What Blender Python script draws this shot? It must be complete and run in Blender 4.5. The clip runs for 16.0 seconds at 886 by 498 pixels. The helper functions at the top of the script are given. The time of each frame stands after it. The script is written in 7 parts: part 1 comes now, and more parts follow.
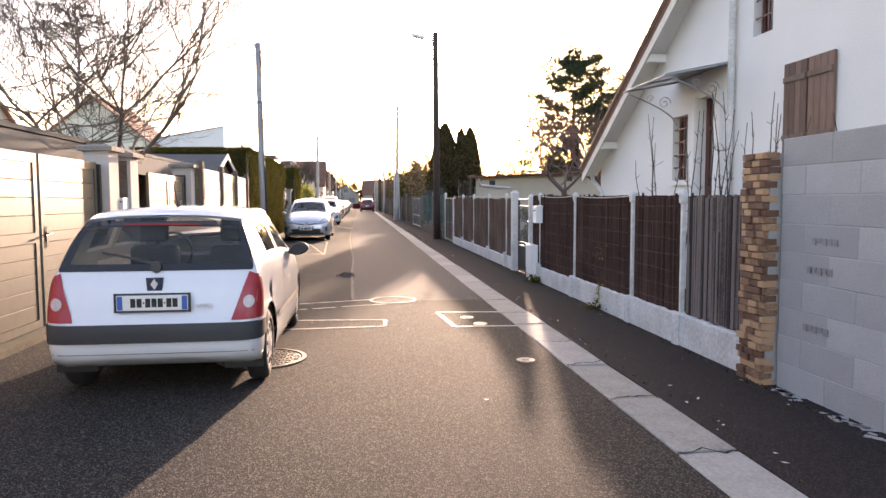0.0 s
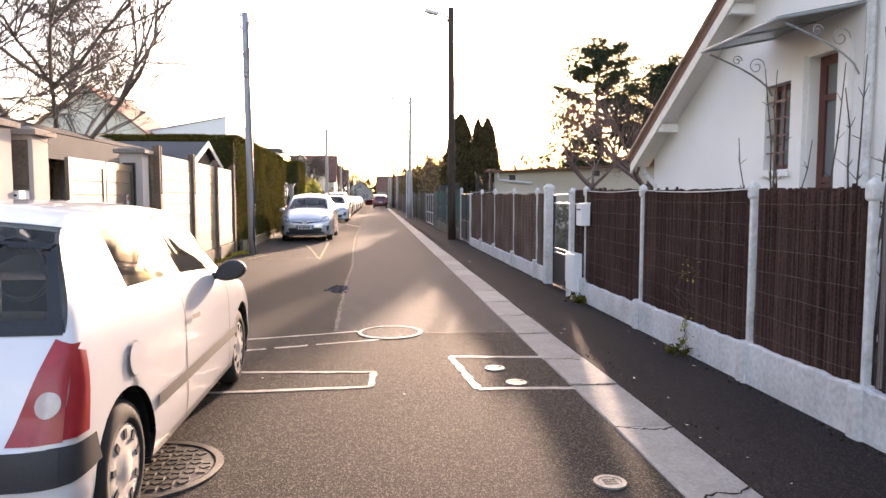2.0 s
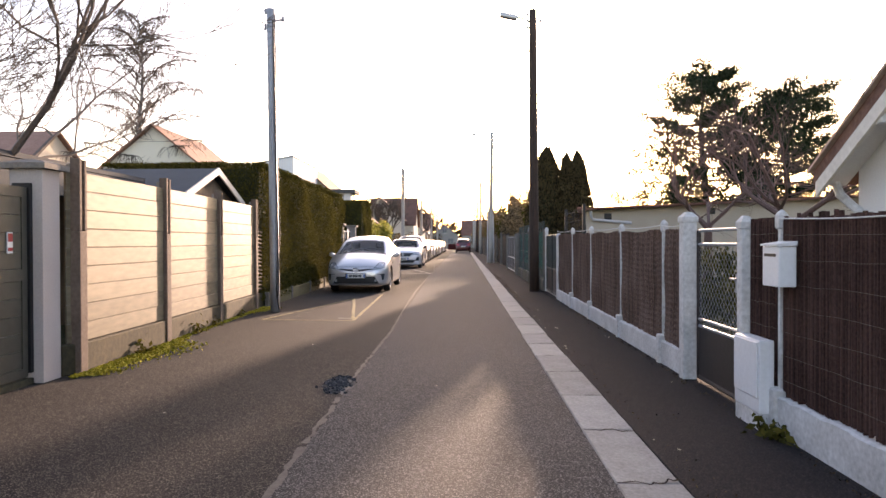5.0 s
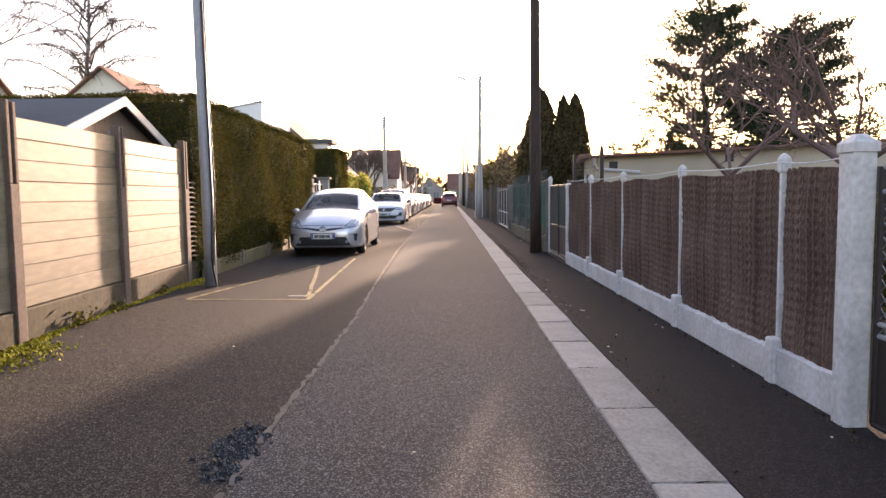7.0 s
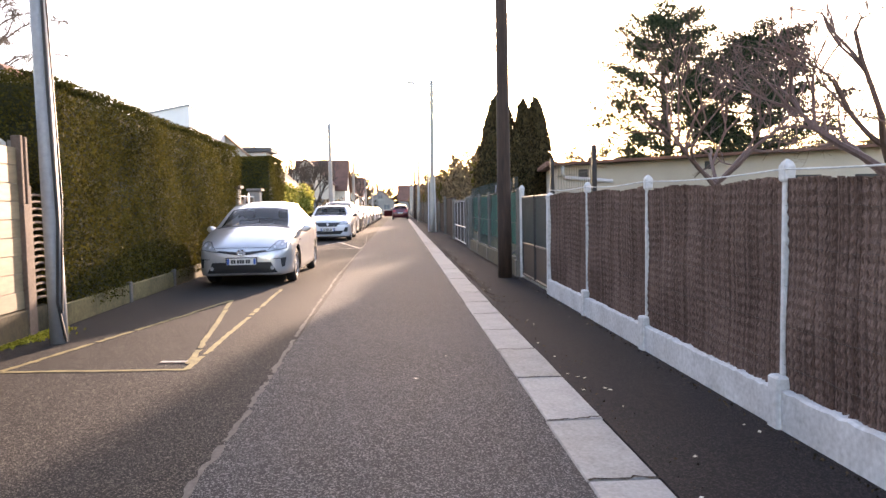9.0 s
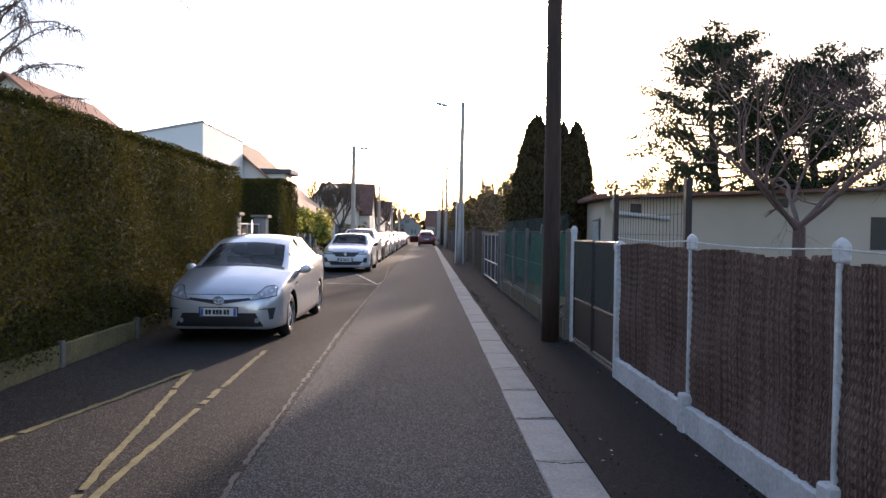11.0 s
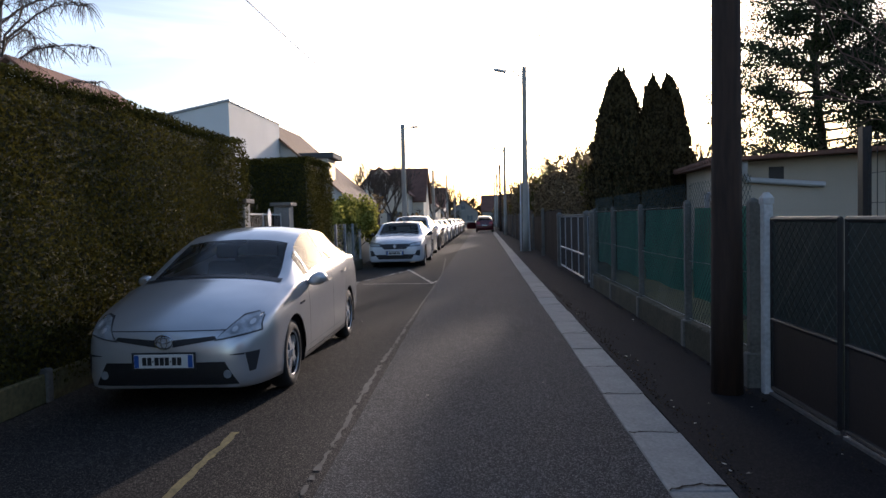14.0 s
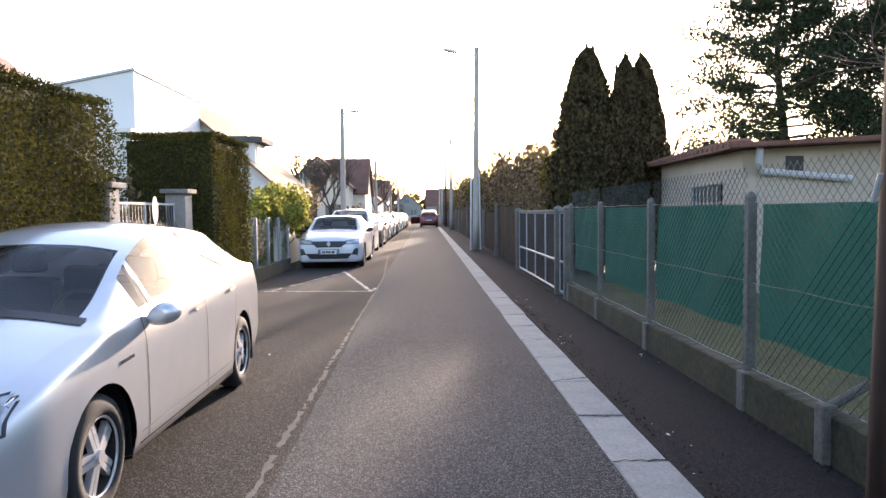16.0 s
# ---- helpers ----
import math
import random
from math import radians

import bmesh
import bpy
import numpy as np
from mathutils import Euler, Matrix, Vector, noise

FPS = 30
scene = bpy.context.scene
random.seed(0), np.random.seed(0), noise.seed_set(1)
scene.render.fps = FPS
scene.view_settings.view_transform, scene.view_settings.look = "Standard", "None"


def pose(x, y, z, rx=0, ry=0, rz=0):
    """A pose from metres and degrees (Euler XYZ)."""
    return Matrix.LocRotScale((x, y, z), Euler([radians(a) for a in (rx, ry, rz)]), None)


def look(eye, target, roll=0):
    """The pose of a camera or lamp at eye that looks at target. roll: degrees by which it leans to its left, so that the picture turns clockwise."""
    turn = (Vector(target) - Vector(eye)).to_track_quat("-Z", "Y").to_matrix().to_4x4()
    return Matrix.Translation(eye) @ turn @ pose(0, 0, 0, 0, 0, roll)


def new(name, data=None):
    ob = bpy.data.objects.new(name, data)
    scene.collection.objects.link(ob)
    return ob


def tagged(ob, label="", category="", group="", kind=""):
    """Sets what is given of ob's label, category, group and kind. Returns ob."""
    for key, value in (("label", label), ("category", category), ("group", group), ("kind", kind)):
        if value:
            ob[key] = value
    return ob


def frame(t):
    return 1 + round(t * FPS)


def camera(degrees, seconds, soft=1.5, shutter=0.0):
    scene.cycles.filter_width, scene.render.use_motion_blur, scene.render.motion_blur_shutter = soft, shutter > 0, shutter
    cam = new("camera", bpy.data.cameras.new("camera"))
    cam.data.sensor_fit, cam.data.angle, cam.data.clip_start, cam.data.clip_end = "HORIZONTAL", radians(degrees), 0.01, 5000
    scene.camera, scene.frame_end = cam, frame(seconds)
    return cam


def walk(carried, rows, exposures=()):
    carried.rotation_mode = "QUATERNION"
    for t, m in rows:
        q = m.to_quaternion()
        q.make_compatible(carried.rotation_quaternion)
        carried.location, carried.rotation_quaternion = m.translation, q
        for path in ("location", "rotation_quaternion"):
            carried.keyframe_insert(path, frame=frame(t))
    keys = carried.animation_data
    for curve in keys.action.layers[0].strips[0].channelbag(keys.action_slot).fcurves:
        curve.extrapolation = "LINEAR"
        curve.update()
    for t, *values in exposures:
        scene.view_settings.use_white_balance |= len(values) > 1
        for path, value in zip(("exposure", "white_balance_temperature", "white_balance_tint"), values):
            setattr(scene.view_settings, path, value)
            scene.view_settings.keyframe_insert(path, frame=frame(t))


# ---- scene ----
cam = camera(66.3, 16.0)
PATH = [
    (0, (0.96, 0.806, 1.318), (1.199, 2.786, 1.177), -0.2),
    (0.5, (1.047, 1.38, 1.311), (1.285, 3.362, 1.197), 0.0),
    (1, (1.111, 2.07, 1.278), (1.289, 4.058, 1.15), 0.1),
    (1.5, (1.151, 2.639, 1.288), (1.341, 4.623, 1.127), 0.7),
    (2, (1.241, 3.289, 1.304), (1.437, 5.274, 1.153), -0.0),
    (2.5, (1.348, 3.849, 1.318), (1.713, 5.811, 1.184), 1.0),
    (3, (1.526, 4.501, 1.336), (1.851, 6.469, 1.197), -0.4),
    (3.5, (1.682, 5.09, 1.347), (1.867, 7.078, 1.237), -1.6),
    (4, (1.811, 5.792, 1.324), (1.775, 7.792, 1.296), -0.5),
    (4.2, (1.819, 6.058, 1.297), (1.77, 8.057, 1.28), 0.2),
    (6.3, (1.743, 8.819, 1.228), (1.671, 10.817, 1.158), -1.3),
    (6.5, (1.767, 9.106, 1.236), (1.73, 11.104, 1.138), -1.1),
    (7, (1.742, 9.785, 1.219), (1.723, 11.779, 1.064), -0.6),
    (7.5, (1.723, 10.366, 1.224), (1.731, 12.357, 1.029), 0.2),
    (8, (1.706, 11.074, 1.194), (1.721, 13.065, 1.006), -0.4),
    (8.5, (1.713, 11.681, 1.228), (1.762, 13.672, 1.043), -0.3),
    (9, (1.756, 12.387, 1.251), (1.88, 14.379, 1.129), -1.0),
    (9.2, (1.8, 12.691, 1.243), (1.958, 14.682, 1.142), -0.5),
    (11.3, (1.852, 15.141, 1.51), (1.833, 17.141, 1.486), 1.5),
    (11.5, (1.854, 15.402, 1.507), (1.765, 17.4, 1.513), 1.2),
    (12, (1.813, 16.085, 1.498), (1.67, 18.08, 1.528), 0.0),
    (12.5, (1.74, 16.629, 1.476), (1.61, 18.625, 1.498), 0.9),
    (13, (1.708, 17.288, 1.491), (1.502, 19.276, 1.416), -2.7),
    (13.5, (1.684, 17.848, 1.481), (1.515, 19.841, 1.457), -2.2),
    (14, (1.636, 18.577, 1.465), (1.516, 20.572, 1.377), -1.5),
    (14.5, (1.569, 19.172, 1.448), (1.494, 21.167, 1.331), 0.7),
    (15, (1.509, 19.901, 1.457), (1.476, 21.898, 1.346), 0.2),
    (15.5, (1.463, 20.521, 1.449), (1.467, 22.518, 1.34), 0.1),
    (16, (1.507, 21.241, 1.476), (1.555, 23.237, 1.368), -0.6),
]
EXPOSURES = [
    (0, 1.75, 7800, 31), (2.5, 1.9, 7800, 32), (3.5, 1.98, 7800, 32), (4.1, 1.5, 7800, 31), (6.3, 1.45, 7750, 32), (6.6, 1.5, 7750, 32), (7.3, 1.8, 7750, 32), (9, 2.1, 7600, 30),
    (10.3, 1.1, 6600, 26), (11.3, 0.75, 6400, 25), (12.0, -1.06, 5800, 20), (13.0, -1.48, 5750, 20), (13.6, -0.66, 5800, 20), (14.3, 0.45, 6250, 23), (15.0, 1.3, 6500, 24), (16, 1.75, 6650, 24)]
walk(cam, [(t, look(eye, target, roll)) for t, eye, target, roll in PATH], EXPOSURES)

# ---- light: low sun ahead and slightly to the right of the street ----
SUN_DIR = Vector((0.21, 0.963, 0.168)).normalized()
ELEV, AZIM = math.asin(SUN_DIR.z), math.atan2(SUN_DIR.x, SUN_DIR.y)
world = bpy.data.worlds.new("world")
scene.world = world
world.use_nodes = True
wn = world.node_tree
wn.nodes.clear()
w_out = wn.nodes.new("ShaderNodeOutputWorld")
w_bg = wn.nodes.new("ShaderNodeBackground")
w_sky = wn.nodes.new("ShaderNodeTexSky")
w_sky.sky_type, w_sky.sun_disc = "NISHITA", False
w_sky.sun_elevation, w_sky.sun_rotation = ELEV, AZIM
w_sky.air_density, w_sky.dust_density, w_sky.ozone_density = 1.0, 1.6, 1.6
w_bg.inputs["Strength"].default_value = 0.15
w_tc = wn.nodes.new("ShaderNodeTexCoord")
w_mp = wn.nodes.new("ShaderNodeMapping")
w_mp.inputs["Scale"].default_value = (1.2, 3.0, 9.0)
w_mp.inputs["Rotation"].default_value = (0.15, 0.1, 0.6)
w_ns = wn.nodes.new("ShaderNodeTexNoise")
w_ns.inputs["Scale"].default_value, w_ns.inputs["Detail"].default_value, w_ns.inputs["Distortion"].default_value = 1.6, 7.0, 0.6
w_rp = wn.nodes.new("ShaderNodeValToRGB")
w_rp.color_ramp.elements[0].position, w_rp.color_ramp.elements[0].color = 0.40, (1.48, 1.50, 1.52, 1)
w_rp.color_ramp.elements[1].position, w_rp.color_ramp.elements[1].color = 0.72, (2.5, 2.42, 2.3, 1)
w_mx = wn.nodes.new("ShaderNodeVectorMath")
w_mx.operation = "MULTIPLY"
wn.links.new(w_tc.outputs["Generated"], w_mp.inputs["Vector"])
wn.links.new(w_mp.outputs["Vector"], w_ns.inputs["Vector"])
wn.links.new(w_ns.outputs["Fac"], w_rp.inputs["Fac"])
wn.links.new(w_sky.outputs["Color"], w_mx.inputs[0])
wn.links.new(w_rp.outputs["Color"], w_mx.inputs[1])
wn.links.new(w_mx.outputs["Vector"], w_bg.inputs["Color"])
wn.links.new(w_bg.outputs["Background"], w_out.inputs["Surface"])
sun_data = bpy.data.lights.new("sun", "SUN")
sun_data.energy, sun_data.angle, sun_data.color = 4.0, radians(1.1), (1.0, 0.85, 0.66)
sun = new("sun", sun_data)
sun.matrix_world = look((0, 0, 30), Vector((0, 0, 30)) - SUN_DIR)

# ---- materials ----
def material(name, dark, light, rough=0.8, metal=0.0, grain=40.0, blotch=1.5, bump=0.3, depth=0.004, spec=0.5, island=0.0, piece=0.0, coat=0.0, stretch=(1, 1, 1), clear=0.0, glow=0.0):
    """A surface whose colour wanders between dark and light in fine grain and broad blotches, with fine relief."""
    m = bpy.data.materials.new(name)
    m.use_nodes = True
    nt = m.node_tree
    b = nt.nodes["Principled BSDF"]
    co = nt.nodes.new("ShaderNodeTexCoord")
    mp = nt.nodes.new("ShaderNodeMapping")
    mp.inputs["Scale"].default_value = stretch
    nt.links.new(co.outputs["Object"], mp.inputs["Vector"])
    n1 = nt.nodes.new("ShaderNodeTexNoise")
    n1.inputs["Scale"].default_value, n1.inputs["Detail"].default_value = grain, 4.0
    n2 = nt.nodes.new("ShaderNodeTexNoise")
    n2.inputs["Scale"].default_value, n2.inputs["Detail"].default_value = blotch, 5.0
    for n in (n1, n2):
        nt.links.new(mp.outputs["Vector"], n.inputs["Vector"])
    add = nt.nodes.new("ShaderNodeMath")
    add.operation = "MULTIPLY_ADD"
    add.inputs[1].default_value, add.inputs[2].default_value = 0.5, -0.0
    nt.links.new(n1.outputs["Fac"], add.inputs[0])
    add2 = nt.nodes.new("ShaderNodeMath")
    add2.operation = "MULTIPLY_ADD"
    add2.inputs[1].default_value = 0.5
    nt.links.new(n2.outputs["Fac"], add2.inputs[0])
    nt.links.new(add.outputs[0], add2.inputs[2])
    fac = add2
    for amount, node, socket in ((island, "ShaderNodeNewGeometry", "Random Per Island"), (piece, "ShaderNodeObjectInfo", "Random")):
        if amount:
            src = nt.nodes.new(node)
            va = nt.nodes.new("ShaderNodeMath")
            va.operation = "MULTIPLY_ADD"
            va.inputs[1].default_value = amount
            nt.links.new(src.outputs[socket], va.inputs[0])
            sh = nt.nodes.new("ShaderNodeMath")
            sh.operation = "SUBTRACT"
            sh.inputs[1].default_value = amount / 2
            nt.links.new(fac.outputs[0], va.inputs[2])
            nt.links.new(va.outputs[0], sh.inputs[0])
            fac = sh
    ramp = nt.nodes.new("ShaderNodeValToRGB")
    ramp.color_ramp.elements[0].position, ramp.color_ramp.elements[0].color = 0.30, (*dark, 1)
    ramp.color_ramp.elements[1].position, ramp.color_ramp.elements[1].color = 0.70, (*light, 1)
    nt.links.new(fac.outputs[0], ramp.inputs["Fac"])
    nt.links.new(ramp.outputs["Color"], b.inputs["Base Color"])
    b.inputs["Roughness"].default_value, b.inputs["Metallic"].default_value = rough, metal
    b.inputs["Specular IOR Level"].default_value = spec
    b.inputs["Coat Weight"].default_value = coat
    b.inputs["Coat Roughness"].default_value = 0.06
    if clear:
        b.inputs["Transmission Weight"].default_value = clear
    if glow:
        tr = nt.nodes.new("ShaderNodeBsdfTranslucent")
        mx = nt.nodes.new("ShaderNodeMixShader")
        mx.inputs["Fac"].default_value = glow
        nt.links.new(ramp.outputs["Color"], tr.inputs["Color"])
        nt.links.new(b.outputs["BSDF"], mx.inputs[1])
        nt.links.new(tr.outputs["BSDF"], mx.inputs[2])
        nt.links.new(mx.outputs["Shader"], nt.nodes["Material Output"].inputs["Surface"])
    if bump:
        bp = nt.nodes.new("ShaderNodeBump")
        bp.inputs["Strength"].default_value, bp.inputs["Distance"].default_value = bump, depth
        nt.links.new(n1.outputs["Fac"], bp.inputs["Height"])
        nt.links.new(bp.outputs["Normal"], b.inputs["Normal"])
    return m


def asphalt(name, dark, light, rough, chips=4.4, size=150):
    """Bitumen with pale stone chips, broad wear and coarse relief."""
    m = material(name, dark, light, rough, grain=180, blotch=0.6, bump=0.0, spec=0.14)
    nt = m.node_tree
    b = nt.nodes["Principled BSDF"]
    co = nt.nodes.new("ShaderNodeTexCoord")
    vo = nt.nodes.new("ShaderNodeTexVoronoi")
    vo.inputs["Scale"].default_value = size
    nt.links.new(co.outputs["Object"], vo.inputs["Vector"])
    chip = nt.nodes.new("ShaderNodeValToRGB")
    chip.color_ramp.elements[0].position, chip.color_ramp.elements[0].color = 0.64, (0, 0, 0, 1)
    chip.color_ramp.elements[1].position, chip.color_ramp.elements[1].color = 0.97, (1, 1, 1, 1)
    sep = nt.nodes.new("ShaderNodeSeparateColor")
    nt.links.new(vo.outputs["Color"], sep.inputs["Color"])
    nt.links.new(sep.outputs[0], chip.inputs["Fac"])
    mix = nt.nodes.new("ShaderNodeMix")
    mix.data_type = "RGBA"
    ramp = [n for n in nt.nodes if n.type == "VALTORGB" and n != chip][0]
    nt.links.new(chip.outputs["Color"], mix.inputs["Factor"])
    nt.links.new(ramp.outputs["Color"], mix.inputs["A"])
    mix.inputs["B"].default_value = (light[0] * chips, light[1] * chips * 0.98, light[2] * chips * 0.95, 1)
    nt.links.new(mix.outputs["Result"], b.inputs["Base Color"])
    bp = nt.nodes.new("ShaderNodeBump")
    bp.inputs["Strength"].default_value, bp.inputs["Distance"].default_value = 0.5, 0.004
    nt.links.new(vo.outputs["Distance"], bp.inputs["Height"])
    nt.links.new(bp.outputs["Normal"], b.inputs["Normal"])
    return m


def glass(name, tint, rough=0.02, trans=0.85, coat=0.1):
    m = bpy.data.materials.new(name)
    m.use_nodes = True
    b = m.node_tree.nodes["Principled BSDF"]
    b.inputs["Base Color"].default_value = (*tint, 1)
    b.inputs["Roughness"].default_value = rough
    b.inputs["Transmission Weight"].default_value = trans
    b.inputs["IOR"].default_value = 1.08
    b.inputs["Specular IOR Level"].default_value = 0.6
    b.inputs["Coat Weight"].default_value, b.inputs["Coat Roughness"].default_value = coat, 0.02
    return m


M_ROAD = asphalt("asphalt_road", (0.0165, 0.0167, 0.0176), (0.0380, 0.0384, 0.0402), 0.82, 4.4)
# older brownish asphalt, darkened further in place of cast shade
M_LANE = asphalt("asphalt_lane_shaded", (0.0098, 0.0090, 0.0083), (0.0225, 0.0205, 0.0187), 0.88, 5.2, 150)
M_PAVE = asphalt("asphalt_pavement", (0.0100, 0.0087, 0.0092), (0.0200, 0.0172, 0.0182), 0.9, 2.2)
M_GRASS = material("lawn", (0.020, 0.030, 0.010), (0.075, 0.085, 0.030), 0.95, grain=60, blotch=0.5, bump=0.8, depth=0.03)
M_LAWN = material("mossy_lawn", (0.026, 0.032, 0.007), (0.10, 0.10, 0.022), 0.95, grain=50, blotch=1.5, bump=0.8, depth=0.03)
M_SLAB = material("kerb_concrete", (0.165, 0.160, 0.150), (0.345, 0.335, 0.315), 0.8, grain=55, blotch=3.5, piece=0.16)
M_PAINT = material("worn_road_paint", (0.16, 0.155, 0.14), (0.50, 0.48, 0.43), 0.7, grain=55, blotch=6)
# worn bay paint; its yellow is sunlight streaks put into the colour
M_YELLOW = material("worn_paint_sun_yellow", (0.075, 0.062, 0.022), (0.30, 0.245, 0.095), 0.8, grain=55, blotch=6)
M_SEAM = material("tar_seam", (0.042, 0.039, 0.035), (0.112, 0.105, 0.094), 0.8, grain=45, blotch=5)
M_IRON = material("cast_iron", (0.05, 0.048, 0.045), (0.16, 0.15, 0.135), 0.5, 0.6, grain=60, blotch=6)
M_IRONW = material("worn_iron_rim", (0.17, 0.165, 0.15), (0.36, 0.35, 0.32), 0.55, 0.3, grain=60, blotch=6)
M_BLOCK = material("cinder_block", (0.26, 0.255, 0.26), (0.37, 0.365, 0.37), 0.9, grain=120, blotch=2, bump=0.6, piece=0.3)
M_MORTAR = material("mortar", (0.25, 0.245, 0.25), (0.355, 0.35, 0.355), 0.95, grain=90, blotch=3, bump=0.5)
M_BRICK = material("ochre_brick", (0.125, 0.058, 0.036), (0.40, 0.235, 0.135), 0.85, grain=50, blotch=5, piece=1.1)
M_PRINT = material("faded_block_print", (0.17, 0.165, 0.17), (0.24, 0.235, 0.24), 0.9)
M_WHITEP = material("white_painted_concrete", (0.34, 0.34, 0.33), (0.68, 0.685, 0.68), 0.8, grain=30, blotch=3.2, bump=0.5)
M_HEATH = material("brown_brushwood", (0.036, 0.019, 0.016), (0.104, 0.058, 0.048), 0.95, spec=0.1, grain=60, blotch=2, island=0.30, bump=0.5)
# woven screens: brown lightened to include the veiling glare of the sun
M_HEATHB = material("weathered_glare_brushwood", (0.075, 0.046, 0.037), (0.21, 0.14, 0.115), 0.95, spec=0.1, grain=60, blotch=2, island=0.30, bump=0.5)
M_REED = material("grey_reed", (0.034, 0.025, 0.024), (0.20, 0.158, 0.145), 0.85, grain=60, blotch=2, island=0.9, bump=0.5)
M_WIRE = material("galvanised_wire", (0.25, 0.25, 0.24), (0.45, 0.45, 0.43), 0.4, 0.8)
M_GREYMETAL = material("grey_painted_metal", (0.23, 0.25, 0.27), (0.34, 0.36, 0.385), 0.5, 0.3, grain=20, blotch=2)
M_WOODPOLE = material("tarred_wood_pole", (0.016, 0.008, 0.005), (0.066, 0.035, 0.022), 0.8, grain=30, blotch=3, stretch=(1, 1, 0.12), bump=0.7)
M_CONCPOLE = material("pole_concrete", (0.26, 0.25, 0.23), (0.40, 0.385, 0.35), 0.8, grain=40, blotch=2)
M_MOSSCONC = material("mossy_concrete", (0.016, 0.018, 0.007), (0.078, 0.066, 0.036), 0.9, grain=25, blotch=3, bump=0.6)
M_EDGING = material("mossy_edging_concrete", (0.040, 0.040, 0.014), (0.20, 0.165, 0.070), 0.9, grain=22, blotch=2.5, bump=0.6)
M_BASEPLANK = material("stained_base_concrete", (0.018, 0.016, 0.007), (0.088, 0.070, 0.034), 0.9, grain=22, blotch=2.0, bump=0.6)
M_POSTCONC = material("weathered_concrete_post", (0.075, 0.072, 0.062), (0.185, 0.178, 0.158), 0.9, grain=40, blotch=4, bump=0.5)
M_GREENNET = material("green_windbreak_net", (0.065, 0.225, 0.165), (0.115, 0.345, 0.26), 0.7, grain=200, blotch=2, bump=0.3, spec=0.2, glow=0.6)
M_GREENWIRE = material("green_coated_wire", (0.024, 0.042, 0.036), (0.05, 0.075, 0.065), 0.5)
M_MESH = material("dull_galvanised_mesh", (0.045, 0.065, 0.057), (0.10, 0.125, 0.112), 0.5, 0.3)
M_DARKGATE = material("dark_green_gate_sheet", (0.005, 0.012, 0.010), (0.010, 0.022, 0.018), 0.6, grain=30)
M_BROWNGATE = material("brown_gate_sheet", (0.013, 0.008, 0.007), (0.030, 0.019, 0.016), 0.6, grain=30)
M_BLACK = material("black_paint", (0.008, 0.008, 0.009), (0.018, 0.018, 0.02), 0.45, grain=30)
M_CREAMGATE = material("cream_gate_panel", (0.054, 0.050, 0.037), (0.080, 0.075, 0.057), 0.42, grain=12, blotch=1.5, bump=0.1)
M_BEIGEPIER = material("beige_rendered_pier", (0.42, 0.37, 0.34), (0.56, 0.50, 0.46), 0.9, grain=80, blotch=1.5, bump=0.4)
M_CAP = material("pier_cap_stone", (0.16, 0.14, 0.12), (0.30, 0.265, 0.23), 0.9, grain=40, blotch=4, bump=0.5)
M_PLANK = material("pale_concrete_plank", (0.128, 0.100, 0.058), (0.262, 0.214, 0.134), 0.66, grain=14, blotch=2.5, piece=0.3, stretch=(1, 0.35, 1.5), bump=0.25)
M_FPOST = material("brown_concrete_post", (0.09, 0.062, 0.046), (0.20, 0.145, 0.11), 0.85, grain=30, blotch=3)
M_SHEDROOF = material("grey_shed_felt", (0.055, 0.06, 0.065), (0.095, 0.10, 0.105), 0.9, grain=60, blotch=1.5)
M_WHITEWOOD = material("white_fascia_board", (0.50, 0.48, 0.43), (0.70, 0.67, 0.6), 0.7, grain=20, blotch=3)
M_SHEDWALL = material("brown_shed_board", (0.10, 0.07, 0.05), (0.20, 0.145, 0.105), 0.85, grain=20, stretch=(1, 1, 0.2))
M_HEDGE = material("yew_hedge_leaf", (0.027, 0.028, 0.006), (0.122, 0.106, 0.023), 0.8, grain=12, blotch=1.2, island=0.28, bump=0.0, spec=0.08, glow=0.22)
# near-black filler inside foliage, painted as the shade between branches
M_HEDGECORE = material("foliage_inner_shade", (0.010, 0.012, 0.004), (0.06, 0.06, 0.018), 0.95, grain=30, blotch=2, bump=1.0, depth=0.03)
M_BUSH = material("bamboo_leaf", (0.14, 0.15, 0.025), (0.42, 0.40, 0.10), 0.7, grain=12, blotch=1.2, island=0.9, bump=0.0, spec=0.12, glow=0.5)
M_SHRUB = material("winter_shrub_leaf", (0.070, 0.052, 0.030), (0.215, 0.165, 0.098), 0.85, grain=10, blotch=0.8, island=0.9, bump=0.0, spec=0.12, glow=0.4)
M_CYPRESS = material("cypress_leaf", (0.028, 0.022, 0.011), (0.105, 0.080, 0.036), 0.8, grain=10, blotch=1, island=0.9, bump=0.0, spec=0.12, glow=0.25)
M_PINE = material("pine_needle", (0.010, 0.018, 0.010), (0.045, 0.06, 0.03), 0.8, grain=10, blotch=1, island=0.9, bump=0.0, spec=0.12, glow=0.2)
M_MOSS = material("yellow_moss", (0.18, 0.165, 0.014), (0.48, 0.42, 0.06), 0.95, grain=40, island=0.8, bump=0.0, spec=0.12)
M_BARK = material("grey_brown_bark", (0.035, 0.026, 0.021), (0.10, 0.078, 0.062), 0.9, grain=40, stretch=(1, 1, 0.3), bump=0.6)
M_REDBARK = material("reddish_bark", (0.07, 0.04, 0.034), (0.17, 0.105, 0.088), 0.9, grain=40, stretch=(1, 1, 0.3), bump=0.6)
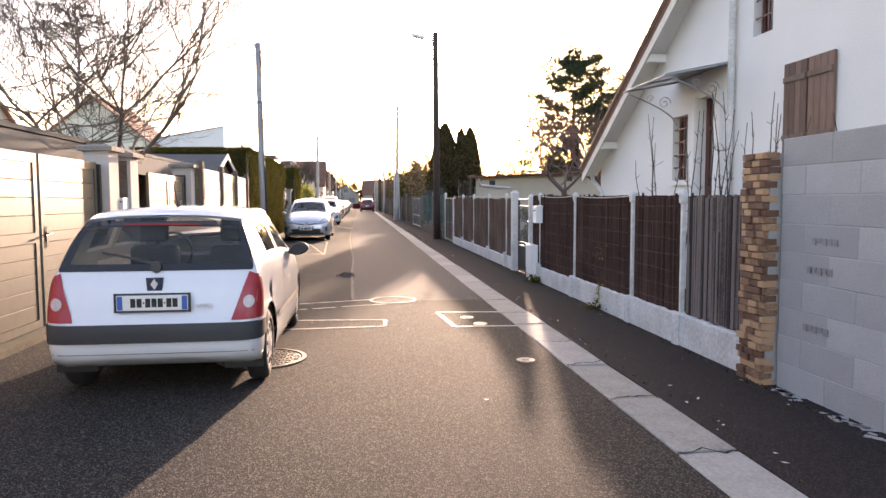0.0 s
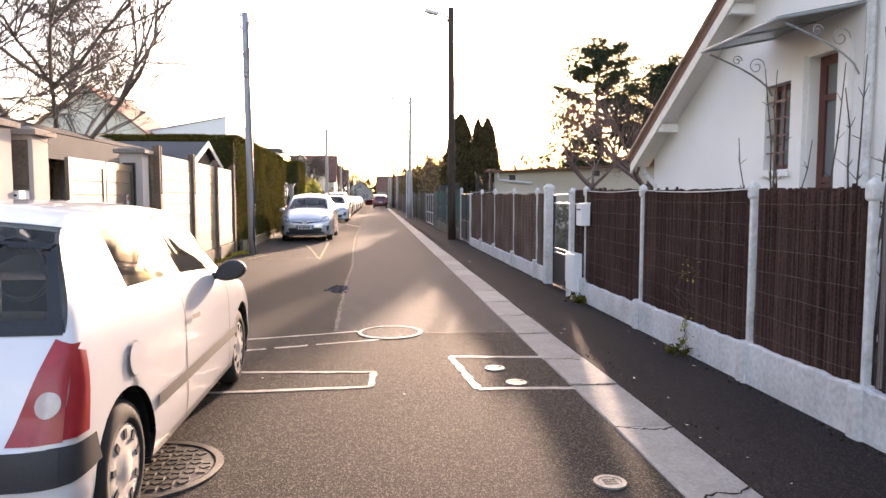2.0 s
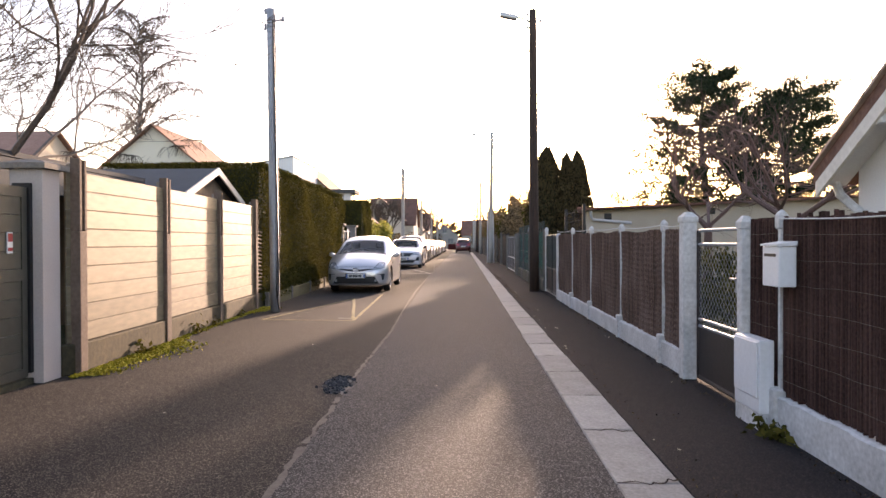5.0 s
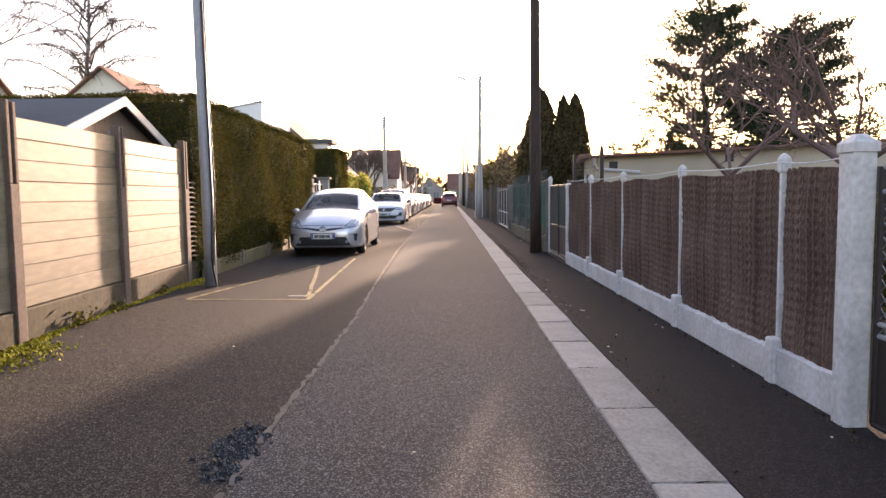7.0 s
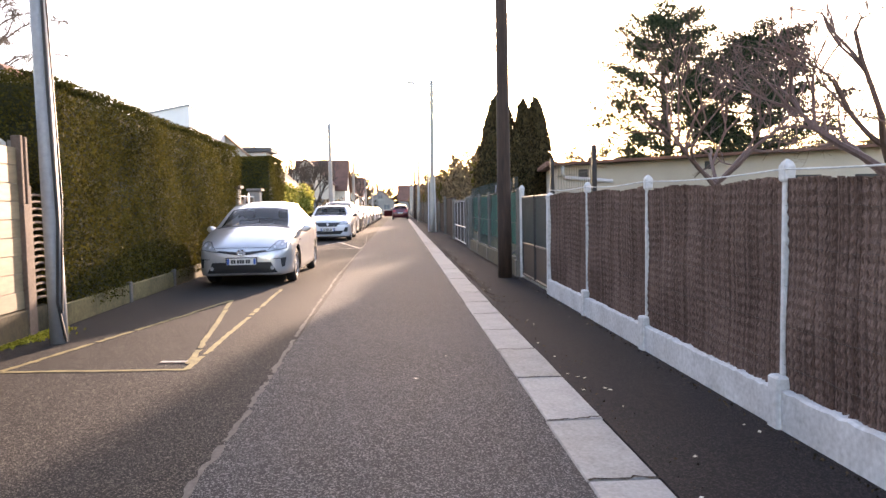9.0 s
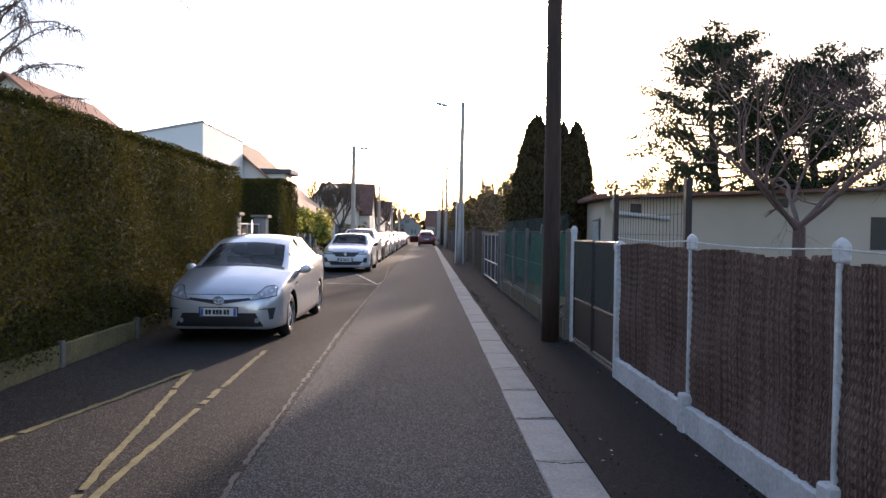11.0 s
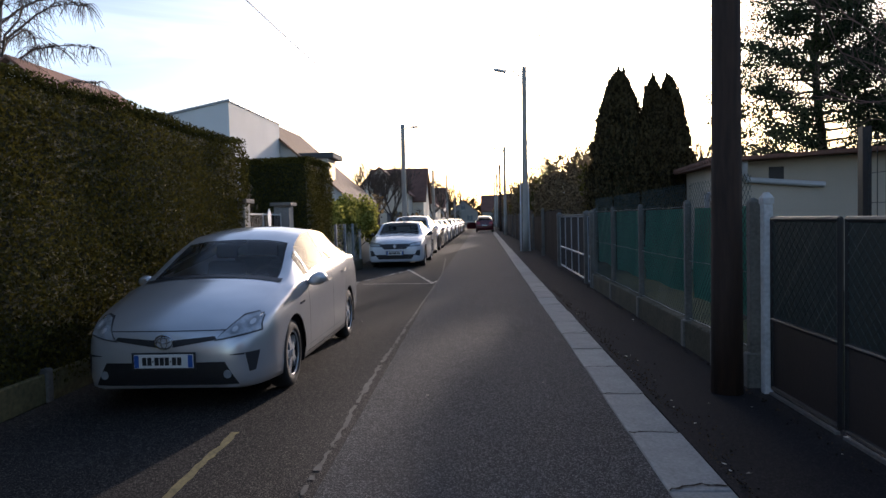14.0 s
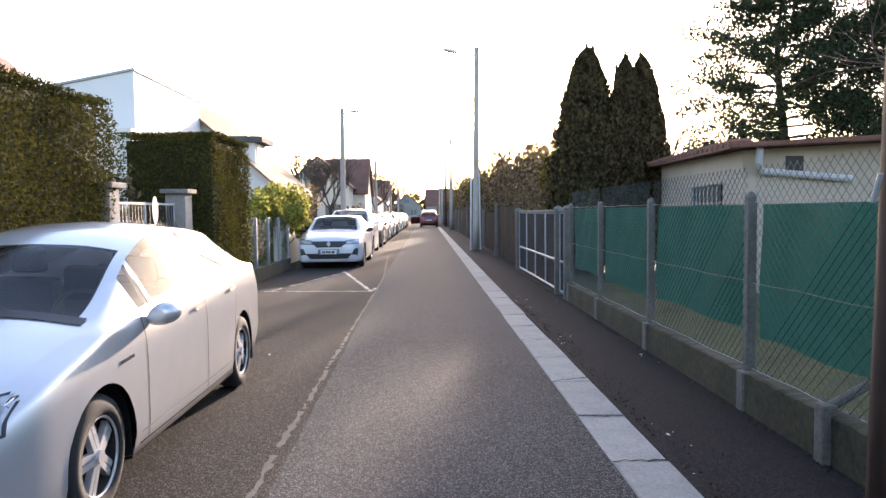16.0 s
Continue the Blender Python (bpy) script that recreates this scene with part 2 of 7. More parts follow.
M_TWIG = material("grey_fruit_bark", (0.07, 0.055, 0.045), (0.19, 0.155, 0.13), 0.9, grain=40, stretch=(1, 1, 0.3), bump=0.6)
M_BIRCH = material("birch_bark", (0.10, 0.09, 0.085), (0.34, 0.32, 0.30), 0.8, grain=20, stretch=(0.3, 0.3, 1.5))
M_HOUSEW = material("white_house_render", (0.62, 0.61, 0.60), (0.76, 0.75, 0.74), 0.9, grain=60, blotch=0.7, bump=0.3)
M_CREAMH = material("cream_house_render", (0.60, 0.56, 0.47), (0.74, 0.70, 0.60), 0.9, grain=60, blotch=0.7, bump=0.2)
M_BUNG = material("beige_bungalow_render", (0.38, 0.325, 0.26), (0.50, 0.43, 0.35), 0.9, grain=60, blotch=0.8, bump=0.3)
M_TILE = material("brown_roof_tile", (0.09, 0.042, 0.03), (0.22, 0.105, 0.07), 0.85, grain=18, blotch=2, bump=0.6, depth=0.02)
M_TILERED = material("red_roof_tile", (0.21, 0.105, 0.075), (0.36, 0.20, 0.145), 0.85, grain=18, blotch=2, bump=0.6, depth=0.02)
M_TILEPINK = material("pale_roof_edge", (0.34, 0.24, 0.19), (0.52, 0.40, 0.33), 0.85, grain=18, blotch=2)
M_TILETAN = material("tan_roof_tile", (0.17, 0.10, 0.06), (0.32, 0.20, 0.12), 0.85, grain=18, blotch=2, bump=0.6, depth=0.02)
M_REDWOOD = material("dark_red_painted_wood", (0.065, 0.020, 0.016), (0.14, 0.045, 0.034), 0.55, grain=25, stretch=(1, 1, 0.2))
M_SHUTTER = material("brown_shutter_plank", (0.09, 0.048, 0.036), (0.19, 0.11, 0.085), 0.7, grain=25, piece=0.5, stretch=(1, 1, 0.2))
M_PVC = material("grey_plastic_pipe", (0.42, 0.42, 0.44), (0.55, 0.55, 0.57), 0.5, bump=0.0)
M_WHITEPL = material("white_plastic_box", (0.66, 0.67, 0.68), (0.78, 0.79, 0.80), 0.4, bump=0.0)
M_LAMP = material("lamp_head_metal", (0.35, 0.35, 0.35), (0.5, 0.5, 0.5), 0.4, 0.6, bump=0.0)
M_DULLDARK = material("dull_dark_sheet", (0.020, 0.019, 0.020), (0.045, 0.043, 0.045), 0.95, spec=0.08, grain=25, blotch=2)
M_CABLE = material("cable_black", (0.01, 0.01, 0.01), (0.02, 0.02, 0.02), 0.6, bump=0.0)
M_FARWALL = material("grey_render", (0.24, 0.225, 0.21), (0.36, 0.345, 0.32), 0.9, grain=30, blotch=0.5)
M_PLANKDARK = material("dark_fence_board", (0.035, 0.024, 0.018), (0.10, 0.075, 0.058), 0.95, spec=0.08, grain=25, island=0.7, stretch=(1, 1, 0.2))
M_SOIL = material("damp_debris", (0.02, 0.014, 0.010), (0.09, 0.065, 0.04), 0.95, grain=30, island=0.9, bump=0.0, spec=0.12)
M_LITTER = material("pale_litter", (0.35, 0.33, 0.28), (0.6, 0.57, 0.5), 0.8, island=0.9, bump=0.0)
# vehicles
M_CARWHITE = material("white_car_paint", (0.60, 0.61, 0.63), (0.66, 0.67, 0.69), 0.32, grain=5, blotch=1, bump=0.0, coat=1.0)
M_CARSILVER = material("silver_car_paint", (0.56, 0.565, 0.575), (0.62, 0.625, 0.635), 0.28, 0.55, grain=5, blotch=1, bump=0.0, coat=1.0)
M_CARDARK = material("dark_car_paint", (0.03, 0.032, 0.037), (0.045, 0.047, 0.052), 0.3, 0.3, bump=0.0, coat=1.0)
M_CARRED = material("dark_red_car_paint", (0.07, 0.006, 0.009), (0.095, 0.010, 0.013), 0.3, 0.3, bump=0.0, coat=1.0)
M_CARGREY = material("grey_car_paint", (0.20, 0.21, 0.225), (0.25, 0.26, 0.275), 0.3, 0.5, bump=0.0, coat=1.0)
M_BUMPER = material("dark_plastic_bumper", (0.022, 0.023, 0.026), (0.040, 0.041, 0.045), 0.6, grain=120, bump=0.2, depth=0.001)
M_TYRE = material("tyre_rubber", (0.014, 0.014, 0.014), (0.03, 0.029, 0.028), 0.85, grain=50, bump=0.3)
M_RIM = material("alloy_rim", (0.50, 0.50, 0.51), (0.60, 0.60, 0.61), 0.38, 0.45, bump=0.0)
M_HUBCAP = material("plastic_hubcap", (0.42, 0.41, 0.39), (0.56, 0.55, 0.53), 0.5, 0.2, bump=0.0)
M_CHROME = material("chrome", (0.72, 0.72, 0.72), (0.82, 0.82, 0.82), 0.12, 1.0, bump=0.0)
M_GLASS = glass("tinted_car_glass", (0.86, 0.90, 0.88), 0.01, 0.97, 0.25)
M_GLASSDARK = glass("dark_tinted_car_glass", (0.50, 0.53, 0.53), 0.01, 0.97, 0.35)
M_LENS = material("clear_lamp_lens", (0.30, 0.32, 0.34), (0.58, 0.60, 0.62), 0.08, 0.3, grain=30, blotch=8, bump=0.0, coat=1.0)
M_REDLENS = material("red_lamp_lens", (0.30, 0.010, 0.014), (0.42, 0.018, 0.024), 0.35, bump=0.0, coat=0.2)
M_BADGE = material("satin_emblem", (0.55, 0.56, 0.58), (0.68, 0.69, 0.71), 0.35, 0.35, bump=0.0)
M_NAVY = material("navy_emblem_mount", (0.010, 0.014, 0.04), (0.018, 0.024, 0.06), 0.4, bump=0.0)
M_PINKLENS = material("frosted_lamp_lens", (0.42, 0.34, 0.33), (0.55, 0.46, 0.45), 0.25, bump=0.0, coat=0.5)
M_PLATE = material("white_number_plate", (0.66, 0.66, 0.63), (0.75, 0.75, 0.72), 0.4, bump=0.0)
M_BLUE = material("blue_plate_band", (0.03, 0.10, 0.36), (0.04, 0.13, 0.42), 0.4, bump=0.0)
M_INTERIOR = material("dark_seat_fabric", (0.010, 0.010, 0.011), (0.024, 0.024, 0.026), 0.9, grain=80)
M_HEADLINER = material("grey_headliner", (0.24, 0.24, 0.23), (0.32, 0.32, 0.31), 0.95, grain=80)
M_PANE = glass("window_pane", (0.25, 0.27, 0.28), 0.03, 0.3)

# ---- building tools ----
def box(bm, x0, y0, z0, x1, y1, z1):
    v = [bm.verts.new(p) for p in ((x0, y0, z0), (x1, y0, z0), (x1, y1, z0), (x0, y1, z0), (x0, y0, z1), (x1, y0, z1), (x1, y1, z1), (x0, y1, z1))]
    for q in ((3, 2, 1, 0), (4, 5, 6, 7), (0, 1, 5, 4), (1, 2, 6, 5), (2, 3, 7, 6), (3, 0, 4, 7)):
        bm.faces.new([v[i] for i in q])
    return v


def cbox(bm, c, s, m=None):
    """Box by centre and size, turned by the matrix m about its centre."""
    v = box(bm, -s[0] / 2, -s[1] / 2, -s[2] / 2, s[0] / 2, s[1] / 2, s[2] / 2)
    for p in v:
        p.co = (m @ p.co if m else p.co) + Vector(c)
    return v


def soft_box(x0, y0, z0, x1, y1, z1, r=0.01, seg=2):
    bm = bmesh.new()
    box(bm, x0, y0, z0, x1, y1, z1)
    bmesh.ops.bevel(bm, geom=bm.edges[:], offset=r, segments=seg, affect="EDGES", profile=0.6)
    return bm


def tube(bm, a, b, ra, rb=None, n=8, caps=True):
    a, b = Vector(a), Vector(b)
    rb = ra if rb is None else rb
    d = (b - a).normalized()
    s = d.orthogonal().normalized()
    t = d.cross(s)
    rings = []
    for c, r in ((a, ra), (b, rb)):
        rings.append([bm.verts.new(c + (s * math.cos(k * math.tau / n) + t * math.sin(k * math.tau / n)) * r) for k in range(n)])
    for k in range(n):
        bm.faces.new((rings[0][k], rings[0][(k + 1) % n], rings[1][(k + 1) % n], rings[1][k]))
    if caps:
        bm.faces.new(rings[0][::-1])
        bm.faces.new(rings[1])


def pipe(bm, pts, r, n=6):
    """A tube that follows the points; r: one radius, or one for each point."""
    pts = [Vector(p) for p in pts]
    rs = r if isinstance(r, (list, tuple)) else [r] * len(pts)
    rings, s = [], None
    for i, p in enumerate(pts):
        d = (pts[min(i + 1, len(pts) - 1)] - pts[max(i - 1, 0)]).normalized()
        s = (s - d * s.dot(d)).normalized() if s else d.orthogonal().normalized()
        t = d.cross(s)
        rings.append([bm.verts.new(p + (s * math.cos(k * math.tau / n) + t * math.sin(k * math.tau / n)) * rs[i]) for k in range(n)])
    for i in range(len(rings) - 1):
        for k in range(n):
            bm.faces.new((rings[i][k], rings[i][(k + 1) % n], rings[i + 1][(k + 1) % n], rings[i + 1][k]))
    bm.faces.new(rings[0][::-1])
    bm.faces.new(rings[-1])


def prism(bm, outline, axis, a, b):
    """Extrudes an outline of 2D points along an axis from a to b (axis x: points are y, z; y: x, z; z: x, y)."""
    put = {"x": lambda p, k: (k, p[0], p[1]), "y": lambda p, k: (p[0], k, p[1]), "z": lambda p, k: (p[0], p[1], k)}[axis]
    r0 = [bm.verts.new(put(p, a)) for p in outline]
    r1 = [bm.verts.new(put(p, b)) for p in outline]
    n = len(outline)
    for k in range(n):
        bm.faces.new((r0[k], r0[(k + 1) % n], r1[(k + 1) % n], r1[k]))
    bm.faces.new(r0[::-1])
    bm.faces.new(r1)
    bmesh.ops.recalc_face_normals(bm, faces=bm.faces[:])


def finish(name, bm, mat, smooth=False):
    me = bpy.data.meshes.new(name)
    bm.to_mesh(me)
    bm.free()
    me.materials.append(mat)
    if smooth:
        me.polygons.foreach_set("use_smooth", [True] * len(me.polygons))
    return me


def part(name, bm, mat, parent, label="", smooth=False):
    ob = new(name, bm if isinstance(bm, bpy.types.Mesh) else finish(name, bm, mat, smooth))
    ob.parent = parent
    return tagged(ob, label) if label else ob


def thing(name, loc, label, category, group="", kind="", turn=0.0):
    ob = new(name)
    ob.empty_display_size = 0.1
    ob.location, ob.rotation_euler = loc, (0, 0, radians(turn))
    return tagged(ob, label, category, group, kind)


def single(name, bm, mat, label, category, group="", kind="", smooth=False):
    return tagged(new(name, finish(name, bm, mat, smooth)), label, category, group, kind)


def raw(name, verts, faces, mat):
    me = bpy.data.meshes.new(name)
    me.from_pydata(verts, [], faces)
    me.materials.append(mat)
    return me


rnd = random.Random(7)


def leaves(points, size, jitter=0.4, up=0.0, rng=None):
    """Small folded leaf clumps at the points: two triangles each, turned at random."""
    rng = rng or rnd
    verts, faces = [], []
    for p in points:
        s = size * (1 + jitter * (rng.random() * 2 - 1))
        d = Vector((rng.gauss(0, 1), rng.gauss(0, 1), rng.gauss(0, 1) + up)).normalized()
        e = d.orthogonal().normalized()
        e = (e * math.cos(6.28 * rng.random()) + d.cross(e) * math.sin(6.28 * rng.random())).normalized()
        p = Vector(p)
        k = len(verts)
        verts += [p - d * s, p + e * s * 0.55, p + d * s, p - e * s * 0.55 + d.cross(e) * s * 0.3]
        faces += [(k, k + 1, k + 2), (k, k + 2, k + 3)]
    return verts, faces


def bare_tree(bm, base, direction, length, radius, levels, rng, spread=0.6, kids=3, up=0.15, taper=0.65, bend=0.25, tips=None):
    """A branching limb of bent, tapering tubes."""
    p, d = Vector(base), Vector(direction).normalized()
    pts, rs = [p.copy()], [radius]
    seg = 3 if levels > 1 else 2
    for i in range(seg):
        d = (d + Vector((rng.gauss(0, bend), rng.gauss(0, bend), rng.gauss(0, bend) + up)) * 0.6).normalized()
        p = p + d * length / seg
        pts.append(p.copy())
        rs.append(radius * (1 - (1 - taper) * (i + 1) / seg))
    pipe(bm, pts, rs, 6 if radius > 0.03 else (4 if radius > 0.012 else 3))
    if tips is not None and levels <= 1:
        tips.append(p.copy())
    if levels <= 0:
        return
    for k in range(kids):
        t = rng.uniform(0.45, 1.0) if k else 1.0
        i = min(int(t * seg), seg - 1)
        q = pts[i].lerp(pts[i + 1], t * seg - i)
        side = Vector((rng.gauss(0, 1), rng.gauss(0, 1), rng.gauss(0, 0.6)))
        nd = (d + side.normalized() * spread * rng.uniform(0.6, 1.3)).normalized()
        bare_tree(bm, q, nd, length * rng.uniform(0.6, 0.85), max(radius * rng.uniform(0.45, 0.65), 0.003), levels - 1, rng, spread, kids, up, taper, bend, tips)

# ---- ground, road, pavement ----
def sheet(name, outline, z, mat, label, category, kind="structure", thick=0.0):
    bm = bmesh.new()
    if thick:
        prism(bm, outline, "z", z - thick, z)
    else:
        bm.faces.new([bm.verts.new((x, y, z)) for x, y in outline])
    return single(name, bm, mat, label, category, kind=kind)


sheet("ground", [(-900, -900), (900, -900), (900, 900), (-900, 900)], -0.06, M_GRASS, "flat winter grass and earth beyond the street", "ground")
sheet("road", [(0.84, 9.9), (1.37, 9.8), (2.6, 9.72), (2.6, 150), (0.3, 150), (0.5, 36), (0.78, 16)], 0.0, M_ROAD, "worn grey asphalt carriageway of a narrow street", "road", thick=0.05)
# full width before y = 9.9: the dark colour stands for shade there
sheet("parking_lane", [(-2.9, -40), (2.6, -40), (2.6, 9.72), (1.37, 9.8), (0.84, 9.9), (0.78, 16), (0.5, 36), (0.3, 150), (-3.2, 150)], 0.0, M_LANE, "coarse worn asphalt of the older lane, darkened for shade", "road", thick=0.05)
sheet("pavement", [(2.91, -40), (4.05, -40), (4.05, 150), (2.91, 150)], 0.012, M_PAVE, "narrow dark asphalt footpath along the fences", "pavement", thick=0.05)

sheet("lawn", [(3.94, 24.3), (5.6, 24.3), (6.4, 32.4), (3.94, 32.4)], 0.27, M_LAWN, "mossy yellow-green lawn behind the net fence", "lawn", thick=0.4)

# kerb channel of flush concrete slabs
kerb = thing("kerb_channel", (2.743, 0, 0), "flush grey concrete channel slabs with cracked joints", "kerb", kind="structure")
bm = bmesh.new()
box(bm, -0.143, -40, -0.06, 0.167, 150, -0.006)
part("bedding", bm, M_SOIL, kerb)
bm = soft_box(-0.166, 0.006, -0.05, 0.166, 0.994, 0.010, 0.007, 1)
slab_mesh = finish("slab", bm, M_SLAB)
JOINTS = [6.92 - 0.95 * k for k in range(12, 0, -1)] + [6.92, 7.79, 8.57, 9.57, 10.57, 11.56, 12.55, 13.55, 14.46, 15.33, 16.2]
JOINTS += [17.2 + 0.987 * k for k in range(7)] + [24.11, 25.1, 26.02] + [26.98 + 0.96 * k for k in range(66)]
for a, b in zip(JOINTS, JOINTS[1:]):
    s = part("slab", slab_mesh, None, kerb)
    s.location = (rnd.uniform(-0.004, 0.004), a, rnd.uniform(-0.003, 0.004))
    s.scale.y = b - a
    s.rotation_euler = (rnd.gauss(0, 0.002), rnd.gauss(0, 0.004), rnd.gauss(0, 0.002))

# ragged broken joints
rng = random.Random(14)
for k in [j for j in JOINTS if 2.5 < j < 42]:
    pts = []
    x, y = -0.166, k + rng.uniform(-0.012, 0.012)
    while x < 0.166:
        pts.append((x, y, 0.0135))
        x += rng.uniform(0.015, 0.04)
        y += rng.gauss(0, 0.013)
    pts.append((0.166, y, 0.0135))
    bm = bmesh.new()
    rows = [[bm.verts.new((p, q - rng.uniform(0.003, 0.014), h)), bm.verts.new((p, q + rng.uniform(0.003, 0.014), h))] for p, q, h in pts]
    for p, q in zip(rows, rows[1:]):
        bm.faces.new((p[0], q[0], q[1], p[1]))
    part("crack", bm, M_SOIL, kerb)


def ribbon(name, pts, width, z, mat, label, category="marking", ragged=0.35, seed=1, fade=0.0):
    """A thin worn strip along the points with ragged edges; fade: share of it that is worn away."""
    rng = random.Random(seed)
    verts, faces = [], []
    step = 0.07
    for (x0, y0), (x1, y1) in zip(pts, pts[1:]):
        a, b = Vector((x0, y0, z)), Vector((x1, y1, z))
        n = max(2, int((b - a).length / step))
        side = (b - a).normalized().cross(Vector((0, 0, 1)))
        k = len(verts)
        drift = 0.0
        for i in range(n + 1):
            p = a.lerp(b, i / n)
            drift = drift * 0.8 + rng.gauss(0, width * 0.06)
            l, r = width / 2 * (1 + rng.uniform(-ragged, ragged)), width / 2 * (1 + rng.uniform(-ragged, ragged))
            verts += [p + side * (drift + r), p + side * (drift - l)]
        for i in range(n):
            if rng.random() >= fade:
                faces.append((k + 2 * i, k + 2 * i + 2, k + 2 * i + 3, k + 2 * i + 1))
    return tagged(new(name, raw(name, verts, faces, mat)), label, category, kind="structure")


ribbon("tar_seam", [(0.84, 9.9), (0.78, 13.7), (0.78, 16.5), (0.68, 20), (0.56, 25.2), (0.52, 36.6), (0.2, 44)], 0.034, 0.004, M_SEAM, "ragged pale seam between two asphalt strips", "seam", 0.9, 3, 0.10)
ribbon("road_marking", [(0.1, 7.87), (1.2, 7.91), (1.23, 8.32), (0.1, 8.40)], 0.05, 0.004, M_PAINT, "white painted outline round a trench patch", "marking", 0.3, 4, 0.02)
ribbon("road_marking", [(2.59, 8.66), (1.84, 8.74), (1.93, 7.79), (2.59, 7.75)], 0.055, 0.004, M_PAINT, "white painted outline round valve covers", "marking", 0.3, 5, 0.02)
ribbon("road_marking", [(-1.6, 9.12), (-0.15, 9.53), (1.06, 9.88)], 0.045, 0.004, M_PAINT, "faded white line across the street", "marking", 0.4, 6, 0.04)
ribbon("road_marking", [(-1.5, 8.66), (-0.06, 9.08), (1.26, 9.47)], 0.05, 0.004, M_PAINT, "faded white line across the street", "marking", 0.4, 7, 0.03)
ribbon("road_marking", [(1.7, 9.76), (2.59, 9.72)], 0.03, 0.004, M_SEAM, "faded cut line in the asphalt", "marking", 0.6, 8, 0.2)
# bay lines at y 18 to 23: sunlight streaks painted in yellow
ribbon("parking_marking", [(-1.45, 17.93), (0.04, 17.82)], 0.055, 0.004, M_YELLOW, "worn parking bay end line, yellowed as a sunlight streak", "marking", 0.25, 9, 0.03)
ribbon("parking_marking", [(0.04, 17.82), (-0.14, 23.2)], 0.055, 0.005, M_YELLOW, "worn parking bay side line, yellowed as a sunlight streak", "marking", 0.3, 10, 0.08)
ribbon("parking_marking", [(-1.45, 17.95), (-0.62, 22.0)], 0.06, 0.006, M_YELLOW, "worn diagonal parking line, yellowed as a sunlight streak", "marking", 0.3, 11, 0.03)
ribbon("parking_marking", [(0.0, 17.95), (-0.62, 22.0)], 0.055, 0.007, M_YELLOW, "worn diagonal parking line, yellowed as a sunlight streak", "marking", 0.3, 12, 0.10)
ribbon("parking_marking", [(-0.26, 18.12), (-0.04, 18.10)], 0.06, 0.0085, M_PAINT, "short white paint dash", "marking", 0.3, 13)
ribbon("parking_marking", [(-1.6, 34.2), (0.45, 34.0), (0.5, 34.6)], 0.07, 0.004, M_PAINT, "faded white parking bay end line", "marking", 0.5, 14, 0.15)
ribbon("parking_marking", [(0.45, 34.0), (-0.6, 38.5)], 0.07, 0.005, M_PAINT, "faded white diagonal parking line", "marking", 0.5, 15, 0.2)
ribbon("parking_marking", [(-1.5, 34.2), (-0.5, 38.3)], 0.07, 0.006, M_PAINT, "faded white diagonal parking line", "marking", 0.5, 16, 0.2)


def disc(bm, c, r, z0, z1, n=40, r_in=0.0):
    a = [(math.cos(k * math.tau / n), math.sin(k * math.tau / n)) for k in range(n)]
    if not r_in:
        prism(bm, [(c[0] + r * x, c[1] + r * y) for x, y in a], "z", z0, z1)
        return
    rings = [[bm.verts.new((c[0] + q * x, c[1] + q * y, z)) for x, y in a] for q, z in ((r_in, z0), (r, z0), (r, z1), (r_in, z1))]
    for i in range(4):
        for k in range(n):
            bm.faces.new((rings[i][k], rings[i][(k + 1) % n], rings[(i + 1) % 4][(k + 1) % n], rings[(i + 1) % 4][k]))


def manhole(x, y, r, label, ribs):
    t = thing("manhole_cover", (x, y, 0), label, "manhole cover", kind="structure")
    bm = bmesh.new()
    disc(bm, (0, 0), r, -0.02, 0.009, 40, r * 0.9)
    part("rim", bm, M_IRONW if not ribs else M_IRON, t)
    bm = bmesh.new()
    disc(bm, (0, 0), r * 0.87, -0.02, 0.004)
    part("lid", bm, M_ROAD if not ribs else M_IRON, t)
    if ribs:
        bm = bmesh.new()
        for i in range(-5, 6):
            for j in range(-5, 6):
                if math.hypot(i, j) < 5.2:
                    cbox(bm, (i * r * 0.155, j * r * 0.155, 0.006), (r * 0.10, r * 0.10, 0.008), Matrix.Rotation(0.78 * ((i + j) % 2), 3, "Z"))
        part("relief", bm, M_IRON, t)
    return t


manhole(1.37, 9.80, 0.31, "round manhole with pale worn iron rim and asphalt-filled lid", False)
manhole(0.12, 6.58, 0.37, "round cast-iron cover with studded pattern", True)
for x, y in ((2.30, 6.22), (2.14, 8.33), (2.22, 7.92)):
    t = thing("valve_cover", (x, y, 0), "small round pale iron valve cover in the asphalt", "valve cover", "valve covers", "structure")
    bm = bmesh.new()
    disc(bm, (0, 0), 0.075, -0.02, 0.008, 24, 0.055)
    part("rim", bm, M_IRONW, t)
    bm = bmesh.new()
    disc(bm, (0, 0), 0.052, -0.02, 0.005, 24)
    part("lid", bm, M_IRONW, t)
    bm = bmesh.new()
    for k in (-1, 0, 1):
        box(bm, -0.03, k * 0.022 - 0.006, 0.005, 0.03, k * 0.022 + 0.006, 0.0075)
    part("relief", bm, M_IRON, t)

# broken patch of asphalt in the seam
rng = random.Random(21)
bm = bmesh.new()
for k in range(150):
    x, y = rng.gauss(0.70, 0.05), rng.uniform(12.62, 13.35)
    if k > 60:
        x, y = rng.gauss(0.68, 0.055), rng.gauss(13.0, 0.10)
    s = rng.uniform(0.012, 0.04)
    cbox(bm, (x, y, 0.002), (s, s * rng.uniform(0.6, 1.5), s * 0.7), Euler((rng.random(), rng.random(), rng.random() * 6)).to_matrix())
single("asphalt_crumbs", bm, M_ROAD, "crumbled broken asphalt in a shallow hole", "rubble", kind="stuff")
